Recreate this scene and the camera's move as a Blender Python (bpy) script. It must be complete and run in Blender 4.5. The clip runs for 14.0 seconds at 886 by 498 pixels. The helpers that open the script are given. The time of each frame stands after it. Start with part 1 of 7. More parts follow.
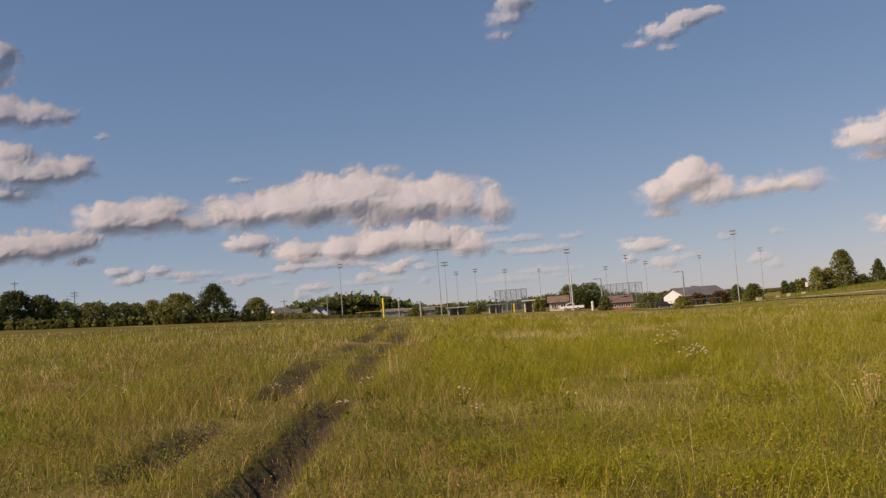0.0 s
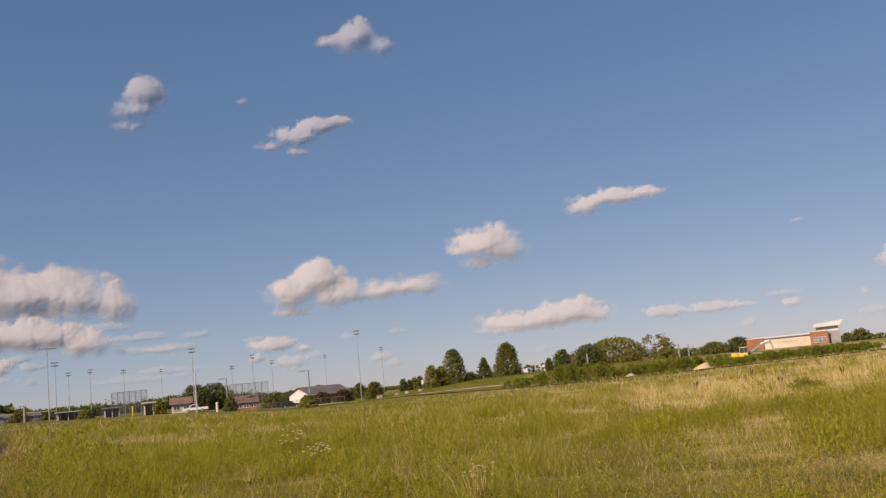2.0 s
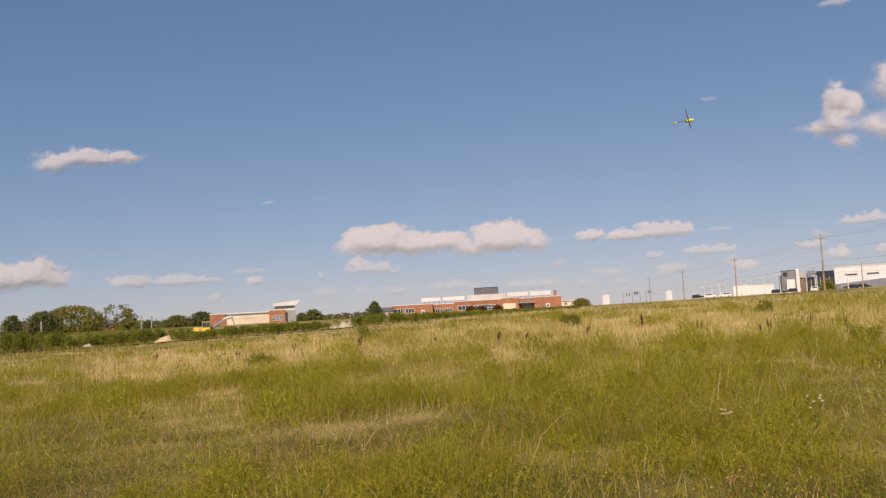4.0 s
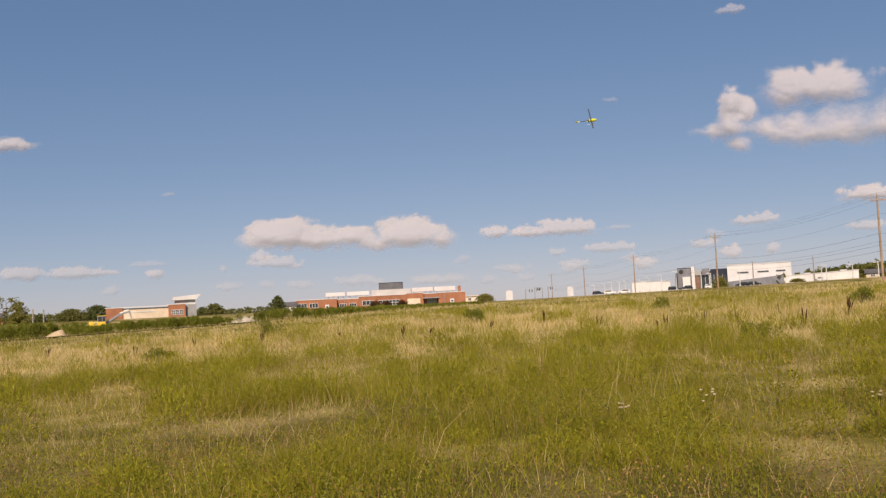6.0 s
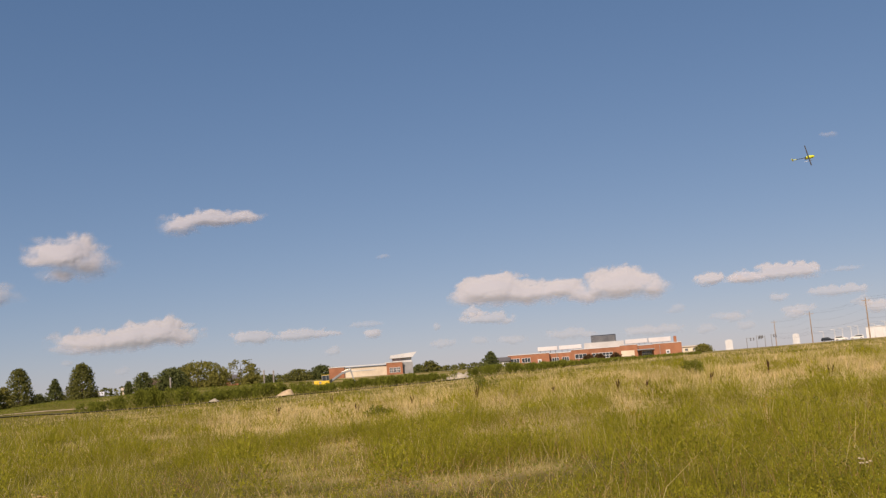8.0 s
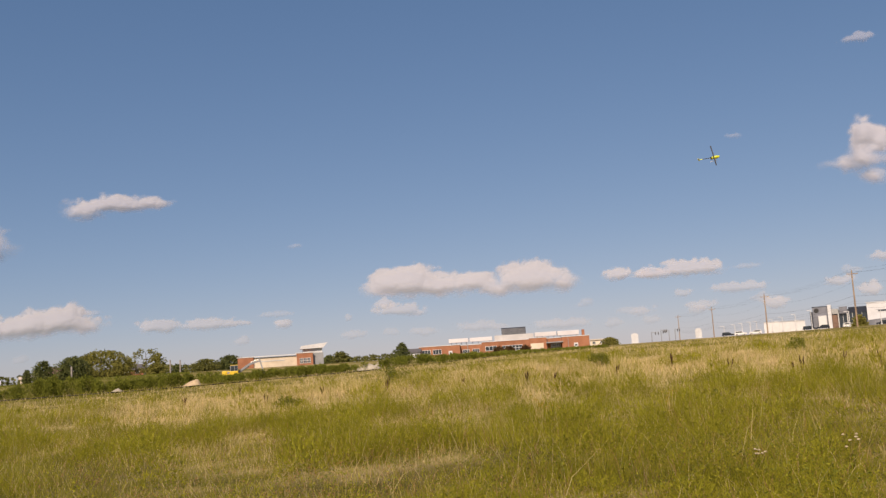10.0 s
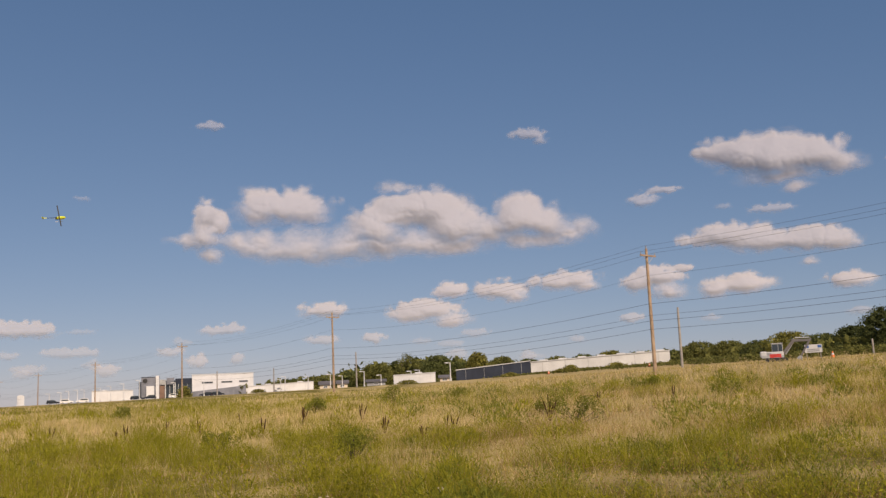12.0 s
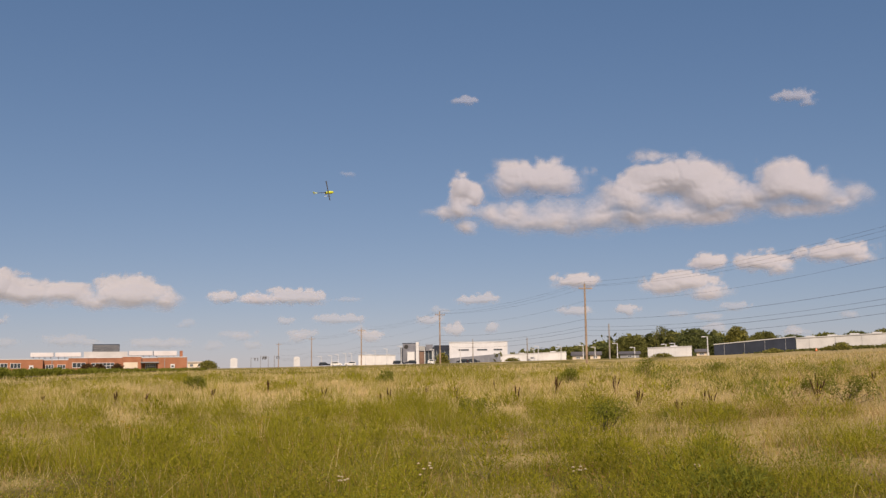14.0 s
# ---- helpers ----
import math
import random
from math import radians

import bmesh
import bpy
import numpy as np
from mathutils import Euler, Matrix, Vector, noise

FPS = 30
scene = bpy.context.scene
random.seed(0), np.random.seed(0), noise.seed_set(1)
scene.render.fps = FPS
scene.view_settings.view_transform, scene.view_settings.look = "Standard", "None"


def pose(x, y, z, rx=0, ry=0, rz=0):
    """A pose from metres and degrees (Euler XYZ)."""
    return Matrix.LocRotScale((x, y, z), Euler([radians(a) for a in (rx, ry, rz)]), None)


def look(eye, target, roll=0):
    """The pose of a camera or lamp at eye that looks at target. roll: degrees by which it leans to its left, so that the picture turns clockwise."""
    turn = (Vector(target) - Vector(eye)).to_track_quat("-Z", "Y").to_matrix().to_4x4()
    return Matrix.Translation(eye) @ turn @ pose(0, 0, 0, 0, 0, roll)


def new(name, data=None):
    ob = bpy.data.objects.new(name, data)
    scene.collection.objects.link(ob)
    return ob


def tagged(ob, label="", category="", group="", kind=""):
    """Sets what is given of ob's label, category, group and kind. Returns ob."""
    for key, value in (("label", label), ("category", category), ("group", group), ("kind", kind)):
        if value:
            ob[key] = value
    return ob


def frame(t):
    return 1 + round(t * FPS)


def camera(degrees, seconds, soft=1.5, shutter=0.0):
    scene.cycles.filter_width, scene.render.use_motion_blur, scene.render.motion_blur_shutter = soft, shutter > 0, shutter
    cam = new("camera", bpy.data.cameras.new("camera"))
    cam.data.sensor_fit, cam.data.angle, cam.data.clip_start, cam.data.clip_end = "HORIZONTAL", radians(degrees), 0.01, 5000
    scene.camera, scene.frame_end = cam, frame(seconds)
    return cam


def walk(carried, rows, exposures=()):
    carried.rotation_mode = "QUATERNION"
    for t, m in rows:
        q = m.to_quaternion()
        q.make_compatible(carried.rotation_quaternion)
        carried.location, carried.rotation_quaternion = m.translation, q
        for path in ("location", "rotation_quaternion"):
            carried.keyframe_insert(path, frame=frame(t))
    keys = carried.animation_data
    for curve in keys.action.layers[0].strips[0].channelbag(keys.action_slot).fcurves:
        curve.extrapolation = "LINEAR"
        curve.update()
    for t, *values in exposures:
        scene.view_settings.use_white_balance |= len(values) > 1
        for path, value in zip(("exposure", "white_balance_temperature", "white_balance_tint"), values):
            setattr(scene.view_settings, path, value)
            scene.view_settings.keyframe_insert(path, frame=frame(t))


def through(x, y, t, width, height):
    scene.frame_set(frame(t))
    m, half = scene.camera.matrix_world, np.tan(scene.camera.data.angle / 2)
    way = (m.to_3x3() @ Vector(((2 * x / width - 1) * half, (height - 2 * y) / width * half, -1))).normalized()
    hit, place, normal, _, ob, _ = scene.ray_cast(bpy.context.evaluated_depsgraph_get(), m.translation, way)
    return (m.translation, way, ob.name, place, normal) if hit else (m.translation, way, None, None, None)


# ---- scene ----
EYE_HEIGHT = 1.7


def heading(az, el):
    """Unit vector for a compass angle (0 is +y, clockwise) and a height angle, in degrees."""
    a, e = radians(az), radians(el)
    return Vector((math.sin(a) * math.cos(e), math.cos(a) * math.cos(e), math.sin(e)))


def aim(az, pitch, roll):
    eye = Vector((0, 0, EYE_HEIGHT))
    return look(eye, eye + heading(az, pitch), roll)


cam = camera(50, 14.0, soft=1.35, shutter=0.06)
walk(cam, [
    (0, aim(-57.00, 3.86, -4.42)),
    (0.5, aim(-52.99, 3.76, -4.97)),
    (1, aim(-48.40, 5.30, -5.03)),
    (1.5, aim(-41.39, 6.59, -5.41)),
    (2, aim(-34.32, 7.87, -5.51)),
    (2.5, aim(-26.92, 8.23, -5.22)),
    (3, aim(-18.91, 7.27, -4.37)),
    (3.5, aim(-10.52, 5.58, -3.47)),
    (4, aim(-3.33, 3.88, -3.14)),
    (4.2, aim(-0.75, 3.35, -2.88)),
    (5.25, aim(4.40, 3.10, -2.90)),
    (6.3, aim(0.94, 3.56, -2.99)),
    (6.5, aim(0.00, 4.32, -3.14)),
    (7, aim(-2.72, 5.44, -3.32)),
    (7.5, aim(-6.63, 6.51, -3.55)),
    (7.7, aim(-8.22, 6.95, -3.92)),
    (8.75, aim(-11.50, 7.50, -4.20)),
    (9.8, aim(-6.75, 6.45, -3.90)),
    (10, aim(-4.77, 6.42, -3.79)),
    (10.5, aim(0.94, 6.35, -3.68)),
    (11, aim(10.36, 6.49, -3.20)),
    (11.5, aim(24.95, 8.13, -3.15)),
    (12, aim(33.94, 8.32, -2.55)),
    (12.5, aim(36.22, 7.32, -1.92)),
    (13, aim(32.51, 6.98, -1.20)),
    (13.5, aim(25.88, 6.88, -0.77)),
    (14, aim(18.63, 7.00, -0.69)),
], exposures=[(0, 0.40, 7050, 18), (1, 0.41, 7000, 18), (2, 0.37, 6800, 17), (3, 0.32, 6600, 16), (6.5, 0.29, 6600, 16), (7.5, 0.27, 6600, 16), (9.8, 0.28, 6600, 16), (11, 0.21, 6600, 16), (12.5, 0.13, 6600, 16), (14, 0.18, 6600, 16)])

# ---- daylight ----
SUN_AZ, SUN_EL = -170, 38
world = bpy.data.worlds.new("sky")
scene.world = world
world.use_nodes = True
wn = world.node_tree
wn.nodes.clear()
sky = wn.nodes.new("ShaderNodeTexSky")
sky.sky_type = "NISHITA"
sky.sun_disc = False
sky.sun_elevation = radians(SUN_EL)
sky.sun_rotation = radians(SUN_AZ)
sky.altitude = 900
sky.air_density = 0.85
sky.dust_density = 0.3
sky.ozone_density = 0.7
back = wn.nodes.new("ShaderNodeBackground")
back.inputs["Strength"].default_value = 0.056
wout = wn.nodes.new("ShaderNodeOutputWorld")
# hazy summer air: an even sky, paler above and lavender towards the horizon
split = wn.nodes.new("ShaderNodeSeparateColor")
joined = wn.nodes.new("ShaderNodeCombineColor")
wn.links.new(sky.outputs[0], split.inputs[0])
for channel, (power, gain) in enumerate(((0.79, 1.2), (0.63, 1.73), (0.53, 2.52))):
    flat = wn.nodes.new("ShaderNodeMath")
    flat.operation = "POWER"
    flat.inputs[1].default_value = power
    wn.links.new(split.outputs[channel], flat.inputs[0])
    scaled = wn.nodes.new("ShaderNodeMath")
    scaled.operation = "MULTIPLY"
    scaled.inputs[1].default_value = gain
    wn.links.new(flat.outputs[0], scaled.inputs[0])
    wn.links.new(scaled.outputs[0], joined.inputs[channel])
wn.links.new(joined.outputs[0], back.inputs["Color"])
wn.links.new(back.outputs[0], wout.inputs["Surface"])

sun_data = bpy.data.lights.new("sun", "SUN")
sun_data.energy = 5.0
sun_data.angle = radians(0.53)
sun_data.color = (1.0, 0.82, 0.61)
sun = new("sun", sun_data)
sun.matrix_world = look(heading(SUN_AZ, SUN_EL) * 60, (0, 0, 0))

# ---- materials ----
def shader(name):
    m = bpy.data.materials.new(name)
    m.use_nodes = True
    nt = m.node_tree
    return m, nt, nt.nodes["Principled BSDF"]


def node(nt, kind, **values):
    n = nt.nodes.new(kind)
    for key, value in values.items():
        n.inputs[key].default_value = value
    return n


def mixed(nt, fac, a, b):
    """A colour mix; each of fac, a and b is a socket or a value."""
    n = nt.nodes.new("ShaderNodeMix")
    n.data_type = "RGBA"
    for sock, v in ((n.inputs[0], fac), (n.inputs[6], a), (n.inputs[7], b)):
        if isinstance(v, bpy.types.NodeSocket):
            nt.links.new(v, sock)
        else:
            sock.default_value = (*v, 1) if isinstance(v, tuple) and len(v) == 3 else v
    return n.outputs[2]


def ramp(nt, sock, lo, hi):
    n = nt.nodes.new("ShaderNodeMapRange")
    n.interpolation_type = "SMOOTHSTEP"
    n.inputs[1].default_value, n.inputs[2].default_value = lo, hi
    nt.links.new(sock, n.inputs[0])
    return n.outputs[0]


def place(nt):
    g = nt.nodes.new("ShaderNodeNewGeometry")
    return g


def noise_of(nt, scale, detail=4, vector=None, rough=0.55):
    n = node(nt, "ShaderNodeTexNoise", Scale=scale, Detail=detail, Roughness=rough)
    if vector is not None:
        nt.links.new(vector, n.inputs["Vector"])
    return n.outputs["Fac"]


def surface(name, dark, light, rough=0.7, scale=1.5, fine=14.0, metal=0.0, bump=0.15, grain=0.02):
    """A painted, plastered or metal surface: two tones of noise at two scales and a fine relief."""
    m, nt, b = shader(name)
    co = nt.nodes.new("ShaderNodeTexCoord").outputs["Object"]
    big, small = noise_of(nt, scale, 5, co), noise_of(nt, fine, 3, co)
    info = nt.nodes.new("ShaderNodeObjectInfo")
    c = mixed(nt, ramp(nt, big, 0.3, 0.7), dark, light)
    c = mixed(nt, ramp(nt, small, 0.45, 0.9), c, tuple(0.72 * v for v in dark))
    hsv = node(nt, "ShaderNodeHueSaturation")
    shift = nt.nodes.new("ShaderNodeMapRange")
    shift.inputs[3].default_value, shift.inputs[4].default_value = 0.93, 1.07
    nt.links.new(info.outputs["Random"], shift.inputs[0])
    nt.links.new(shift.outputs[0], hsv.inputs["Value"])
    nt.links.new(c, hsv.inputs["Color"])
    nt.links.new(hsv.outputs[0], b.inputs["Base Color"])
    b.inputs["Roughness"].default_value = rough
    b.inputs["Metallic"].default_value = metal
    bp = node(nt, "ShaderNodeBump", Strength=bump, Distance=grain)
    nt.links.new(small, bp.inputs["Height"])
    nt.links.new(bp.outputs[0], b.inputs["Normal"])
    return m


def leafy(name, dark, light, through=0.35, patch=0.25):
    """Leaves and blades: every piece its own tone, larger patches over them, and light that comes through."""
    m, nt, b = shader(name)
    g = place(nt)
    c = mixed(nt, g.outputs["Random Per Island"], dark, light)
    n = noise_of(nt, patch, 3, g.outputs["Position"])
    c = mixed(nt, ramp(nt, n, 0.35, 0.7), c, tuple(0.5 * (u + v) * 0.75 for u, v in zip(dark, light)))
    nt.links.new(c, b.inputs["Base Color"])
    b.inputs["Roughness"].default_value = 0.75
    b.inputs["Specular IOR Level"].default_value = 0.15
    tr = nt.nodes.new("ShaderNodeBsdfTranslucent")
    nt.links.new(c, tr.inputs["Color"])
    mx = node(nt, "ShaderNodeMixShader", Fac=through)
    nt.links.new(b.outputs[0], mx.inputs[1])
    nt.links.new(tr.outputs[0], mx.inputs[2])
    nt.links.new(mx.outputs[0], nt.nodes["Material Output"].inputs["Surface"])
    return m


def glassy(name, tint, rough=0.08):
    m, nt, b = shader(name)
    b.inputs["Base Color"].default_value = (*tint, 1)
    b.inputs["Roughness"].default_value = rough
    b.inputs["Specular IOR Level"].default_value = 0.7
    return m


def cloud_material():
    """Vapour: light scatters forward in it, so the billows shade softly; "cover" thins it out at the edges."""
    m, nt, b = shader("cloud_vapour")
    nt.nodes.remove(b)
    at = nt.nodes.new("ShaderNodeAttribute")
    at.attribute_name = "cover"
    way = nt.nodes.new("ShaderNodeAttribute")
    way.attribute_name = "billow"
    d = nt.nodes.new("ShaderNodeBsdfDiffuse")
    d.inputs["Color"].default_value = (0.595, 0.6, 0.67, 1)
    nt.links.new(way.outputs["Vector"], d.inputs["Normal"])
    t = nt.nodes.new("ShaderNodeBsdfTranslucent")
    t.inputs["Color"].default_value = (0.8, 0.78, 0.86, 1)
    mx = node(nt, "ShaderNodeMixShader", Fac=0.5)
    nt.links.new(d.outputs[0], mx.inputs[1])
    nt.links.new(t.outputs[0], mx.inputs[2])
    clear = nt.nodes.new("ShaderNodeBsdfTransparent")
    my = nt.nodes.new("ShaderNodeMixShader")
    nt.links.new(at.outputs["Fac"], my.inputs[0])
    nt.links.new(clear.outputs[0], my.inputs[1])
    nt.links.new(mx.outputs[0], my.inputs[2])
    nt.links.new(my.outputs[0], nt.nodes["Material Output"].inputs["Surface"])
    return m


def ground_material():
    m, nt, b = shader("meadow_soil")
    g = place(nt)
    pos = g.outputs["Position"]
    sep = nt.nodes.new("ShaderNodeSeparateXYZ")
    nt.links.new(pos, sep.inputs[0])
    big = noise_of(nt, 0.035, 5, pos)
    mid = noise_of(nt, 0.35, 6, pos)
    fine = noise_of(nt, 9.0, 4, pos)
    green = mixed(nt, mid, (0.09, 0.082, 0.018), (0.17, 0.152, 0.03))
    tan = mixed(nt, fine, (0.36, 0.28, 0.12), (0.53, 0.425, 0.21))
    at = nt.nodes.new("ShaderNodeAttribute")
    at.attribute_name = "dryness"
    add = nt.nodes.new("ShaderNodeMath")
    add.operation = "MULTIPLY_ADD"
    nt.links.new(mid, add.inputs[0])
    add.inputs[1].default_value = 0.9
    nt.links.new(at.outputs["Fac"], add.inputs[2])
    c = mixed(nt, ramp(nt, add.outputs[0], 0.5, 1.25), green, tan)
    bare = nt.nodes.new("ShaderNodeAttribute")
    bare.attribute_name = "bareness_and_shade"
    # bare earth, darkened so that it carries the shadow in the ruts
    soil_and_shade = mixed(nt, fine, (0.02, 0.016, 0.011), (0.07, 0.052, 0.034))
    c = mixed(nt, bare.outputs["Fac"], c, soil_and_shade)
    c = mixed(nt, ramp(nt, fine, 0.6, 1.1), c, (0.1, 0.095, 0.02))
    nt.links.new(c, b.inputs["Base Color"])
    b.inputs["Roughness"].default_value = 0.95
    b.inputs["Specular IOR Level"].default_value = 0.05
    bp = node(nt, "ShaderNodeBump", Strength=0.6, Distance=0.12)
    nt.links.new(fine, bp.inputs["Height"])
    nt.links.new(bp.outputs[0], b.inputs["Normal"])
    return m


M_GROUND = ground_material()
M_CLOUD = cloud_material()
M_GRASS = leafy("green_grass", (0.215, 0.208, 0.014), (0.415, 0.39, 0.042), 0.55)
M_DRY = leafy("dry_grass", (0.62, 0.485, 0.22), (0.84, 0.69, 0.37), 0.5)
# browner straw, also toned down for the dimmer light in the east
M_STRAW = leafy("brown_straw", (0.5, 0.372, 0.16), (0.72, 0.553, 0.265), 0.47)
M_RUST = leafy("rusty_seedheads", (0.25, 0.145, 0.055), (0.44, 0.28, 0.12), 0.35)
M_DOCK = leafy("brown_dock", (0.05, 0.025, 0.012), (0.11, 0.06, 0.03), 0.1)
# darkened to carry the dimmer light at the west end
M_WEED = leafy("weed_leaf", (0.085, 0.094, 0.009), (0.19, 0.195, 0.022), 0.5)
M_FORB = leafy("meadow_leaf", (0.245, 0.236, 0.015), (0.5, 0.47, 0.048), 0.6, 0.5)
M_TALLWEED = leafy("tall_weed_leaf", (0.142, 0.162, 0.02), (0.285, 0.305, 0.048), 0.5)
M_PETAL = leafy("white_petal", (0.6, 0.5, 0.34), (0.74, 0.65, 0.48), 0.3)
M_BROWNWEED = leafy("brown_weed", (0.2, 0.115, 0.04), (0.4, 0.26, 0.1), 0.4)
M_GOLD = leafy("yellow_flower", (0.4, 0.29, 0.03), (0.6, 0.45, 0.06), 0.3)
# tree leaves; distance haze is put into these tones by lightening them
M_LEAF = leafy("tree_leaf", (0.096, 0.108, 0.0336), (0.258, 0.258, 0.072), 0.45)
M_LEAF_DARK = leafy("dark_tree_leaf", (0.072, 0.0924, 0.036), (0.192, 0.214, 0.0672), 0.42)
M_LEAF_LIGHT = leafy("pale_tree_leaf", (0.144, 0.15, 0.035), (0.331, 0.306, 0.0775), 0.45)
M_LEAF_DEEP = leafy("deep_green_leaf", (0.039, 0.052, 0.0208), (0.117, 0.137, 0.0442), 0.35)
M_LEAF_BROWN = leafy("russet_tree_leaf", (0.07, 0.04, 0.02), (0.15, 0.09, 0.04), 0.3)
M_BARK = surface("bark", (0.06, 0.045, 0.033), (0.13, 0.1, 0.075), 0.95, 2, 20, bump=0.6)
M_BRICK = surface("red_brick", (0.26, 0.108, 0.056), (0.33, 0.147, 0.08), 0.85, 0.4, 6)
M_WHITE = surface("white_paint", (0.51, 0.52, 0.545), (0.59, 0.6, 0.625), 0.6, 0.3, 5)
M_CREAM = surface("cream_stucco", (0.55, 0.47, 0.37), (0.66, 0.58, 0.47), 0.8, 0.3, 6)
M_GREY = surface("grey_metal", (0.2, 0.21, 0.23), (0.28, 0.29, 0.31), 0.5, 0.3, 6)
M_MIDGREY = surface("grey_machine_paint", (0.27, 0.28, 0.29), (0.36, 0.37, 0.38), 0.55, 0.8, 8)
M_LIGHTGREY = surface("light_grey_panel", (0.42, 0.43, 0.44), (0.52, 0.53, 0.54), 0.55, 0.3, 6)
M_SLATE = surface("dark_slate_panel", (0.014, 0.02, 0.036), (0.024, 0.033, 0.056), 0.9, 0.3, 6)
M_WING = surface("blue_grey_panel", (0.14, 0.15, 0.18), (0.2, 0.21, 0.25), 0.8, 0.3, 6)
M_BROWN = surface("brown_boards_and_shaded_wall", (0.13, 0.1, 0.085), (0.2, 0.16, 0.135), 0.8, 0.5, 8)
M_ROOF = surface("brown_shingle", (0.12, 0.075, 0.055), (0.19, 0.12, 0.09), 0.85, 0.6, 8)
M_ROOF_GREY = surface("grey_sheet_roof", (0.09, 0.085, 0.085), (0.135, 0.125, 0.125), 0.6, 0.3, 6)
M_REDROOF = surface("red_roof", (0.11, 0.07, 0.058), (0.165, 0.11, 0.09), 0.7, 0.5, 8)
M_STEEL = surface("galvanised_steel", (0.4, 0.41, 0.42), (0.55, 0.56, 0.57), 0.45, 1, 12, metal=0.6)
M_WOODPOLE = surface("weathered_pole", (0.25, 0.175, 0.118), (0.38, 0.285, 0.2), 0.9, 1.2, 18, bump=0.5)
M_GREYPOLE = surface("grey_pole", (0.21, 0.195, 0.18), (0.31, 0.29, 0.27), 0.9, 1.2, 18, bump=0.4)
M_BLACK = surface("black_rubber", (0.012, 0.012, 0.013), (0.03, 0.03, 0.032), 0.7, 2, 20)
M_CABLE = surface("cable", (0.02, 0.02, 0.022), (0.04, 0.04, 0.045), 0.6, 2, 10)
M_YELLOW = surface("yellow_paint", (0.62, 0.42, 0.02), (0.75, 0.52, 0.04), 0.5, 1, 10)
M_ORANGE = surface("orange_plastic", (0.7, 0.16, 0.03), (0.8, 0.22, 0.05), 0.6, 1, 10)
M_RED = surface("red_paint", (0.4, 0.03, 0.025), (0.5, 0.05, 0.04), 0.5, 1, 10)
M_BLUE = surface("blue_board", (0.03, 0.09, 0.3), (0.05, 0.13, 0.38), 0.6, 1, 10)
M_CARDARK = surface("dark_car_paint", (0.015, 0.018, 0.025), (0.025, 0.03, 0.04), 0.25, 1, 10, bump=0.0)
M_CARWHITE = surface("white_car_paint", (0.65, 0.65, 0.64), (0.75, 0.75, 0.74), 0.3, 1, 10, bump=0.0)
M_GLASS = glassy("window_glass", (0.03, 0.04, 0.05))
M_GRAVEL = surface("pale_gravel", (0.28, 0.25, 0.2), (0.42, 0.38, 0.31), 0.95, 0.5, 3, bump=0.5, grain=0.1)
M_SAND = surface("tan_dirt", (0.4, 0.3, 0.185), (0.52, 0.41, 0.27), 0.95, 0.5, 3, bump=0.5, grain=0.1)
M_ASPHALT = surface("asphalt", (0.05, 0.049, 0.048), (0.08, 0.078, 0.074), 0.9, 0.3, 4, bump=0.3)
M_NET = surface("chain_link", (0.16, 0.17, 0.17), (0.24, 0.25, 0.25), 0.5, 1, 10, metal=0.5)
M_LIME = surface("lime_canopy", (0.5, 0.58, 0.02), (0.62, 0.68, 0.04), 0.35, 3, 30, bump=0.0)

# ---- numbers for noise, land and building ----
def lattice(seed):
    return np.random.RandomState(seed).rand(256, 256)


def smooth_noise(x, y, seed):
    t = lattice(seed)
    xi, yi = np.floor(x).astype(int), np.floor(y).astype(int)
    fx, fy = x - xi, y - yi
    fx, fy = fx * fx * (3 - 2 * fx), fy * fy * (3 - 2 * fy)
    a, b = t[xi & 255, yi & 255], t[(xi + 1) & 255, yi & 255]
    c, d = t[xi & 255, (yi + 1) & 255], t[(xi + 1) & 255, (yi + 1) & 255]
    return (a * (1 - fx) + b * fx) * (1 - fy) + (c * (1 - fx) + d * fx) * fy


def fbm(x, y, seed, octaves=4, gain=0.5):
    total, amp, norm = 0.0, 1.0, 0.0
    for k in range(octaves):
        total = total + amp * smooth_noise(x * 2 ** k + 17.3 * k, y * 2 ** k + 9.1 * k, seed + k)
        norm += amp
        amp *= gain
    return total / norm


def ease(lo, hi, v):
    s = np.clip((v - lo) / (hi - lo), 0, 1)
    return s * s * (3 - 2 * s)


# height angle of the meadow's far edge, and of the land at 250 m, by compass angle
EDGE_AZ = (-180, -95, -82, -70, -63, -57, -49.5, -46, -44, -40, -32, -20, -10, 0, 10, 20, 30, 36, 42, 46, 50, 55, 61, 95, 180)
EDGE_EL = (0.2, 0.8, 0.8, 0.45, 0.2, -0.13, -0.45, -0.68, -0.82, -0.88, -1.0, -0.85, -0.6, -0.1, 0.0, 0.05, 0.15, 0.32, 0.56, 0.68, 0.76, 0.88, 0.98, 0.95, 0.2)
LAND_AZ = (-180, -95, -82, -70, -63, -57, -49.5, -45, -40.5, -36, -33, -25, -10, 5, 20, 35, 47, 60, 95, 180)
LAND_EL = (0.2, 1.0, 1.0, 0.5, 0.15, -0.15, -0.39, -0.7, -0.68, -0.42, -0.15, 0.05, 0.0, -0.02, 0.15, 0.4, 0.92, 1.05, 1.0, 0.2)
EDGE_R, LAND_R = 110.0, 250.0
RUT_FROM, RUT_TO = (-13.0, 5.9), (-71.0, 41.8)
RUT_GAUGE = 1.7


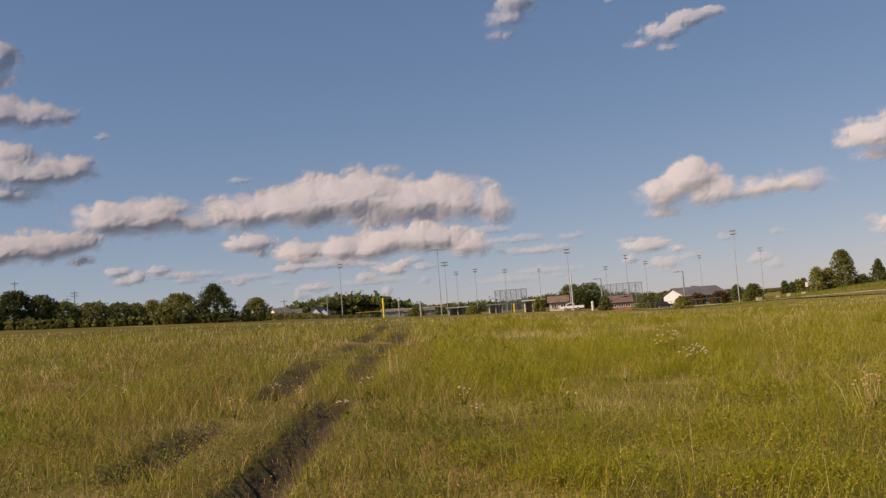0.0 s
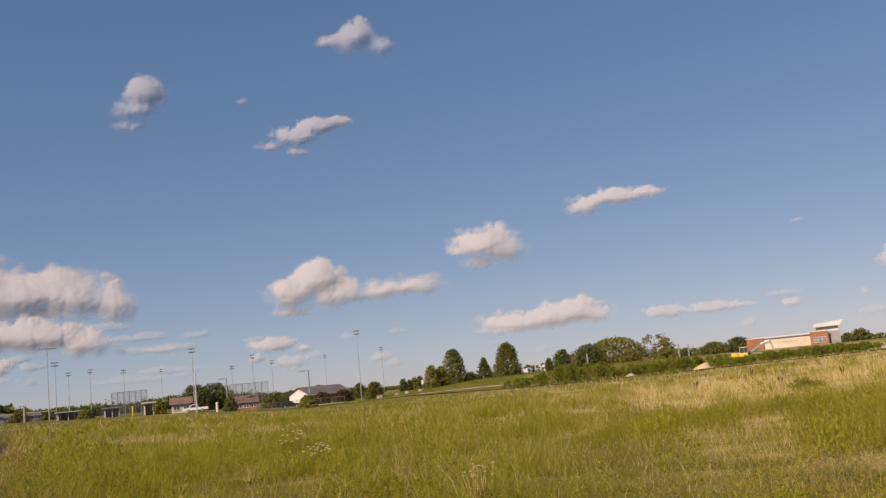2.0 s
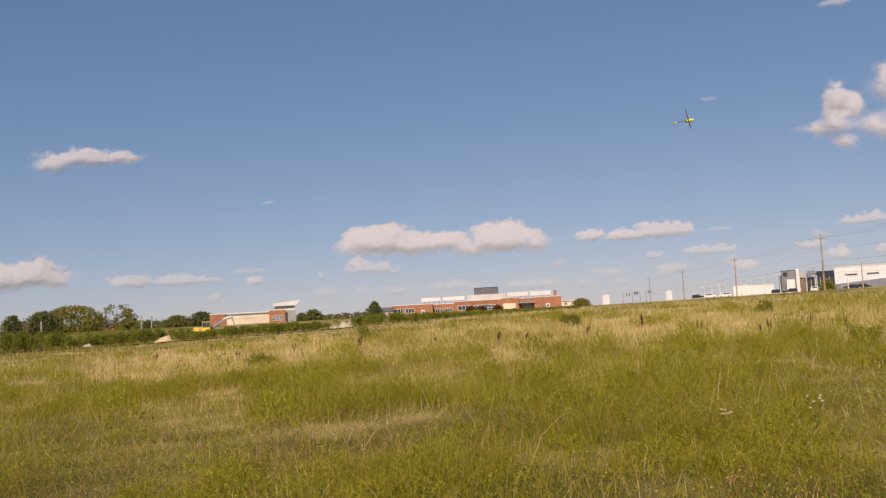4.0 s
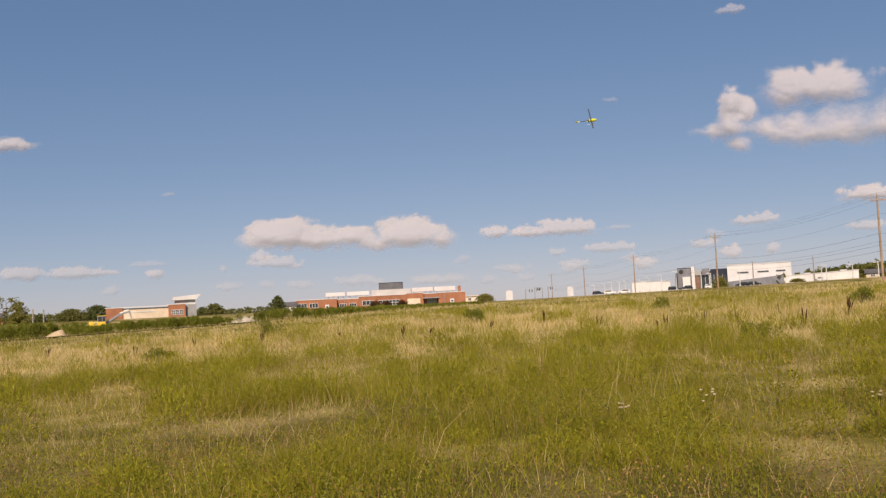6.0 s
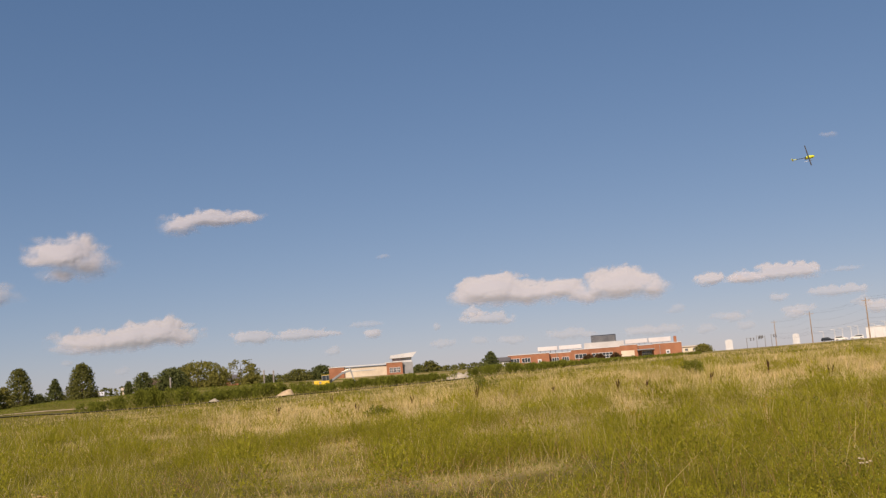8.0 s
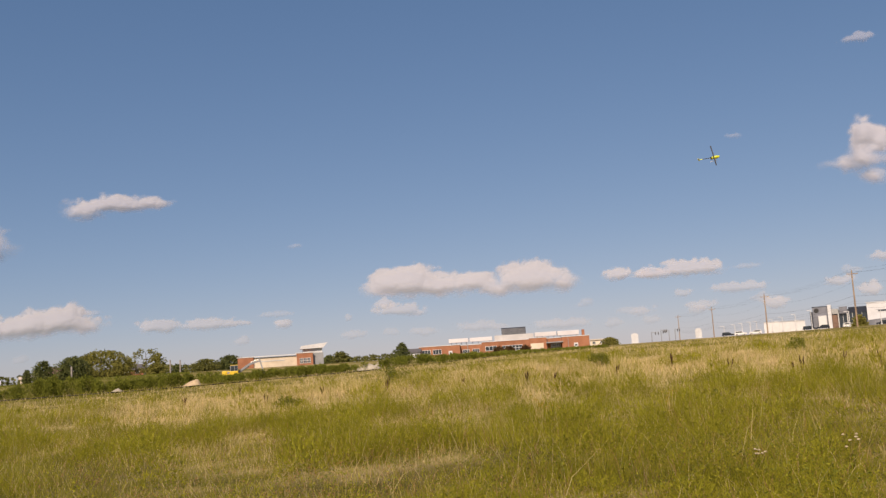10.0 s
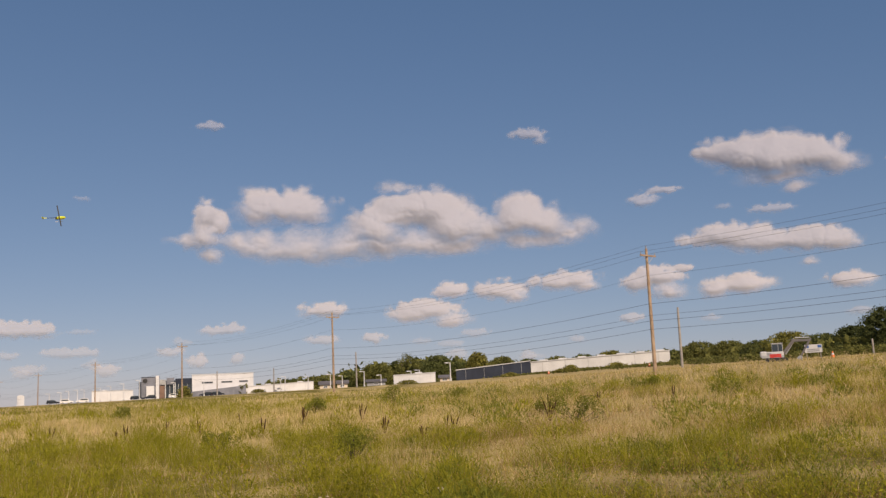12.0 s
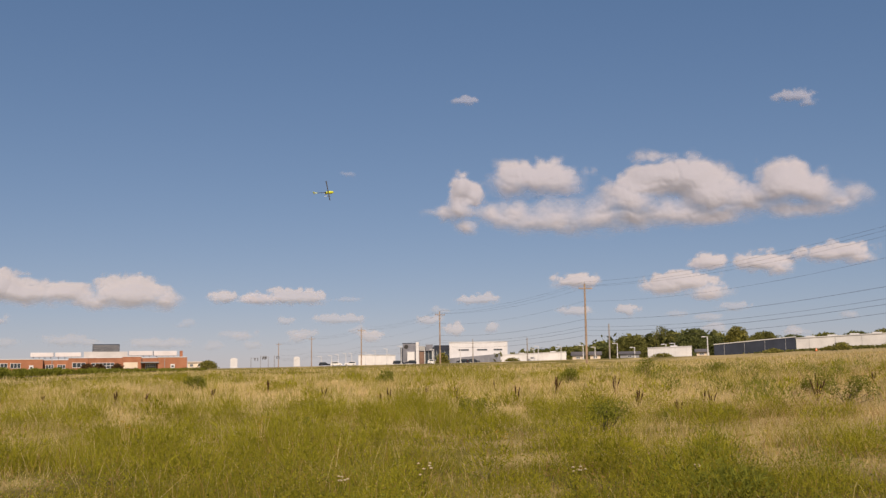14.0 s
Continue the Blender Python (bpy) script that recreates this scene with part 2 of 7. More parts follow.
def land(x, y):
    """Height of the ground."""
    x, y = np.asarray(x, float), np.asarray(y, float)
    r, az = np.hypot(x, y), np.degrees(np.arctan2(x, y))
    edge = EYE_HEIGHT + EDGE_R * np.tan(np.radians(np.interp(az, EDGE_AZ, EDGE_EL))) - 0.4
    far = EYE_HEIGHT + LAND_R * np.tan(np.radians(np.interp(az, LAND_AZ, LAND_EL)))
    z = edge * np.minimum(r / EDGE_R, 1) ** 1.3
    z = z + (far - edge) * ease(EDGE_R, LAND_R, r)
    z = z + (1.5 - far) * ease(700, 2500, r)
    return z + 0.12 * (fbm(x * 0.12, y * 0.12, 40, 3) - 0.5) * ease(3, 12, r)


def rut_distance(x, y):
    """Distance to the nearer of the two wheel ruts, and to the line between them."""
    (ax, ay), (bx, by) = RUT_FROM, RUT_TO
    dx, dy = bx - ax, by - ay
    n = math.hypot(dx, dy)
    along = ((x - ax) * dx + (y - ay) * dy) / n
    side = ((x - ax) * dy - (y - ay) * dx) / n + 0.5 * (fbm(along * 0.12, along * 0 + 3.3, 61, 3) - 0.5)
    # side grows to the right of the ruts; the second rut lies one gauge to the left
    inside = (along > -7) & (along < 75)
    near = np.minimum(np.abs(side) + 0.4 * ease(0.56, 0.66, fbm(along * 0.4, along * 0 + 1.2, 63, 2)),
                      np.abs(side + RUT_GAUGE) + 0.4 * ease(0.52, 0.62, fbm(along * 0.4, along * 0 + 8.2, 64, 2)))
    return np.where(inside, near, 99.0), np.where(inside, np.abs(side + RUT_GAUGE / 2), 99.0)


def mounds(x, y):
    """Rounded tufts of the lusher weeds, from 0 to 1."""
    return ease(0.47, 0.6, 0.35 * fbm(x * 0.16 + 40, y * 0.16, 120, 3) + 0.65 * fbm(x * 0.68 + 7, y * 0.68, 125, 3))


def dry(x, y):
    """How dry the grass is, from 0 (green) to 1 (straw)."""
    r, az = np.hypot(x, y), np.degrees(np.arctan2(x, y))
    north = np.interp(r, (0, 10, 13, 16, 23, 29, 36, 60, 75, 88, 105), (0.4, 0.4, 0.36, 0.36, 0.48, 0.75, 1.04, 1.1, 1.05, 0.85, 0.6))
    west = np.interp(r, (0, 11, 14, 60, 90), (0.2, 0.18, 0.1, 0.04, 0.08))
    side = np.interp(az, (-180, -62, -54, -42, -30, -14, 100, 180), (0.0, 0.0, 0.3, 0.3, 0.42, 0.85, 1.0, 0.0))
    patch = 0.22 * fbm(x * 0.055 + 5, y * 0.055, 70, 3) + 0.33 * fbm(x * 0.2 + 8, y * 0.2, 74, 3) + 0.45 * fbm(x * 0.8 + 2, y * 0.8, 77, 3)
    level = west + (north - west) * side + np.interp(r, (12, 18, 32), (1.0, 1.4, 1.9)) * (patch - 0.5) - 0.55 * mounds(x, y)
    level = level + easterly(x, y) * (0.12 * ease(14, 24, r) + 0.22 * ease(13, 20, r) * (1 - ease(26, 40, r)) + 0.6 * ease(60, 80, r))
    return np.clip(0.05 + 0.89 * ease(0.0, 1.0, level), 0, 1)


def westerly(x, y):
    """The browner, weedier west end, also darkened for its dimmer light, from 0 to 1."""
    return ease(46, 68, -np.degrees(np.arctan2(x, y)))


def easterly(x, y):
    """The drier, browner east end, also darkened for its dimmer light, from 0 to 1."""
    return ease(26, 44, np.degrees(np.arctan2(x, y)))


def worn(x, y):
    """Small thin places in the nearer grass where brown litter shows."""
    return ease(0.5, 0.66, fbm(x * 0.5 + 21, y * 0.5, 131, 3)) * (1 - ease(14, 26, np.hypot(x, y)))


def ground_at(az, d):
    p = heading(az, 0) * d
    return Vector((p.x, p.y, float(land(p.x, p.y))))


def rise(az, d, el):
    """Height over the ground, at d metres, of what stands at the height angle el."""
    return EYE_HEIGHT + d * math.tan(radians(el)) - ground_at(az, d).z


def mesh_of(name, verts, faces, material, smooth=False):
    me = bpy.data.meshes.new(name)
    me.from_pydata(verts, [], faces)
    me.materials.append(material)
    if smooth:
        me.polygons.foreach_set("use_smooth", [True] * len(me.polygons))
    me.update()
    return me


def big_mesh(name, verts, faces, material, smooth=False):
    """A mesh from numpy arrays; faces all have the same number of corners."""
    me = bpy.data.meshes.new(name)
    n, k = faces.shape
    me.vertices.add(len(verts))
    me.vertices.foreach_set("co", np.ascontiguousarray(verts, np.float32).ravel())
    me.loops.add(n * k)
    me.loops.foreach_set("vertex_index", np.ascontiguousarray(faces, np.int32).ravel())
    me.polygons.add(n)
    me.polygons.foreach_set("loop_start", np.arange(0, n * k, k, dtype=np.int32))
    me.polygons.foreach_set("loop_total", np.full(n, k, np.int32))
    me.materials.append(material)
    if smooth:
        me.polygons.foreach_set("use_smooth", np.ones(n, bool))
    me.update(calc_edges=True)
    return me


def part(name, bm, material, parent, label=""):
    me = bpy.data.meshes.new(name)
    bm.to_mesh(me)
    bm.free()
    me.materials.append(material)
    ob = new(name, me)
    ob.parent = parent
    if label:
        ob["label"] = label
    return ob


def thing(name, az, d, label, category, group="", turn=0.0, lift=0.0):
    """An Empty on the ground at that compass angle and distance; its x runs to the right, its -y to the middle of the meadow."""
    ob = new(name)
    ob.empty_display_size = 0.5
    p = ground_at(az, d)
    ob.matrix_basis = pose(p.x, p.y, p.z + lift, 0, 0, -az + turn)
    return tagged(ob, label, category, group)


def add_box(bm, x0, x1, y0, y1, z0, z1, bevel=0.0):
    m = Matrix.LocRotScale(((x0 + x1) / 2, (y0 + y1) / 2, (z0 + z1) / 2), None, (x1 - x0, y1 - y0, z1 - z0))
    out = bmesh.ops.create_cube(bm, size=1, matrix=m)
    if bevel:
        edges = {e for v in out["verts"] for e in v.link_edges}
        bmesh.ops.bevel(bm, geom=list(edges), offset=bevel, segments=2, affect="EDGES", profile=0.5)
    return bm


def box(x0, x1, y0, y1, z0, z1, bevel=0.0):
    return add_box(bmesh.new(), x0, x1, y0, y1, z0, z1, bevel)


def add_rod(bm, a, b, r0, r1=None, sides=8):
    a, b = Vector(a), Vector(b)
    m = Matrix.Translation((a + b) / 2) @ (b - a).to_track_quat("Z", "Y").to_matrix().to_4x4()
    bmesh.ops.create_cone(bm, cap_ends=True, segments=sides, radius1=r0, radius2=r0 if r1 is None else r1, depth=(b - a).length, matrix=m)
    return bm


def rod(a, b, r0, r1=None, sides=8):
    return add_rod(bmesh.new(), a, b, r0, r1, sides)


def prism(profile, x0, x1):
    """A profile of (y, z) corners drawn along x."""
    bm = bmesh.new()
    a = [bm.verts.new((x0, y, z)) for y, z in profile]
    b = [bm.verts.new((x1, y, z)) for y, z in profile]
    n = len(profile)
    for i in range(n):
        bm.faces.new((a[i], a[(i + 1) % n], b[(i + 1) % n], b[i]))
    bm.faces.new(a[::-1])
    bm.faces.new(b)
    bmesh.ops.recalc_face_normals(bm, faces=bm.faces)
    return bm


def side_profile(profile, y0, y1):
    """A profile of (x, z) corners drawn along y."""
    bm = prism([(x, z) for x, z in profile], y0, y1)
    for v in bm.verts:
        v.co = Vector((v.co.y, v.co.x, v.co.z))
    bmesh.ops.recalc_face_normals(bm, faces=bm.faces)
    return bm


# ---- ground ----
def build_ground():
    rings = np.concatenate([[0.01], np.arange(0.5, 40, 0.5), np.arange(40, 130, 2.5), np.arange(130, 400, 9), np.geomspace(400, 4800, 26)])
    turns = np.radians(np.arange(-180, 180, 1.0))
    rr, aa = np.meshgrid(rings, turns, indexing="ij")
    x, y = rr * np.sin(aa), rr * np.cos(aa)
    z = land(x, y)
    near, between = rut_distance(x, y)
    z = z - 0.22 * (1 - ease(0.08, 0.36, near))
    nr, na = rr.shape
    verts = np.stack([x, y, z], -1).reshape(-1, 3)
    i, j = np.meshgrid(np.arange(nr - 1), np.arange(na), indexing="ij")
    k = (j + 1) % na
    faces = np.stack([i * na + j, (i + 1) * na + j, (i + 1) * na + k, i * na + k], -1).reshape(-1, 4)[:, ::-1]
    me = big_mesh("ground", verts, faces, M_GROUND, True)
    # thin places with litter; both ends also darkened for their dimmer light
    gaps_and_dim_ends = np.maximum(0.4 * worn(x, y), 0.35 * westerly(x, y) + 0.25 * easterly(x, y))
    # ruts: bare earth with their shadow painted in
    bare = gaps_and_dim_ends + (1 - gaps_and_dim_ends) * 0.97 * (1 - ease(0.16, 0.46 + 0.22 * ease(12, 30, rr), near))
    for name, values in (("dryness", dry(x, y)), ("bareness_and_shade", bare)):
        at = me.attributes.new(name, "FLOAT", "POINT")
        at.data.foreach_set("value", values.ravel().astype(np.float32))
    ob = new("ground", me)
    return tagged(ob, "wide green and straw-coloured meadow with two wheel ruts", "ground", kind="structure")


build_ground()

# ---- clouds ----
CLOUD_COUNT = [0]


def billows(x, y, seed, octaves=4, gain=0.55):
    """Noise of round heads with narrow creases between them, from 0 to 1."""
    total, amp, norm = 0.0, 1.0, 0.0
    for k in range(octaves):
        n = np.abs(2 * smooth_noise(x * 1.9 ** k + 13.7 * k, y * 1.9 ** k + 5.9 * k, seed + k) - 1)
        total = total + amp * (1 - (1 - n) ** 2)
        norm += amp
        amp *= gain
    return total / norm


def cloud(puffs, solid=0.0):
    """A cumulus of puffs (compass angle, height angle, half width, half height in degrees): a billowing relief with a flat base and frayed edges."""
    CLOUD_COUNT[0] += 1
    seed = 100 + 7 * CLOUD_COUNT[0]
    p = np.array(puffs)
    dist = 3000 + 90 * float(np.mean(p[:, 1]))
    size = float(np.mean(p[:, 3]))
    pad = 0.45 * float(np.max(p[:, 3])) + 0.25
    step = min(0.07, max(0.045, size / 11))
    az = np.arange((p[:, 0] - p[:, 2]).min() - pad, (p[:, 0] + p[:, 2]).max() + pad, step)
    el = np.arange((p[:, 1] - p[:, 3]).min() - pad, (p[:, 1] + p[:, 3]).max() + pad, step)
    a, e = np.meshgrid(az, el, indexing="ij")
    s = 0.5 / size
    # drifting vapour bends the outline; round heads push it outwards
    wa = a + 0.3 * size * (fbm(a * s * 1.6, e * s * 1.6, seed, 3) - 0.5) * 2
    we = e + 0.14 * size + 0.3 * size * (fbm(a * s * 1.6, e * s * 1.6, seed + 11, 3) - 0.5) * 2
    heads = billows(wa * s * 1.25, we * s * 1.6, seed + 20, 3, 0.45)
    tufts_of = billows(wa * s * 3.4, we * s * 3.8, seed + 27, 2, 0.5)
    wisps = fbm(a * s * 2.2, e * s * 3.4, seed + 40, 6, 0.58) - 0.5
    field = np.full(a.shape, -9.0)
    body = np.zeros(a.shape)
    for ca, ce, rx, ry in puffs:
        flat = np.where(we < ce, 0.7, 1.0)
        q = 1 - np.sqrt(((wa - ca) / rx) ** 2 + ((we - ce) / (ry * flat)) ** 2)
        bulge = ry / size * np.sqrt(np.clip(1 - (1 - np.clip(q, -0.2, 1)) ** 2, 0.0, 1))
        body = np.logaddexp(body * 6, bulge * 6) / 6
        field = np.logaddexp(field * 8, q * 8) / 8
    low, high = (p[:, 1] - p[:, 3]).min(), (p[:, 1] + p[:, 3]).max()
    up = ease(0.2, 0.75, (e - low) / (high - low))
    crisp = float(np.interp(np.mean(p[:, 1]), (5, 7), (1, 0)))
    frayed = (0.95 if size > 0.45 else 1.25) - 0.1 * crisp
    dens = field + 0.21 + solid + (0.48 * up + 0.12) * (heads - 0.42) + (0.12 + 0.05 * crisp) * up * (tufts_of - 0.4) + (frayed - (0.45 - 0.1 * crisp) * up) * wisps
    soft = (1.3 - (0.8 + 0.05 * crisp) * up) * (1 - 0.15 * crisp)
    thick = float(np.interp(size, (0.22, 0.3, 0.45, 0.9), (0.26, 0.45, 0.84, 0.94)))
    thick *= float(np.interp(np.mean(p[:, 1]), (1.2, 2.6, 5.0, 13.0, 18.0), (0.5, 0.9, 1.0, 0.95, 0.72)))
    cover = ease(0.0, 1.0, dens / soft) * thick
    round_off = np.sqrt(np.clip(dens + 0.1, 0, 1.0))
    reach = max(1, int(0.3 * size / step))
    for axis in (0, 1, 0, 1):
        body = sum(np.roll(body, k, axis) for k in range(-reach, reach + 1)) / (2 * reach + 1)
    inside = ease(0.05, 0.75, dens)
    relief = size * (1.75 * body + (0.2 * heads + 0.06 * tufts_of + 0.13 * wisps) * inside)
    # the way each billow faces, turned towards the sun as vapour lets the light round
    ha, he = np.gradient(relief, step)
    steep = 1 / np.sqrt(1 + (ha * ha + he * he) / 1.6)
    ha, he = ha * steep, he * steep
    ar, er = np.radians(a), np.radians(e)
    out = np.stack([np.sin(ar) * np.cos(er), np.cos(ar) * np.cos(er), np.sin(er)], -1)
    right = np.stack([np.cos(ar), -np.sin(ar), 0 * ar], -1)
    rise_way = np.cross(right, out)
    face = -out - ha[..., None] * right - he[..., None] * rise_way
    face /= np.linalg.norm(face, axis=-1)[..., None]
    to_sun = np.array(heading(SUN_AZ, SUN_EL))
    face = face + 0.4 * to_sun
    face /= np.linalg.norm(face, axis=-1)[..., None]
    # the whole bank leans between the meadow and the sun
    mid = np.array(heading(float(np.mean(p[:, 0])), float(np.mean(p[:, 1]))))
    lean = to_sun * 0.45 - mid
    lean /= np.linalg.norm(lean)
    r = dist * float(mid @ lean) / (out @ lean) - 0.35 * np.radians(ease(0, 1.6, relief / size) * 1.6 * size) * dist
    pos = (out * r[..., None] + np.array([0, 0, EYE_HEIGHT])).reshape(-1, 3)
    na, ne = a.shape
    i, j = np.meshgrid(np.arange(na - 1), np.arange(ne - 1), indexing="ij")
    faces = np.stack([i * ne + j, (i + 1) * ne + j, (i + 1) * ne + j + 1, i * ne + j + 1], -1).reshape(-1, 4)
    flat = cover.ravel()
    faces = faces[flat[faces].max(1) > 0.004]
    if len(faces) < 6:
        return
    used, back = np.unique(faces, return_inverse=True)
    me = big_mesh("cloud", pos[used], back.reshape(-1, 4), M_CLOUD, True)
    at = me.attributes.new("cover", "FLOAT", "POINT")
    at.data.foreach_set("value", flat[used].astype(np.float32))
    at = me.attributes.new("billow", "FLOAT_VECTOR", "POINT")
    at.data.foreach_set("vector", face.reshape(-1, 3)[used].astype(np.float32).ravel())
    words = "broad white cumulus cloud with a grey flat base" if size > 0.6 else "small fluffy white cloud in the blue sky"
    tagged(new("cloud", me), words, "cloud", "clouds in the sky")


cloud([(-68.1, 6.7, 2.64, 1.09), (-65.1, 7.0, 3.16, 1.25), (-61.7, 7.2, 3.16, 1.48), (-58.6, 6.8, 3.16, 1.41), (-55.9, 6.5, 2.10, 1.33), (-54.0, 6.1, 1.58, 0.98), (-64.5, 6.4, 2.6, 0.7), (-60.4, 6.1, 3.0, 0.8), (-57.2, 5.9, 2.2, 0.65)], 0.22)
cloud([(-76.1, 6.7, 2.46, 1.25), (-73.9, 6.8, 2.46, 1.17), (-71.7, 6.3, 1.75, 0.86), (-70.2, 6.6, 1.40, 0.70)])
cloud([(-65.6, 4.2, 1.45, 0.72), (-63.1, 4.2, 1.29, 0.80), (-60.5, 4.4, 2.10, 0.86), (-57.8, 4.5, 2.46, 0.86), (-55.4, 3.9, 1.61, 0.72), (-61.9, 3.9, 1.94, 0.60)], 0.15)
cloud([(-68.5, 4.9, 1.45, 0.60), (-67.9, 4.4, 0.63, 0.42)])
cloud([(-68.8, 8.7, 0.68, 0.27)])
cloud([(-75.9, 3.7, 0.87, 0.38)])
cloud([(-73.7, 3.6, 0.63, 0.42), (-72.5, 3.4, 0.78, 0.25)])
cloud([(-69.2, 2.7, 0.47, 0.29)])
cloud([(-66.3, 3.3, 0.94, 0.38)])
cloud([(-60.1, 2.8, 0.94, 0.42)])
cloud([(-64.7, 2.1, 0.94, 0.34)])
cloud([(-81.8, 15.5, 1.36, 1.19), (-81.4, 14.6, 1.02, 0.51)])
cloud([(-80.3, 12.5, 2.39, 0.95), (-81.7, 12.6, 1.36, 1.02), (-78.4, 12.6, 0.48, 0.41)])
cloud([(-80.3, 9.4, 3.51, 1.09), (-81.2, 10.5, 1.40, 0.78), (-81.3, 8.3, 2.10, 0.78), (-78.1, 9.7, 1.05, 0.70)])
cloud([(-80.0, 5.3, 2.99, 0.98), (-81.8, 5.1, 2.10, 0.98), (-77.9, 4.5, 0.78, 0.34)])
cloud([(-76.4, 11.4, 0.48, 0.27)])
cloud([(-51.4, 18.1, 1.19, 0.95), (-52.0, 17.1, 1.43, 0.75), (-52.4, 16.3, 1.23, 0.41)])
cloud([(-42.6, 15.2, 1.5, 0.7), (-41.3, 15.8, 1.3, 0.6), (-40.0, 16.0, 0.8, 0.35), (-44.2, 14.8, 1.0, 0.35), (-42.7, 14.4, 0.7, 0.3)])
cloud([(-38.3, 20.9, 1.1, 0.95), (-39.9, 20.7, 1.2, 0.5), (-37.0, 20.1, 0.9, 0.75), (-38.9, 20.3, 1.3, 0.45)])
cloud([(-45.7, 17.4, 0.34, 0.27)])
cloud([(-43.6, 6.0, 1.70, 1.09), (-42.0, 6.7, 1.53, 1.16), (-40.8, 5.7, 2.04, 0.89), (-36.8, 5.8, 2.32, 0.75), (-38.5, 5.7, 1.72, 0.63), (-43.7, 5.0, 1.25, 0.49)])
cloud([(-31.7, 7.8, 1.75, 1.3), (-30.6, 7.4, 1.3, 1.0), (-32.5, 8.3, 1.2, 0.8), (-33.3, 7.7, 0.9, 0.5), (-32.0, 6.9, 1.3, 0.5)])
cloud([(-23.7, 9.8, 2.04, 0.61), (-21.8, 9.9, 1.09, 0.41), (-25.5, 9.4, 1.19, 0.61)])
cloud([(-28.7, 3.05, 2.82, 0.74), (-27.2, 3.3, 1.9, 0.76), (-30.4, 3.0, 2.20, 0.62), (-25.7, 3.0, 0.94, 0.5)], 0.1)
cloud([(-44.9, 3.0, 1.32, 0.55), (-43.1, 2.7, 0.69, 0.29)])
cloud([(-44.0, 1.9, 1.25, 0.42), (-45.9, 2.3, 0.44, 0.29)])
cloud([(-38.6, 1.7, 0.69, 0.34)])
cloud([(-21.6, 2.7, 1.25, 0.46), (-19.1, 2.7, 1.72, 0.38), (-17.4, 2.7, 0.94, 0.21)])
cloud([(-14.6, 2.5, 0.47, 0.38)])
cloud([(-10.7, 2.6, 0.22, 0.25)])
cloud([(-13.7, 7.1, 0.41, 0.17)])
cloud([(-10.5, 1.6, 0.78, 0.29)])
cloud([(-7.1, 4.5, 2.04, 0.89), (-5.4, 4.2, 2.04, 0.75), (-3.2, 4.2, 1.41, 0.70), (-1.5, 3.9, 1.56, 0.58), (0.5, 4.2, 2.22, 0.85), (2.2, 4.0, 0.94, 0.70), (-8.3, 4.2, 1.09, 0.42)], 0.12)
cloud([(-7.7, 2.9, 1.32, 0.42), (-6.5, 2.7, 0.63, 0.25)])
cloud([(9.5, 4.1, 1.94, 0.58), (7.3, 4.0, 0.94, 0.29), (10.8, 4.0, 0.78, 0.38)])
cloud([(5.5, 4.1, 0.82, 0.42)])
cloud([(12.2, 2.8, 1.51, 0.34), (13.5, 2.8, 0.38, 0.29)])
cloud([(9.2, 2.7, 0.51, 0.29)])
cloud([(-3.0, 1.6, 1.25, 0.38), (-1.7, 1.5, 0.63, 0.25)])
cloud([(-6.2, 1.5, 0.78, 0.29)])
cloud([(2.1, 1.4, 1.72, 0.34)])
cloud([(10.2, 1.9, 0.78, 0.34)])
cloud([(14.3, 1.7, 0.69, 0.42)])
cloud([(6.5, 1.9, 1.09, 0.25)])
cloud([(12.9, 11.5, 0.48, 0.20)])
cloud([(24.2, 11.1, 2.87, 1.22), (22.9, 10.7, 1.53, 0.96), (25.6, 10.7, 1.72, 0.92)])
cloud([(19.7, 10.6, 0.68, 1.02), (19.6, 9.4, 1.02, 1.02), (18.8, 9.2, 1.37, 0.55), (20.0, 8.4, 0.68, 0.61), (20.6, 10.2, 0.55, 0.75)])
cloud([(23.2, 8.8, 2.33, 0.96), (25.6, 8.6, 2.87, 1.09), (27.9, 8.7, 2.51, 1.23), (21.6, 9.1, 1.25, 0.75), (30.0, 9.6, 1.97, 1.57), (31.4, 10.7, 1.79, 1.37), (33.1, 10.8, 1.97, 1.43), (34.6, 9.7, 1.79, 1.43), (32.0, 8.8, 3.94, 0.96), (36.8, 9.0, 1.51, 0.89), (38.4, 9.9, 1.72, 1.50), (40.1, 9.7, 1.79, 1.23), (41.8, 9.1, 1.43, 0.75), (39.2, 8.7, 3.40, 0.68), (34.7, 8.5, 2.87, 0.75), (36.8, 9.5, 1.64, 1.16), (35.3, 9.3, 2.05, 1.16), (29.9, 8.9, 2.39, 1.09)])
cloud([(20.1, 15.8, 0.85, 0.34)])
cloud([(39.5, 14.9, 0.95, 0.41), (40.2, 14.5, 0.51, 0.34)])
cloud([(52.2, 12.5, 1.71, 1.23), (53.8, 12.2, 2.39, 1.37), (50.8, 13.0, 1.37, 0.61), (55.7, 12.0, 2.05, 1.16), (57.3, 11.5, 1.43, 0.68), (54.0, 11.2, 2.39, 0.61), (54.8, 10.5, 1.02, 0.34)])
cloud([(60.1, 11.3, 0.48, 0.27)])
cloud([(61.7, 11.4, 0.85, 0.61)])
cloud([(46.1, 10.4, 1.02, 0.48), (47.3, 11.0, 1.02, 0.24)])
cloud([(53.4, 9.3, 1.23, 0.31)])
cloud([(50.7, 9.7, 0.48, 0.20)])
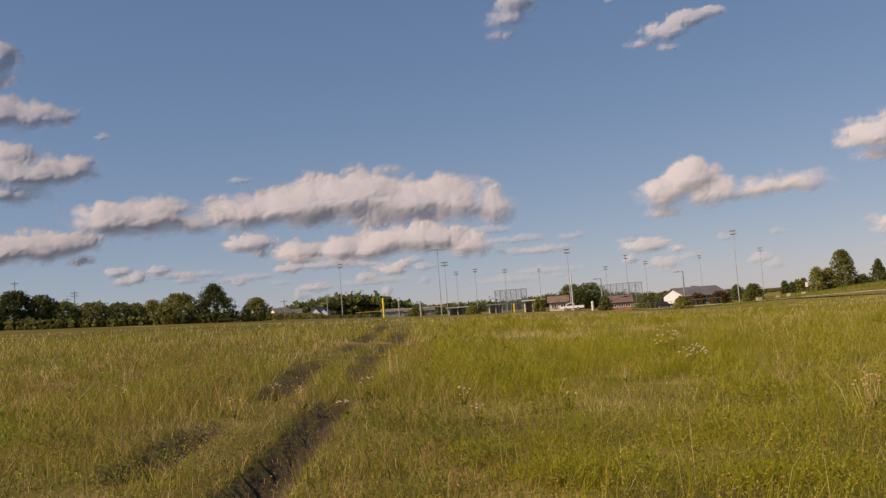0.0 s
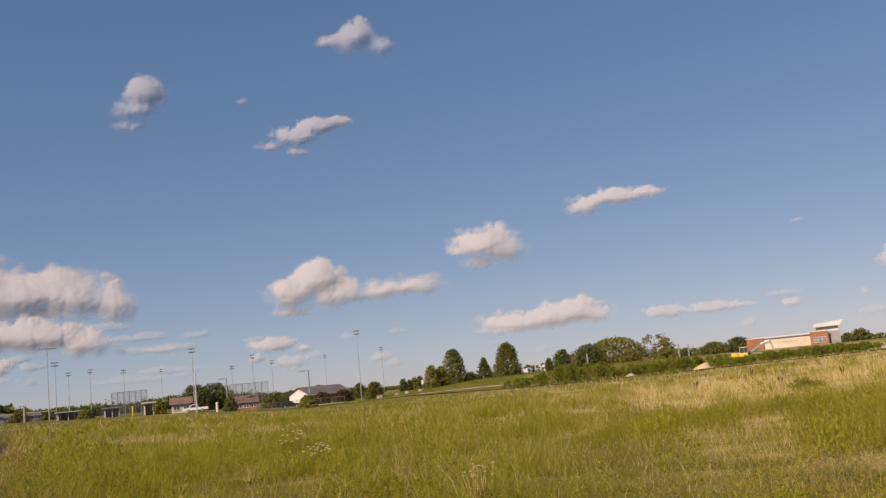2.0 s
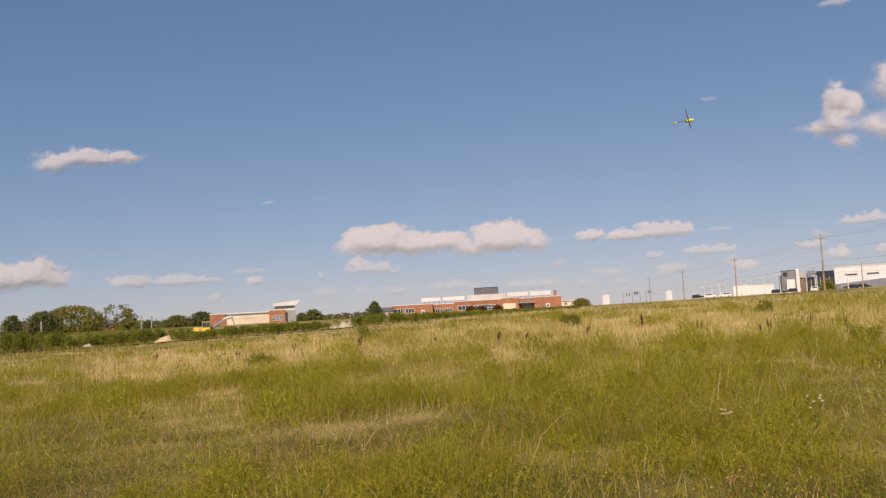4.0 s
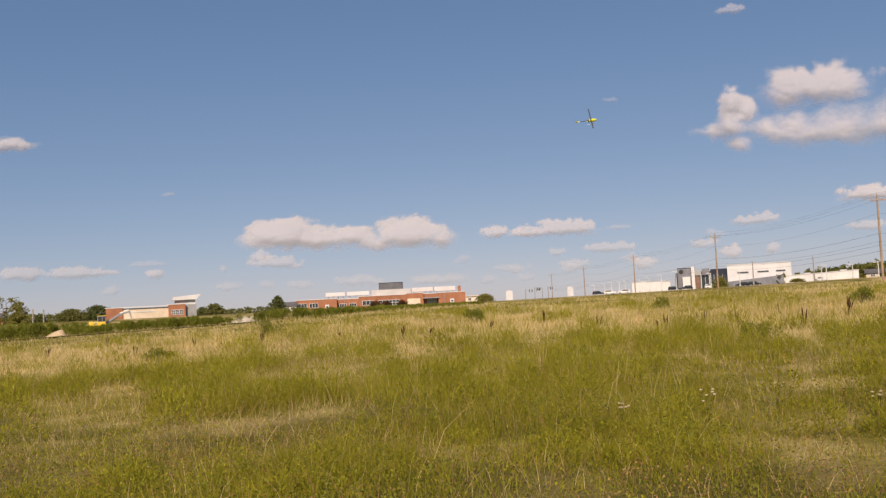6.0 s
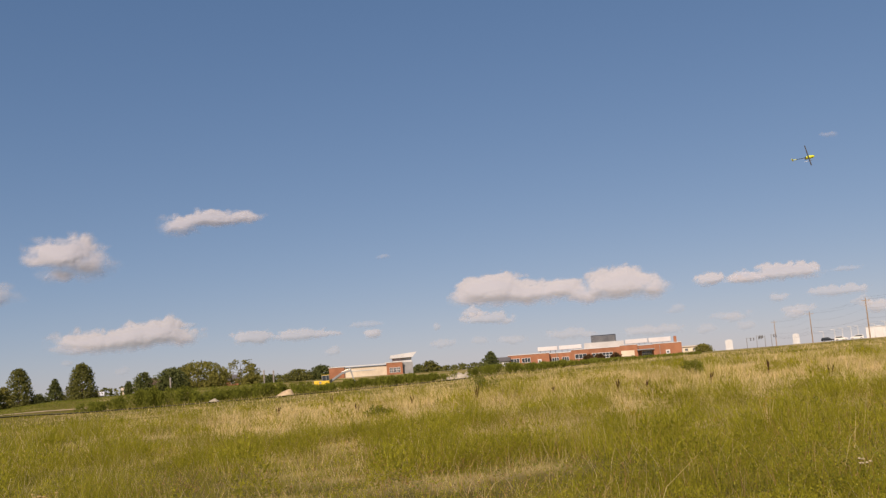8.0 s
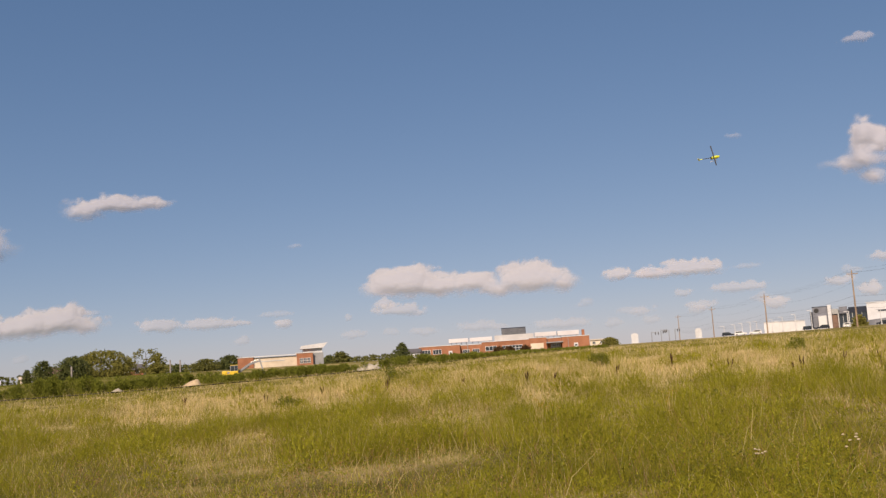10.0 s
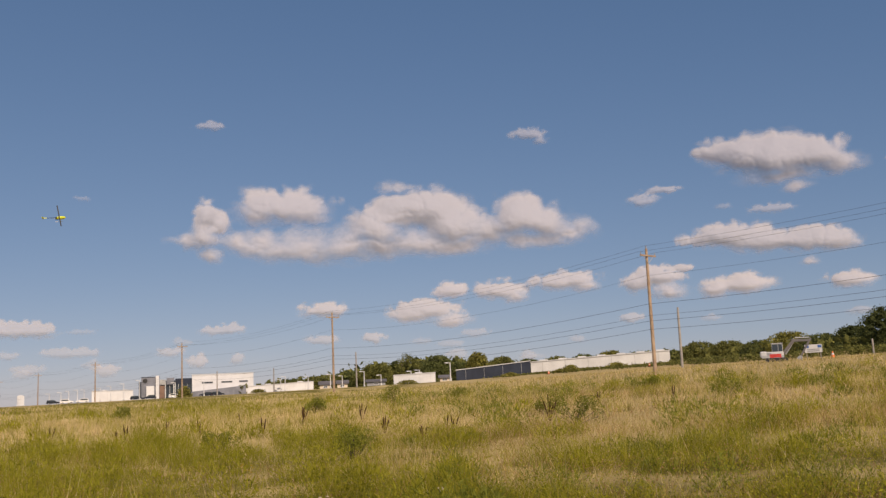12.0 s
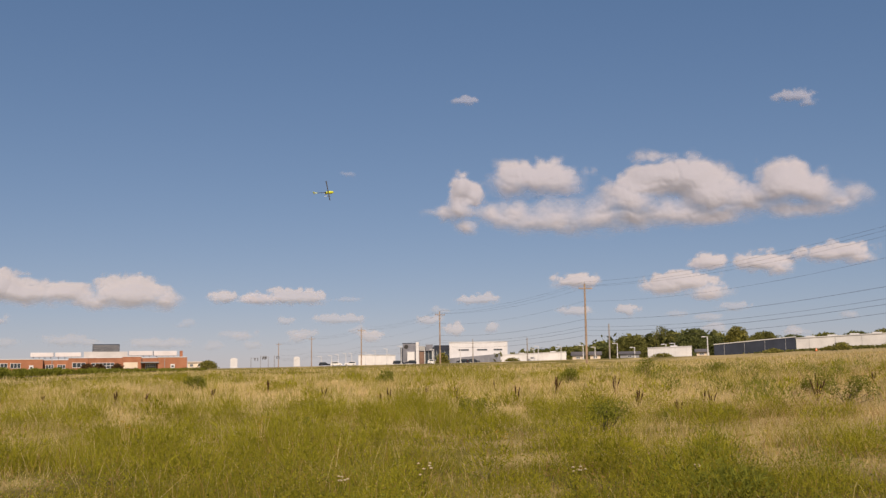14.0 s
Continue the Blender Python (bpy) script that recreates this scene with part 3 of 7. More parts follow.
cloud([(50.9, 8.0, 2.04, 0.75), (53.1, 7.5, 2.73, 0.75), (55.6, 7.3, 2.04, 0.85), (56.8, 7.0, 1.19, 0.55), (49.0, 7.9, 1.02, 0.34), (55.2, 6.2, 0.63, 0.29)])
cloud([(46.5, 5.9, 1.41, 0.67), (47.2, 5.0, 1.25, 0.58), (45.5, 5.6, 0.94, 0.67), (47.9, 6.4, 0.68, 0.20)])
cloud([(49.8, 5.0, 0.94, 0.70), (51.5, 5.1, 1.56, 0.67)])
cloud([(57.2, 4.9, 1.25, 0.58)])
cloud([(41.2, 6.0, 1.88, 0.63), (42.5, 5.6, 0.94, 0.46)])
cloud([(37.2, 5.6, 1.56, 0.63), (38.2, 5.3, 0.94, 0.52), (34.3, 5.7, 0.94, 0.58)])
cloud([(32.6, 4.7, 1.88, 0.63), (31.9, 4.4, 1.25, 0.58), (34.3, 4.0, 1.41, 0.52)])
cloud([(26.5, 4.9, 1.25, 0.58), (27.5, 4.9, 0.63, 0.46)])
cloud([(29.5, 3.1, 0.69, 0.38)])
cloud([(26.5, 3.1, 0.94, 0.34)])
cloud([(21.5, 2.2, 0.44, 0.34)])
cloud([(19.3, 2.1, 0.63, 0.42)])
cloud([(17.7, 2.7, 0.69, 0.34)])
cloud([(41.7, 2.5, 0.47, 0.25)])
cloud([(49.5, 3.3, 0.50, 0.24)])


def low_clouds():
    """Small hazy clouds far down towards the horizon."""
    rng = random.Random(12)
    for k in range(64):
        az, el = rng.uniform(-86, 64) if k < 44 else rng.uniform(-80, -40), rng.uniform(0.9, 4.2)
        wide, tall = rng.uniform(0.3, 0.9) * (0.5 + el / 4), rng.uniform(0.17, 0.34)
        cloud([(az, el, wide, tall), (az + rng.uniform(-0.7, 0.7) * wide, el + rng.uniform(-0.1, 0.16), wide * 0.6, tall * rng.uniform(0.7, 1.3))])
    for k in range(16):
        az, el = rng.uniform(-80, -50), rng.uniform(1.6, 4.8)
        cloud([(az, el, rng.uniform(1.2, 2.6), 0.26), (az + rng.uniform(-1, 1), el + 0.1, 1.1, 0.24)])


low_clouds()

# ---- kinds of things ----
def leaves(rng, centres, radii, count, size):
    """Small leaf pieces strewn through balls of the given centres and radii."""
    pick = rng.randint(0, len(centres), count)
    way = rng.normal(size=(count, 3))
    way /= np.linalg.norm(way, axis=1)[:, None]
    c = centres[pick] + way * (radii[pick] * rng.uniform(0.25, 1.0, count) ** 0.5)[:, None]
    u = rng.normal(size=(count, 3))
    u /= np.linalg.norm(u, axis=1)[:, None]
    w = np.cross(u, way + 0.6 * rng.normal(size=(count, 3)))
    w /= np.linalg.norm(w, axis=1)[:, None] + 1e-9
    s = size * rng.uniform(0.5, 1.2, (count, 1))
    v = np.stack([c - u * s, c + w * s * 0.6, c + u * s, c - w * s * 0.6], 1)
    return v.reshape(-1, 3), np.arange(count * 4).reshape(-1, 4)


CROWNS = {  # clumps, clump size, lowest foliage, flattening of the clumps
    "round": (64, 0.17, 0.0, 0.8), "tall": (92, 0.14, 0.0, 1.0), "pine": (76, 0.12, 0.02, 0.6),
    "spire": (92, 0.13, 0.0, 0.9), "bush": (28, 0.2, 0.0, 0.9), "sparse": (40, 0.115, 0.12, 0.8), "wide": (120, 0.13, 0.0, 0.8)}


def crown_width(shape, f):
    """Half width of a crown, as a share of its whole width, at the share f of its height."""
    if shape == "tall":
        return 0.5 * np.interp(f, (0, 0.15, 0.4, 0.75, 0.92, 1.0), (0.86, 0.98, 1.0, 0.78, 0.5, 0.15))
    if shape == "spire":
        return 0.5 * np.interp(f, (0, 0.2, 0.38, 0.55, 0.8, 0.93, 1.0), (1.0, 0.98, 0.8, 0.66, 0.55, 0.38, 0.12))
    if shape == "pine":
        return 0.5 * (1 - f) ** 0.72 * (0.68 + 0.32 * np.cos(f * 17) ** 2) + 0.015
    if shape == "bush":
        return 0.5 * np.sqrt(np.clip(1 - f ** 2, 0, 1)) + 0.03
    if shape == "wide":
        return 0.5 * np.sin(np.clip(f * 0.76 + 0.22, 0, 1) * math.pi) ** 0.45
    return 0.5 * np.sin(np.clip(f * 0.72 + 0.24, 0, 1) * math.pi) ** 0.6


def tree(az, d, top, wide, material, shape="round", label="", seed=0, name="tree"):
    """A tree whose tip stands at the height angle top and whose crown is wide degrees across."""
    rng = np.random.RandomState(1000 + seed + int(az * 13) % 997)
    ob = thing(name, az, d, label or "leafy green deciduous tree at the edge of the meadow", "tree" if name == "tree" else "bush",
               "trees round the meadow" if name == "tree" else "bushes round the meadow")
    h = max(1.0, rise(az, d, top))
    w = d * math.tan(radians(wide)) * 1.12
    n, fat, low, squash = CROWNS[shape]
    f = np.sort(rng.uniform(0, 1, n) ** (1.1 if shape in ("pine", "sparse") else 1.45))
    turn = rng.uniform(0, 2 * math.pi, n)
    # uneven limbs: some sides of the crown reach out farther than others
    bulk = 0.8 + 0.5 * fbm(np.cos(turn) * 1.1 + 5, np.sin(turn) * 1.1 + f * 2.2 + 7, 300 + seed % 50, 2)
    ball = fat * math.sqrt(min(w, 2 * h) * min(h, 2 * w))
    radii = ball * rng.uniform(0.55, 1.3, n)
    out = np.maximum(0, crown_width(shape, f) * w * bulk * rng.uniform(0.45 if shape == "pine" else 0.3, 1.0, n) ** 0.5 - 0.2 * radii)
    centres = np.stack([np.cos(turn) * out, np.sin(turn) * out, h * (low + (0.96 - low) * f) - radii * squash * 0.5], 1)
    bm = bmesh.new()
    thick = max(0.08, 0.022 * h)
    bend = Vector((rng.uniform(-0.03, 0.03) * h, 0, 0))
    if shape != "bush":
        add_rod(bm, (0, 0, -0.3), bend + Vector((0, 0, h * 0.45)), thick, thick * 0.6, 7)
        add_rod(bm, bend + Vector((0, 0, h * 0.45)), (0, 0, h * 0.85), thick * 0.6, thick * 0.2, 6)
        for k in range(2, n, 3):
            c = Vector(centres[k])
            add_rod(bm, bend * 0.6 + Vector((0, 0, max(0.12 * h, c.z - 0.18 * h))), c, thick * 0.3, thick * 0.08, 5)
    else:
        for k in range(0, n, 3):
            add_rod(bm, (0, 0, -0.15), Vector(centres[k]), 0.04, 0.015, 5)
    part("trunk" if shape != "bush" else "stem", bm, M_BARK, ob)
    size = max(0.12, d * 0.00095)
    count = int(min(9000 if shape == "wide" else 6000, max(700, (0.55 if shape == "sparse" else 0.9) * w * h / (size * size) * 4.0)))
    if shape == "sparse":
        v, fa = leaves(rng, centres, radii, count, size)
    else:
        # an outer coat of leaves over the whole crown, its clumps in front, and a dense heart
        m = int(count * (0.5 if shape == "pine" else 0.62))
        g, way = rng.uniform(0, 1, m) ** 1.15, rng.uniform(0, 2 * math.pi, m)
        lump = 0.55 + 0.9 * fbm(np.cos(way) * 2.3 + 9, np.sin(way) * 2.3 + g * 2.5 * max(1, h / w) + 3, 340 + seed % 40, 3)
        reach = crown_width(shape, g) * w * lump * rng.uniform(0.5, 1.0, m) ** 0.4
        coat = np.stack([np.cos(way) * reach, np.sin(way) * reach, h * (low + (0.97 - low) * g)], 1)
        v, fa = leaves(rng, coat, np.full(m, size * 1.2), m, size)
        v1, f1 = leaves(rng, centres, radii, count - m, size)
        v, fa = np.vstack([v, v1]), np.vstack([fa, f1 + len(v)])
        heart = coat[:: max(1, m // 420)] * np.array([0.66, 0.66, 0.93])
        v2, f2 = leaves(rng, heart, np.full(len(heart), 0.4 * ball), 260 if shape == "pine" else 420, 0.6 * ball)
        v, fa = np.vstack([v, v2]), np.vstack([fa, f2 + len(v)])
    v[:, 2] = np.maximum(v[:, 2], 0.05)
    v[:, 2] *= h / v[:, 2].max()
    crown = new("crown", big_mesh("crown", v, fa, material))
    crown.parent = ob
    return ob


def thicket(name, label, material, points, seed, size, per_metre, deep=3.0, category="weeds"):
    """A strip of tall weeds or woods along (compass angle, distance, height) points."""
    rng = np.random.RandomState(seed)
    vs, fs, off = [], [], 0
    for (a0, d0, h0), (a1, d1, h1) in zip(points, points[1:]):
        p, q = ground_at(a0, d0), ground_at(a1, d1)
        run = math.hypot(q.x - p.x, q.y - p.y)
        n = max(3, int(run * per_metre / 14))
        t = rng.uniform(0, 1, n)
        x = p.x + (q.x - p.x) * t + rng.normal(size=n) * deep * 0.5
        y = p.y + (q.y - p.y) * t + rng.normal(size=n) * deep * 0.5
        h = (h0 + (h1 - h0) * t) * (0.55 + 0.9 * fbm(x * 0.5 / max(deep, 1), y * 0.5 / max(deep, 1), seed, 3)) * rng.uniform(0.75, 1.1, n)
        z = land(x, y)
        for lo in (0.25, 0.7):
            c = np.stack([x, y, z + h * lo], 1)
            v, f = leaves(rng, c, np.maximum(h * 0.27, size), n * 7, size)
            vs.append(v)
            fs.append(f + off)
            off += len(v)
            v, f = leaves(rng, c, np.maximum(h * 0.18, 0.1), n * 3, float(np.mean(h)) * 0.2)
            vs.append(v)
            fs.append(f + off)
            off += len(v)
    ob = new(name, big_mesh(name, np.vstack(vs), np.vstack(fs), material))
    return tagged(ob, label, category, kind="stuff")


def weed_strip(name, label, material, points, seed, deep=3.0):
    """A dense strip of tall fine weeds along (compass angle, distance, height) points."""
    rng = np.random.RandomState(seed)
    vs = []
    for (a0, d0, h0), (a1, d1, h1) in zip(points, points[1:]):
        p, q = ground_at(a0, d0), ground_at(a1, d1)
        n = max(4, int(math.hypot(q.x - p.x, q.y - p.y) * deep * 1.1))
        t = rng.uniform(0, 1, n)
        x = p.x + (q.x - p.x) * t + rng.uniform(-0.5, 0.5, n) * deep
        y = p.y + (q.y - p.y) * t + rng.uniform(-0.5, 0.5, n) * deep
        h = (h0 + (h1 - h0) * t) * (0.42 + 0.62 * fbm(x * 0.35, y * 0.35, seed, 3)) * rng.uniform(0.8, 1.1, n)
        pick = np.repeat(np.arange(n), 150)
        m = len(pick)
        turn, out, up = rng.uniform(0, 2 * math.pi, m), rng.uniform(0, 1, m) ** 0.5, rng.uniform(0.0, 1, m) ** 0.7
        wide = 0.75 * np.sqrt(np.clip(1.1 - up * up, 0.05, 1))
        c = np.stack([x[pick] + np.cos(turn) * out * wide, y[pick] + np.sin(turn) * out * wide, up * h[pick]], 1)
        c[:, 2] += land(c[:, 0], c[:, 1])
        way = rng.normal(size=(m, 3)) * 0.5 + np.array([0, 0, 0.8])
        way /= np.linalg.norm(way, axis=1)[:, None]
        side = np.cross(way, rng.normal(size=(m, 3)))
        side /= np.linalg.norm(side, axis=1)[:, None] + 1e-9
        vs.append(np.stack([c - side * 0.05, c + side * 0.05, c + way * rng.uniform(0.2, 0.5, (m, 1))], 1).reshape(-1, 3))
    v = np.vstack(vs)
    return tagged(new(name, big_mesh(name, v, np.arange(len(v)).reshape(-1, 3), material)), label, "weeds", kind="stuff")


def spindle(tip0, tip1, fat, rng):
    """A ragged spindle, as of a seed head, from one point to another."""
    a, b = Vector(tip0), Vector(tip1)
    turn = (b - a).to_track_quat("Z", "Y")
    bm = bmesh.new()
    rows = []
    for k in range(7):
        t = k / 6
        r = fat * (0.25 + math.sin(math.pi * (0.12 + 0.8 * t)))
        rows.append([bm.verts.new(a.lerp(b, t) + turn @ Vector((math.cos(j * 1.0472) * r * rng.uniform(0.5, 1.3), math.sin(j * 1.0472) * r * rng.uniform(0.5, 1.3), 0)))
                     for j in range(6)])
    for p, q in zip(rows, rows[1:]):
        for j in range(6):
            bm.faces.new((p[j], p[(j + 1) % 6], q[(j + 1) % 6], q[j]))
    bm.faces.new(rows[0][::-1])
    bm.faces.new(rows[-1])
    return bm


def window(parent, x0, x1, z0, z1, y, across=2, up=1, frame_material=None, bar=0.12, label=""):
    """A window in the wall that faces -y: a frame with mullions that stands proud, and panes set back in it."""
    bm = bmesh.new()
    mat = frame_material or M_WHITE
    for k in range(across + 1):
        x = x0 + (x1 - x0) * k / across
        add_box(bm, x - bar / 2, x + bar / 2, y - 0.1, y + 0.1, z0, z1)
    for k in range(up + 1):
        z = z0 + (z1 - z0) * k / up
        add_box(bm, x0 - bar / 2, x1 + bar / 2, y - 0.12, y + 0.12, z - bar / 2, z + bar / 2)
    w = part("window", bm, mat, parent, label)
    for i in range(across):
        for k in range(up):
            u0, u1 = x0 + (x1 - x0) * i / across + bar / 2, x0 + (x1 - x0) * (i + 1) / across - bar / 2
            w0, w1 = z0 + (z1 - z0) * k / up + bar / 2, z0 + (z1 - z0) * (k + 1) / up - bar / 2
            part("pane", box(u0, u1, y - 0.05, y - 0.02, w0, w1), M_GLASS, w)
    return w


def house(az, d, wide, wall_top, ridge, wall_material, roof_material, label, turn=0.0, deep=9.0, category="house", windows=3):
    """A gabled house: wide in metres, wall_top and ridge in metres over the ground."""
    ob = thing("house", az, d, label, category, "houses round the meadow", turn)
    w = wide / 2
    part("wall", box(-w, w, 0, deep, -1.0, wall_top), wall_material, ob)
    part("roof", prism([(-0.5, wall_top - 0.1), (deep / 2, ridge), (deep + 0.5, wall_top - 0.1), (deep / 2, ridge - 0.25)], -w - 0.5, w + 0.5), roof_material, ob)
    for s in (-1, 1):
        part("gable", side_profile([(0, 0), (deep, 0), (deep / 2, ridge - wall_top - 0.3)], 0, 0.2), wall_material, ob).matrix_basis = \
            Matrix.Translation((s * (w - 0.1) + 0.1, 0, wall_top)) @ Matrix.Rotation(radians(90), 4, "Z")
    for k in range(windows):
        x = -w + wide * (k + 0.5) / windows
        window(ob, x - 0.6, x + 0.6, wall_top * 0.35, wall_top * 0.75, -0.01, 2, 1)
    return ob


def sports_light(az, d, top, lamps=4, label="tall grey steel floodlight pole of a ball field"):
    ob = thing("floodlight_pole", az, d, label, "light pole", "floodlights of the ball fields", random.uniform(-25, 25))
    h = rise(az, d, top)
    part("pole", rod((0, 0, -0.3), (0, 0, h), 0.13, 0.06, 10), M_STEEL, ob)
    w = (0.33 if lamps > 5 else 0.19) * lamps
    for row in range(2 if lamps < 6 else 1):
        z = h - 0.2 - row * 0.8
        part("crossarm", box(-w, w, -0.08, 0.08, z - 0.08, z + 0.08), M_STEEL, ob)
        for k in range(lamps):
            x = -w + 2 * w * (k + 0.5) / lamps
            bm = bmesh.new()
            add_rod(bm, (x, -0.1, z + 0.06), (x, -0.36, z - 0.16), 0.08, 0.17, 8)
            part("floodlight", bm, M_MIDGREY, ob)
    return ob


def street_light(az, d, top, material=None, arm=1.0, heads=1, label="white steel parking-lot light with a flat lamp head"):
    ob = thing("street_lamp", az, d, label, "street lamp", "lamp posts along the lots", random.uniform(-30, 30))
    h = rise(az, d, top)
    mat = material or M_WHITE
    part("pole", rod((0, 0, -0.3), (0, 0, h), 0.16, 0.11, 8), mat, ob)
    part("base", rod((0, 0, -0.2), (0, 0, 0.7), 0.3, 0.3, 10), M_LIGHTGREY, ob)
    for s in ((-1, 1) if heads == 2 else (-1,)):
        part("arm", box(min(0, s * arm), max(0, s * arm), -0.06, 0.06, h - 0.14, h - 0.02), mat, ob)
        part("lamp_head", box(s * arm - 0.45, s * arm + 0.45, -0.25, 0.25, h - 0.2, h + 0.02, 0.05), mat, ob)
    return ob


def utility_pole(x, y, top, material, arms=1, lean=0.0, label="weathered brown wooden utility pole with a crossarm", facing=90.0):
    z = float(land(x, y))
    ob = new("utility_pole")
    ob.matrix_basis = pose(x, y, z, 0, lean, facing)
    tagged(ob, label, "utility pole", "utility poles along the road")
    h = top - z
    part("pole", rod((0, 0, -0.4), (0, 0, h), 0.19, 0.12, 10), material, ob)
    for k in range(arms):
        zz = h - 0.7 - 1.0 * k
        part("crossarm", box(-1.2, 1.2, -0.22, -0.1, zz - 0.07, zz + 0.07), material, ob)
        for s in (-1, 1):
            part("brace", rod((s * 0.8, -0.2, zz - 0.03), (0, -0.14, zz - 0.75), 0.025, 0.025, 5), M_STEEL, ob)
            part("insulator", rod((s * 1.1, -0.16, zz + 0.07), (s * 1.1, -0.16, zz + 0.3), 0.06, 0.045, 7), M_GREY, ob)
    if arms:
        part("insulator", rod((0, 0, h), (0, 0, h + 0.28), 0.06, 0.045, 7), M_GREY, ob)
    return ob


def power_cable(points, sag, radius, label):
    """A cable that hangs from point to point."""
    bm = bmesh.new()
    for a, b in zip(points, points[1:]):
        a, b = Vector(a), Vector(b)
        last = a
        for k in range(1, 13):
            t = k / 12
            p = a.lerp(b, t) - Vector((0, 0, sag * 4 * t * (1 - t)))
            add_rod(bm, last, p, radius, radius, 4)
            last = p
    me = bpy.data.meshes.new("power_cable")
    bm.to_mesh(me)
    bm.free()
    me.materials.append(M_CABLE)
    return tagged(new("power_cable", me), label, "power line", "cables along the pole line")


def car(name, az, d, turn, paint, label, pickup=False):
    ob = thing(name, az, d, label, "car", "parked vehicles", turn)
    if pickup:
        body = [(-2.8, 0.45), (-2.8, 1.05), (-0.6, 1.05), (1.6, 1.05), (2.75, 0.98), (2.85, 0.5)]
        cab = [(-0.6, 1.05), (-0.45, 1.75), (0.85, 1.78), (1.65, 1.05)]
    else:
        body = [(-2.3, 0.4), (-2.35, 1.05), (1.2, 1.1), (2.2, 0.98), (2.35, 0.5)]
        cab = [(-2.25, 1.05), (-2.0, 1.7), (0.3, 1.74), (1.2, 1.1)]
    bm = side_profile(body, -0.92, 0.92)
    bmesh.ops.bevel(bm, geom=bm.edges[:], offset=0.06, segments=2, affect="EDGES")
    shell = part("body", bm, paint, ob)
    bm = side_profile(cab, -0.78, 0.78)
    bmesh.ops.bevel(bm, geom=bm.edges[:], offset=0.06, segments=2, affect="EDGES")
    part("cabin", bm, paint, ob)
    (x0, z0), (x1, z1), (x2, z2), (x3, z3) = cab
    for s in (-1, 1):
        y0, y1 = sorted((s * 0.775, s * 0.79))
        part("side_window", side_profile([(x0 + 0.3, z0 + 0.08), (x1 + 0.2, z1 - 0.12), (x2 - 0.1, z2 - 0.12), (x3 - 0.35, z3 + 0.06)], y0, y1), M_GLASS, ob)
        for x in (-1.45, 1.5):
            wheel = part("tyre", rod((x, s * 0.72, 0.36), (x, s * 0.95, 0.36), 0.36, 0.36, 18), M_BLACK, ob)
            part("rim", rod((x, s * 0.94, 0.36), (x, s * 0.965, 0.36), 0.2, 0.2, 12), M_STEEL, wheel)
        part("headlight", box(2.2, 2.33, s * 0.7 - 0.14, s * 0.7 + 0.14, 0.72, 0.86), M_LIGHTGREY, ob)
        part("tail_light", box(body[0][0] - 0.03, body[0][0] + 0.08, s * 0.78 - 0.08, s * 0.78 + 0.08, 0.75, 1.0), M_RED, ob)
    return ob


def arm_segment(points, y0, y1):
    bm = side_profile(points, y0, y1)
    bmesh.ops.bevel(bm, geom=bm.edges[:], offset=0.03, segments=1, affect="EDGES")
    return bm


def arm_bar(a, b, wide0, wide1, y0, y1):
    """A tapering arm between two points (x, z)."""
    (ax, az), (bx, bz) = a, b
    n = math.hypot(bx - ax, bz - az)
    sx, sz = -(bz - az) / n, (bx - ax) / n
    return arm_segment([(ax + sx * wide0, az + sz * wide0), (bx + sx * wide1, bz + sz * wide1), (bx - sx * wide1, bz - sz * wide1), (ax - sx * wide0, az - sz * wide0)], y0, y1)


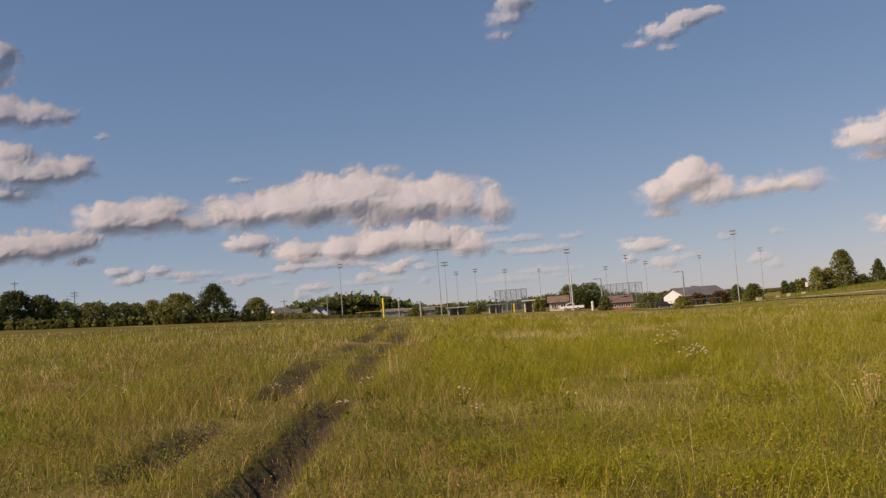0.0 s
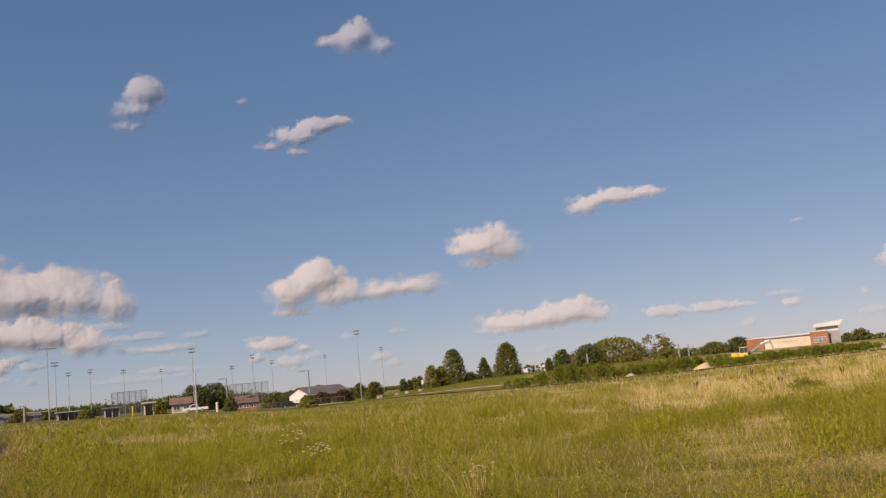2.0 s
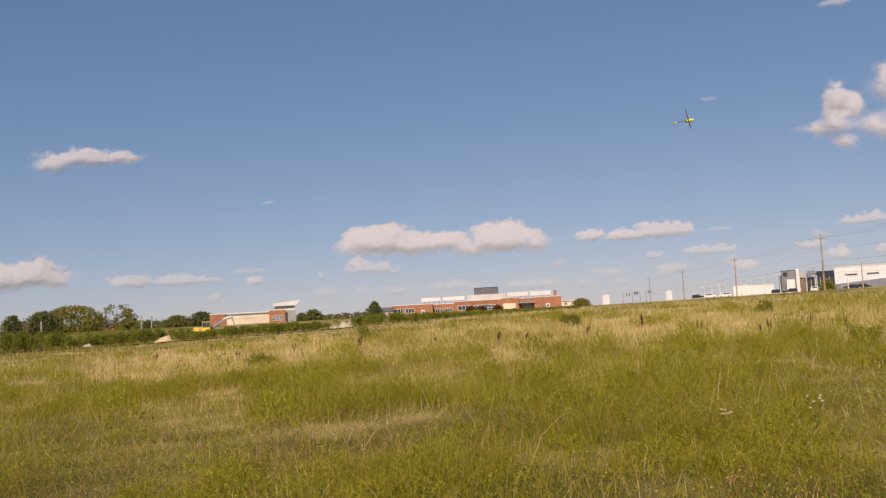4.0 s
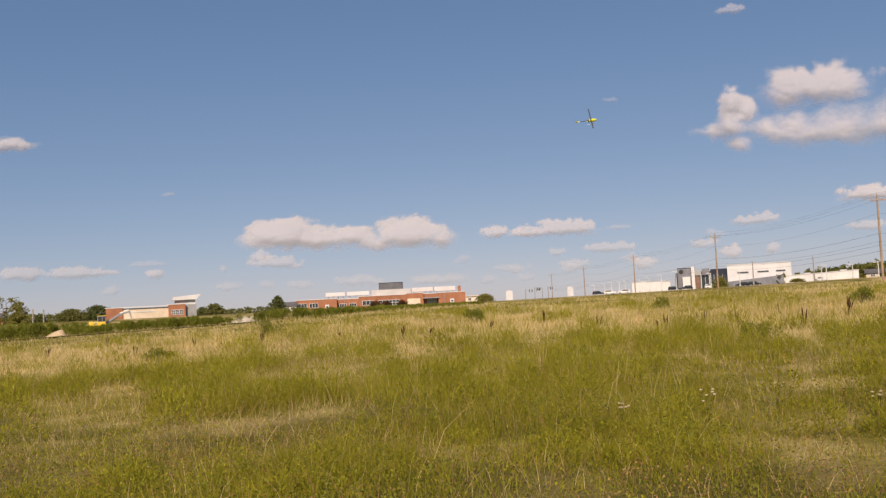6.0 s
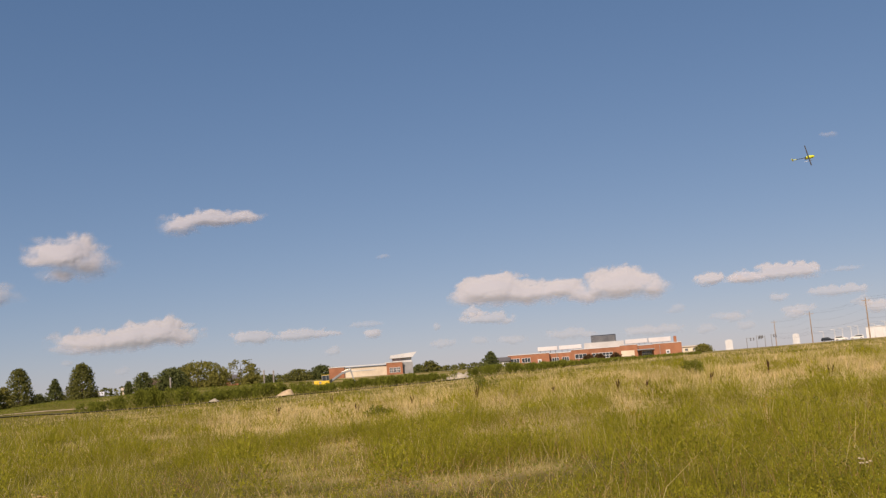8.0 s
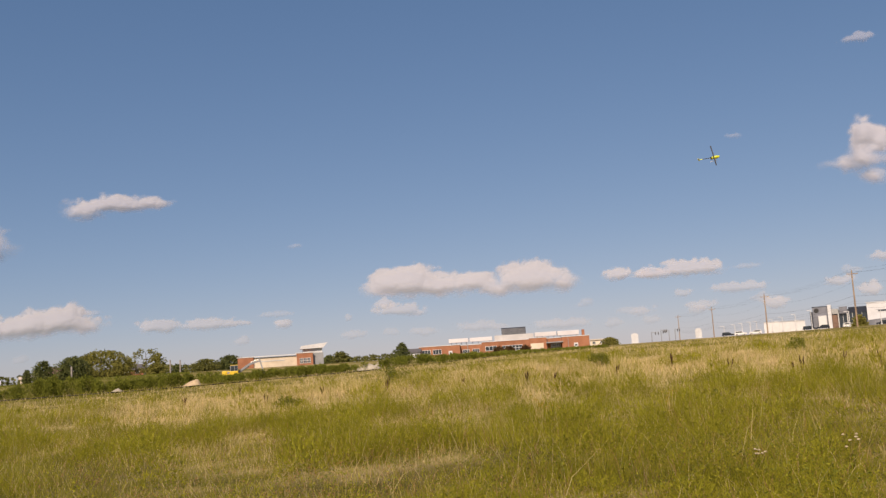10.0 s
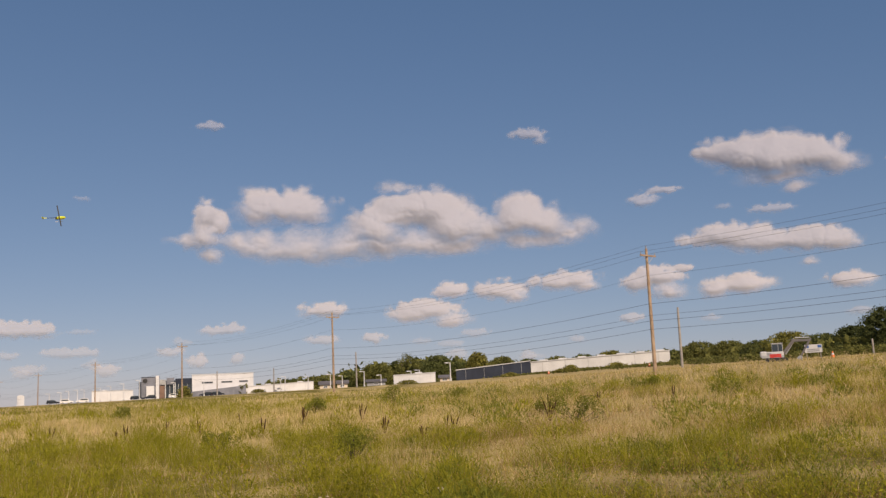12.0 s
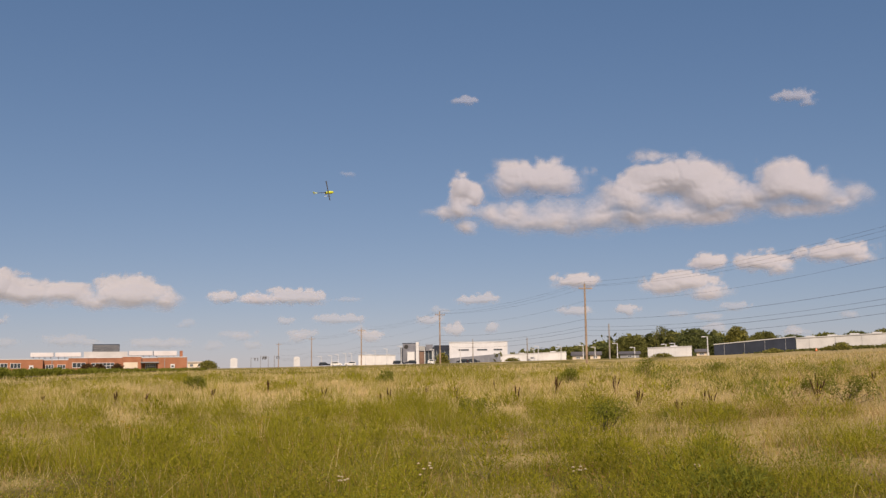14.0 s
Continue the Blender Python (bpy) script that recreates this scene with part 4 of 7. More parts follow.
def excavator(az, d, turn, scale, paint, arm_paint, label, red_skirt=False, lift=0.0, knee=(2.4, 3.25), elbow=(5.0, 3.2), wrist=(3.5, 0.8)):
    """A tracked digger; its boom runs to +x over the knee to the elbow, its stick down to the wrist."""
    ob = thing("excavator", az, d, label, "excavator", turn=turn, lift=lift)
    ob.scale = (scale, scale, scale)
    for s in (-1, 1):
        y0, y1 = sorted((s * 0.75, s * 1.3))
        t = side_profile([(-1.7, 0.35), (-1.45, 0.02), (1.45, 0.02), (1.7, 0.35), (1.45, 0.72), (-1.45, 0.72)], y0, y1)
        track = part("track", t, M_BLACK, ob)
        for x in (-1.3, -0.65, 0, 0.65, 1.3):
            part("roller", rod((x, s * 1.28, 0.35), (x, s * 1.34, 0.35), 0.24, 0.24, 12), M_BLACK, track)
    part("undercarriage", box(-0.9, 0.9, -0.8, 0.8, 0.3, 0.8), M_RED if red_skirt else M_GREY, ob)
    part("counterweight", box(-2.3, -1.3, -1.2, 1.2, 0.85, 1.75, 0.2), paint, ob)
    part("body", box(-1.35, 1.1, -1.2, 1.2, 0.85, 1.65, 0.12), paint, ob)
    part("skirt", box(-2.1, 1.15, -1.22, 1.22, 0.72, 1.08), M_MIDGREY if red_skirt else paint, ob)
    if red_skirt:
        part("side_panel", box(-0.9, 0.75, -1.24, -1.22, 0.74, 1.3), M_RED, ob, "faded red side panel")
    cab = part("cab", box(-0.55, 1.05, -1.15, -0.1, 1.6, 2.85, 0.08), M_MIDGREY, ob)
    part("cab_window", box(-0.46, 0.34, -1.17, -1.14, 1.68, 2.74), M_GLASS, cab)
    part("cab_window", box(0.42, 0.97, -1.17, -1.14, 1.68, 2.74), M_GLASS, cab)
    part("cab_roof", box(-0.6, 1.1, -1.2, -0.05, 2.83, 2.93, 0.03), paint, cab)
    part("cab_window", box(1.04, 1.07, -1.05, -0.2, 1.85, 2.7), M_GLASS, cab)
    (kx, kz), (ex, ez), (wx, wz) = knee, elbow, wrist
    part("boom", arm_bar((0.95, 1.2), (kx + 0.1, kz), 0.22, 0.24, 0.1, 0.5), arm_paint, ob)
    part("boom", arm_bar((kx - 0.1, kz - 0.04), (ex, ez), 0.235, 0.16, 0.103, 0.497), arm_paint, ob)
    part("stick", arm_bar((ex - 0.05 + 0.2 * (ex - wx) / 3, ez + 0.3), (wx, wz), 0.17, 0.12, 0.14, 0.46), arm_paint, ob)
    part("cylinder", rod((1.4, 0.3, 1.2), (kx - 0.1, 0.3, kz - 0.5), 0.1, 0.07, 8), M_STEEL, ob)
    part("cylinder", rod((kx + 0.3, 0.3, kz + 0.35), (ex - 0.1, 0.3, ez + 0.42), 0.09, 0.06, 8), M_STEEL, ob)
    part("bucket", arm_segment([(wx - 0.2, wz + 0.15), (wx + 0.3, wz), (wx + 0.2, wz - 0.6), (wx - 0.45, wz - 0.65), (wx - 0.65, wz - 0.25)], -0.1, 0.7), M_GREY, ob)
    part("hood_vent", box(-1.2, -0.7, -1.23, -1.2, 1.1, 1.5), M_GREY, ob)
    part("step", box(-0.3, 0.5, -1.35, -1.2, 0.72, 0.78), M_GREY, ob)
    return ob


def heap(name, az, d, wide, tall, material, label, seed, lean=0.3):
    """A tipped heap of loose earth or stone."""
    rng = np.random.RandomState(seed)
    p = ground_at(az, d)
    n, m = 40, 16
    t, q = np.meshgrid(np.linspace(0, 2 * math.pi, n, endpoint=False), np.linspace(0, 1, m), indexing="ij")
    rough = fbm(np.cos(t) * q * 3 + 9, np.sin(t) * q * 3 + 9, seed, 4)
    z = tall * (1 - q ** 1.3) * (0.55 + 0.9 * rough) - 0.25 * q
    x, y = np.cos(t) * q * wide / 2 + 0.3 * wide * z / tall * lean, np.sin(t) * q * wide / 3
    v = np.stack([x, y, z], -1).reshape(-1, 3)
    i, j = np.meshgrid(np.arange(n), np.arange(m - 1), indexing="ij")
    k = (i + 1) % n
    f = np.stack([i * m + j, i * m + j + 1, k * m + j + 1, k * m + j], -1).reshape(-1, 4)
    ob = new(name, big_mesh(name, v, f, material, True))
    ob.matrix_basis = pose(p.x, p.y, p.z, 0, 0, -az)
    return tagged(ob, label, "heap")

# ---- meadow ----
def scatter(rng, count, r0, r1):
    az0, az1 = (-180.0, 180.0) if r1 <= 5 else (-92.0, 70.0)
    r = np.sqrt(rng.uniform(r0 * r0, r1 * r1, count))
    a = np.radians(rng.uniform(az0, az1, count))
    return r * np.sin(a), r * np.cos(a), r


def blades(rng, x, y, height, width, lean, curved=True):
    """Tapering blades: curved ones of three triangles, or plain slivers for the farther grass."""
    n = len(x)
    z = land(x, y) - 0.03
    turn = rng.uniform(0, 2 * math.pi, n)
    way = rng.uniform(0, 2 * math.pi, n)
    dx, dy = np.cos(turn) * width / 2, np.sin(turn) * width / 2
    bx, by = np.cos(way) * lean * height, np.sin(way) * lean * height
    if not curved:
        v = np.empty((n, 3, 3))
        for k, (s, up) in enumerate(((-1, 0), (1, 0), (0, 1))):
            v[:, k, 0] = x + s * dx + bx * up * 0.8
            v[:, k, 1] = y + s * dy + by * up * 0.8
            v[:, k, 2] = z + height * up
        return v.reshape(-1, 3), np.arange(n * 3).reshape(-1, 3)
    v = np.empty((n, 5, 3))
    for k, (s, up, w) in enumerate(((-1, 0, 1), (1, 0, 1), (-1, 0.55, 0.75), (1, 0.55, 0.75), (0, 1, 0))):
        v[:, k, 0] = x + s * dx * w + bx * up ** 2
        v[:, k, 1] = y + s * dy * w + by * up ** 2
        v[:, k, 2] = z + height * up
    base = np.arange(n)[:, None] * 5
    f = np.concatenate([base + np.array([0, 1, 3]), base + np.array([0, 3, 2]), base + np.array([2, 3, 4])])
    return v.reshape(-1, 3), f


def grow(name, label, material, seed, rings, wanted, tall):
    """rings: (count, inner, outer, blade width); wanted: chance by place; tall: height range."""
    rng = np.random.RandomState(seed)
    allv, allf, off = [], [], 0
    for count, r0, r1, width in rings:
        x, y, r = scatter(rng, count, r0, r1)
        keep = rng.rand(count) < wanted(x, y) * (1 - 0.5 * worn(x, y))
        near, between = rut_distance(x, y)
        keep &= (near > 0.36 + 0.22 * ease(12, 30, r)) | (rng.rand(count) < 0.08)
        x, y, near, between = x[keep], y[keep], near[keep], between[keep]
        lush = 0.6 + 0.8 * fbm(x * 0.35, y * 0.35, 81, 3)
        h = rng.uniform(*tall, len(x)) * lush
        h *= np.where(near < 0.36, 0.35, np.where(between < 0.9, 0.8, 1.0)) * (0.75 + 0.6 * mounds(x, y))
        h *= 0.65 + 0.35 * ease(10, 20, np.hypot(x, y))
        h *= 1 - 0.6 * ease(90, 120, np.hypot(x, y)) * (x < -0.75 * y)
        v, f = blades(rng, x, y, h, width * rng.uniform(0.6, 1.3, len(x)), rng.uniform(0.1, 1.3, len(x)), r1 <= 14)
        allv.append(v)
        allf.append(f + off)
        off += len(v)
    ob = new(name, big_mesh(name, np.vstack(allv), np.vstack(allf), material))
    return tagged(ob, label, "grass", kind="stuff")


grow("green_grass", "uneven shin-high green meadow grass", M_GRASS, 1,
     ((8000, 0.8, 6, 0.01), (90000, 6, 14, 0.0085), (185000, 14, 30, 0.012), (150000, 30, 65, 0.028), (130000, 65, 150, 0.065)),
     lambda x, y: (1.0 - 0.9 * dry(x, y)) * (1 - 0.8 * westerly(x, y)), (0.1, 0.34))
# the west end's dimmer light is put into this darker green
grow("dark_grass", "green grass of the weedy west end, darkened for its dimmer light", M_WEED, 6,
     ((40000, 6, 14, 0.0085), (90000, 14, 30, 0.012), (70000, 30, 65, 0.028), (60000, 65, 150, 0.065)),
     lambda x, y: 0.8 * westerly(x, y), (0.1, 0.36))
grow("dry_grass", "straw-coloured dry grass standing among the green", M_DRY, 2,
     ((4000, 0.8, 5, 0.006), (45000, 5, 14, 0.0045), (150000, 14, 30, 0.007), (180000, 30, 65, 0.022), (110000, 65, 140, 0.06)),
     lambda x, y: (0.05 + 0.9 * dry(x, y)) * (1 - 0.75 * easterly(x, y)), (0.2, 0.52))
grow("brown_straw", "browner dry grass of the east end, toned down for dimmer light", M_STRAW, 7,
     ((20000, 6, 14, 0.0045), (70000, 14, 30, 0.007), (80000, 30, 65, 0.022), (50000, 65, 140, 0.06)),
     lambda x, y: 0.8 * easterly(x, y) * (0.1 + 0.9 * dry(x, y)), (0.2, 0.52))
grow("rusty_seedheads", "reddish brown seed heads of meadow grass", M_RUST, 3,
     ((40000, 6, 14, 0.006), (80000, 14, 30, 0.009), (50000, 30, 60, 0.02)),
     lambda x, y: np.minimum(1, 0.25 + 0.2 * (x < -1.2 * y) + 0.1 * westerly(x, y) + 0.35 * easterly(x, y)) * ease(0.42 - 0.04 * westerly(x, y), 0.6, fbm(x * 0.2, y * 0.2, 90, 3)), (0.25, 0.5))

grow("tall_straws", "thin tall straw stems standing out of the meadow", M_DRY, 5,
     ((1300, 8, 14, 0.005), (4000, 14, 34, 0.007), (9000, 34, 75, 0.014)),
     lambda x, y: 0.15 + 0.85 * ease(0.45, 0.65, fbm(x * 0.15 + 80, y * 0.15, 140, 3)), (0.5, 0.85))
grow("feathery_weeds", "feathery tufts of fine green weeds in the meadow", M_FORB, 4,
     ((40000, 8, 14, 0.005), (170000, 14, 32, 0.008), (220000, 32, 80, 0.02)),
     lambda x, y: mounds(x, y) ** 1.5 * (1 - 0.6 * dry(x, y)) * (1 - 0.75 * westerly(x, y)), (0.28, 0.6))


def forbs(name, label, material, seed, rings, wanted, tall):
    """Leafy weeds between the grass: clumps of small leaves; rings: (clumps, leaves each, inner, outer, leaf size, clump radius)."""
    rng = np.random.RandomState(seed)
    vs, fs, off = [], [], 0
    for clumps, each, r0, r1, size, radius in rings:
        x, y, r = scatter(rng, clumps, r0, r1)
        near, between = rut_distance(x, y)
        keep = (rng.rand(clumps) < wanted(x, y)) & ((near > 0.5) | (rng.rand(clumps) < 0.06))
        x, y = x[keep], y[keep]
        rad = radius * rng.uniform(0.5, 1.3, len(x))
        h = rng.uniform(*tall, len(x)) * (0.5 + fbm(x * 0.3, y * 0.3, seed, 3))
        c = np.stack([x, y, land(x, y) + h], 1)
        v, f = leaves(rng, c, rad, len(x) * each, size)
        v[:, 2] = np.maximum(v[:, 2], land(v[:, 0], v[:, 1]) + 0.01)
        vs.append(v)
        fs.append(f + off)
        off += len(v)
    ob = new(name, big_mesh(name, np.vstack(vs), np.vstack(fs), material))
    return tagged(ob, label, "weeds", kind="stuff")


def lush(x, y):
    return ease(0.42, 0.6, fbm(x * 0.16 + 3, y * 0.16, 95, 4)) * (1 - 0.92 * dry(x, y))


def back_meadow():
    """Coarser grass over the rest of the meadow, behind the walk."""
    rng = np.random.RandomState(21)
    r = np.sqrt(rng.uniform(25, 60 * 60, 26000))
    a = np.radians(rng.uniform(68, 270, 26000))
    x, y = r * np.sin(a), r * np.cos(a)
    v, f = blades(rng, x, y, rng.uniform(0.15, 0.45, len(x)), 0.02 + 0.001 * r, rng.uniform(0.1, 1.2, len(x)), False)
    tagged(new("back_grass", big_mesh("back_grass", v, f, M_GRASS)), "green meadow grass across the rest of the field", "grass", kind="stuff")


back_meadow()


def slope_grass():
    """Coarse green grass on the rising ground beyond the road."""
    rng = np.random.RandomState(22)
    r = np.sqrt(rng.uniform(168 * 168, 300 * 300, 40000))
    a = np.radians(rng.uniform(-46, -20, 40000))
    x, y = r * np.sin(a), r * np.cos(a)
    v, f = blades(rng, x, y, rng.uniform(0.1, 0.25, len(x)), 0.14 * rng.uniform(0.6, 1.3, len(x)), rng.uniform(0.1, 1.0, len(x)), False)
    tagged(new("slope_grass", big_mesh("slope_grass", v, f, M_TALLWEED)), "green grass on the slope beyond the road", "grass", kind="stuff")


slope_grass()
forbs("meadow_weeds", "leafy green weeds growing through the grass", M_FORB, 11,
      ((6500, 10, 5, 15, 0.014, 0.16), (11000, 8, 15, 34, 0.02, 0.24)), lambda x, y: np.minimum(1, 0.2 + 0.5 * lush(x, y) + 0.6 * mounds(x, y)) * (1 - 0.8 * dry(x, y)) * (1 - 0.75 * westerly(x, y)), (0.12, 0.4))
forbs("leafy_weeds", "low dark green leaves between the grass", M_TALLWEED, 14,
      ((7000, 9, 6, 15, 0.016, 0.17),), lambda x, y: np.minimum(1, 0.25 + 0.5 * mounds(x, y) + 0.4 * westerly(x, y)), (0.08, 0.3))


def tufts(name, label, material, seed, rings, wanted=lambda x, y: x < 1e9):
    """Rounded bushes of fine upright leaves; rings: (bushes, slivers each, inner, outer, sliver length, sliver width, heights, widths)."""
    rng = np.random.RandomState(seed)
    vs = []
    for count, each, r0, r1, length, thin, tall, wide in rings:
        x, y, r = scatter(rng, count, r0, r1)
        near, between = rut_distance(x, y)
        keep = (rng.rand(count) < 0.06 + 0.75 * mounds(x, y) * (1 - 0.6 * ease(28, 45, r)) + 0.35 * (1 - dry(x, y)) ** 3) & (near > 1.0) & wanted(x, y) & (worn(x, y) < 0.4)
        x, y = x[keep], y[keep]
        n = len(x)
        h = rng.uniform(*tall, n) * (0.6 + 0.8 * fbm(x * 0.2 + 9, y * 0.2, seed + 3, 2))
        w = rng.uniform(*wide, n) * 0.5
        pick = np.repeat(np.arange(n), each)
        m = len(pick)
        way = rng.normal(size=(m, 3))
        way /= np.linalg.norm(way, axis=1)[:, None]
        way[:, 2] = np.abs(way[:, 2])
        far = rng.uniform(0.15, 1.0, m) ** 0.45
        lump = 0.7 + 0.6 * rng.rand(n, 6)[pick, ((np.arctan2(way[:, 1], way[:, 0]) + math.pi) * 0.95).astype(int)]
        p = np.stack([x[pick] + way[:, 0] * far * w[pick] * lump, y[pick] + way[:, 1] * far * w[pick] * lump, way[:, 2] * far * h[pick] * lump], 1)
        p[:, 2] += land(p[:, 0], p[:, 1])
        up = way * 0.5 + rng.normal(size=(m, 3)) * 0.45 + np.array([0, 0, 0.55])
        up /= np.linalg.norm(up, axis=1)[:, None]
        side = np.cross(up, rng.normal(size=(m, 3)))
        side /= np.linalg.norm(side, axis=1)[:, None] + 1e-9
        size = length * rng.uniform(0.5, 1.3, (m, 1))
        vs.append(np.stack([p - side * thin, p + side * thin, p + up * size], 1).reshape(-1, 3))
    v = np.vstack(vs)
    ob = new(name, big_mesh(name, v, np.arange(len(v)).reshape(-1, 3), material))
    return tagged(ob, label, "weeds", kind="stuff")


tufts("bushy_tufts", "rounded yellow-green bushy weeds of knee height", M_FORB, 31,
      ((300, 420, 8, 13, 0.07, 0.006, (0.18, 0.4), (0.4, 1.0)), (900, 330, 13, 32, 0.12, 0.0095, (0.35, 0.8), (0.7, 1.6)), (900, 150, 32, 85, 0.2, 0.024, (0.35, 0.8), (0.8, 2.4))), lambda x, y: x > -1.6 * y)
tufts("brown_tufts", "dry brown seeding weeds among the green", M_BROWNWEED, 32,
      ((420, 130, 8, 16, 0.08, 0.0055, (0.2, 0.5), (0.4, 1.0)), (480, 110, 16, 42, 0.14, 0.01, (0.4, 0.8), (0.6, 1.5))), lambda x, y: x < -1.35 * y)
# more dark leaves, standing in for the dimmer light in the west
tufts("dark_tufts", "green leafy weeds darkened for the dimmer western meadow", M_TALLWEED, 33,
      ((400, 240, 8, 14, 0.07, 0.007, (0.2, 0.4), (0.5, 1.1)), (800, 200, 14, 44, 0.12, 0.012, (0.35, 0.7), (0.8, 1.8))), lambda x, y: x < -1.35 * y)
tufts("green_tufts", "soft green weed clumps in the browner straw", M_TALLWEED, 34,
      ((600, 260, 11, 26, 0.11, 0.009, (0.25, 0.5), (0.6, 1.5)), (1700, 170, 26, 75, 0.19, 0.02, (0.35, 0.75), (0.9, 2.6))), lambda x, y: (x > 0.6 * y) & (y > 0))
forbs("bushy_weeds", "taller green bushy weeds in the meadow", M_FORB, 12,
      ((300, 40, 9, 26, 0.02, 0.2), (200, 50, 26, 80, 0.035, 0.45)), lambda x, y: 0.12 + 0.6 * ease(0.52, 0.66, fbm(x * 0.11 + 30, y * 0.11, 96, 4)), (0.2, 0.42))
forbs("dead_weeds", "brown dead weed stems and leaves", M_RUST, 13,
      ((4200, 16, 6, 20, 0.014, 0.2),), lambda x, y: np.maximum(0.7 * worn(x, y) + ease(0.56, 0.68, fbm(x * 0.25 + 60, y * 0.25, 97, 3)), np.exp(-((x + 0.9) ** 2 + ((y - 11) * 1.3) ** 2) / 1.6)), (0.04, 0.16))


# ---- single plants that stand out of the meadow ----
def stem_path(rng, h, lean):
    a = rng.uniform(0, 2 * math.pi)
    return Vector((math.cos(a) * lean * h, math.sin(a) * lean * h, h))


def dock_plant(az, d, h, seed):
    """A dead dock: brown stems with dense ragged seed spikes."""
    rng = np.random.RandomState(seed)
    ob = thing("dock_plant", az, d, "dead brown dock plant with ragged seed spikes", "weed", "dock plants in the dry grass")
    for k in range(rng.randint(2, 6)):
        tip = stem_path(rng, h * rng.uniform(0.6, 1.0), rng.uniform(0.05, 0.4))
        part("stem", rod((0, 0, -0.05), tip, 0.012, 0.006, 5), M_DOCK, ob)
        part("seed_spike", spindle(tip * 0.5, tip * 1.02, 0.02, rng), M_DOCK, ob)
    return ob


def flower_plant(az, d, h, petal, seed, heads, name, label, group, size=0.03):
    """A branching plant with small flower heads."""
    rng = np.random.RandomState(seed)
    ob = thing(name, az, d, label, "wild flower", group)
    for k in range(heads):
        tip = stem_path(rng, h * rng.uniform(0.65, 1.0), rng.uniform(0.05, 0.45))
        part("stem", rod((0, 0, -0.05), tip, 0.005, 0.003, 5), M_WEED if petal is M_PETAL else M_DRY, ob)
        part("flower_head", spindle(tip - Vector((0, 0, size * 0.4)), tip + Vector((0, 0, size * 0.8)), size, rng), petal, ob)
    c = np.array([(0, 0, h * 0.25)])
    v, f = leaves(rng, c, np.array([h * 0.2]), 30, 0.03)
    leaf = new("leaves", big_mesh("leaves", v, f, M_WEED))
    leaf.parent = ob
    return ob


def weed_bush(az, d, wide, h, seed, label="bushy green weed standing above the grass"):
    rng = np.random.RandomState(seed)
    ob = thing("weed_bush", az, d, label, "weed", "bushy weeds in the meadow")
    n = 14
    turn, f = rng.uniform(0, 6.28, n), rng.uniform(0.25, 1, n)
    out = wide * 0.4 * rng.uniform(0.1, 1, n) * np.sqrt(1.15 - f * f * 0.8)
    c = np.stack([np.cos(turn) * out, np.sin(turn) * out, h * f * 0.85], 1)
    bm = bmesh.new()
    for k in range(n):
        add_rod(bm, (0, 0, -0.05), c[k], 0.012, 0.005, 5)
    part("stem", bm, M_BARK, ob)
    v, fa = leaves(rng, c, np.full(n, 0.32 * h), 1500, 0.016 + d * 0.0005)
    v[:, 2] = np.maximum(v[:, 2], 0.02)
    crown = new("foliage", big_mesh("foliage", v, fa, M_TALLWEED))
    crown.parent = ob
    return ob


for k, (az, d) in enumerate(((14.8, 34), (15.3, 34.5), (34.1, 29.2), (32.4, 26), (28.7, 41), (1.3, 39.5), (-0.3, 40.5), (11.4, 38), (39.8, 32.5), (30.0, 31), (33.7, 32.5),
                             (39.8, 38.5), (56.1, 60), (42.7, 45.5), (17.5, 38), (19.4, 36), (21.6, 44), (25.2, 40), (47.0, 40), (51.3, 52), (-4.1, 44), (-8.7, 47), (-12.5, 50),
                             (5.0, 42), (8.2, 48), (-15.8, 46), (-20.4, 55), (-17.3, 62), (22.9, 33), (36.6, 50))):
    dock_plant(az, d, 0.5 + 0.35 * ((k * 37) % 10) / 10, 400 + k)
for k, (az, d, h) in enumerate(((-44.3, 31, 0.9), (-42.6, 24.2, 0.5), (-43.3, 23.5, 0.45), (-44.6, 26, 0.8), (-43.9, 28, 0.8), (-42.2, 23.6, 0.5), (-42.9, 24.4, 0.55),
                                (-56.5, 16, 0.35), (-63.5, 15, 0.4), (-50.2, 14.5, 0.35), (-70.5, 22, 0.5), (-76.0, 20, 0.5), (-72.5, 26, 0.55), (12.5, 12.0, 0.35), (26.4, 12.4, 0.35),
                                (-55.6, 13.5, 0.3), (-62.2, 17.5, 0.5), (33.2, 13.0, 0.3), (17.3, 12.2, 0.4), (-67.6, 19, 0.4))):
    flower_plant(az, d, h, M_PETAL, 500 + k, 6, "white_wildflower", "slender wild plant with small white flower heads", "white wild flowers", 0.03 if -46 < az < -41 else 0.018)
for k, (az, d, h) in enumerate(((0.4, 18.2, 0.75), (0.9, 18.4, 0.6), (7.8, 18.5, 0.65), (-60.8, 20.5, 0.85), (-60.1, 20.2, 0.9), (-33.8, 13.2, 0.6), (-33.2, 13.4, 0.55), (-60.4, 20.4, 0.7),
                                (-66.0, 17.0, 0.45), (-70.0, 16.5, 0.4), (-46.8, 19, 0.5), (22.0, 17, 0.4))):
    flower_plant(az, d, h, M_DRY if az < -50 or k in (5, 6) else M_GOLD, 600 + k, 10, "tall_seed_stalk", "tall straw-yellow seed stalks above the grass", "tall seed stalks", 0.018)
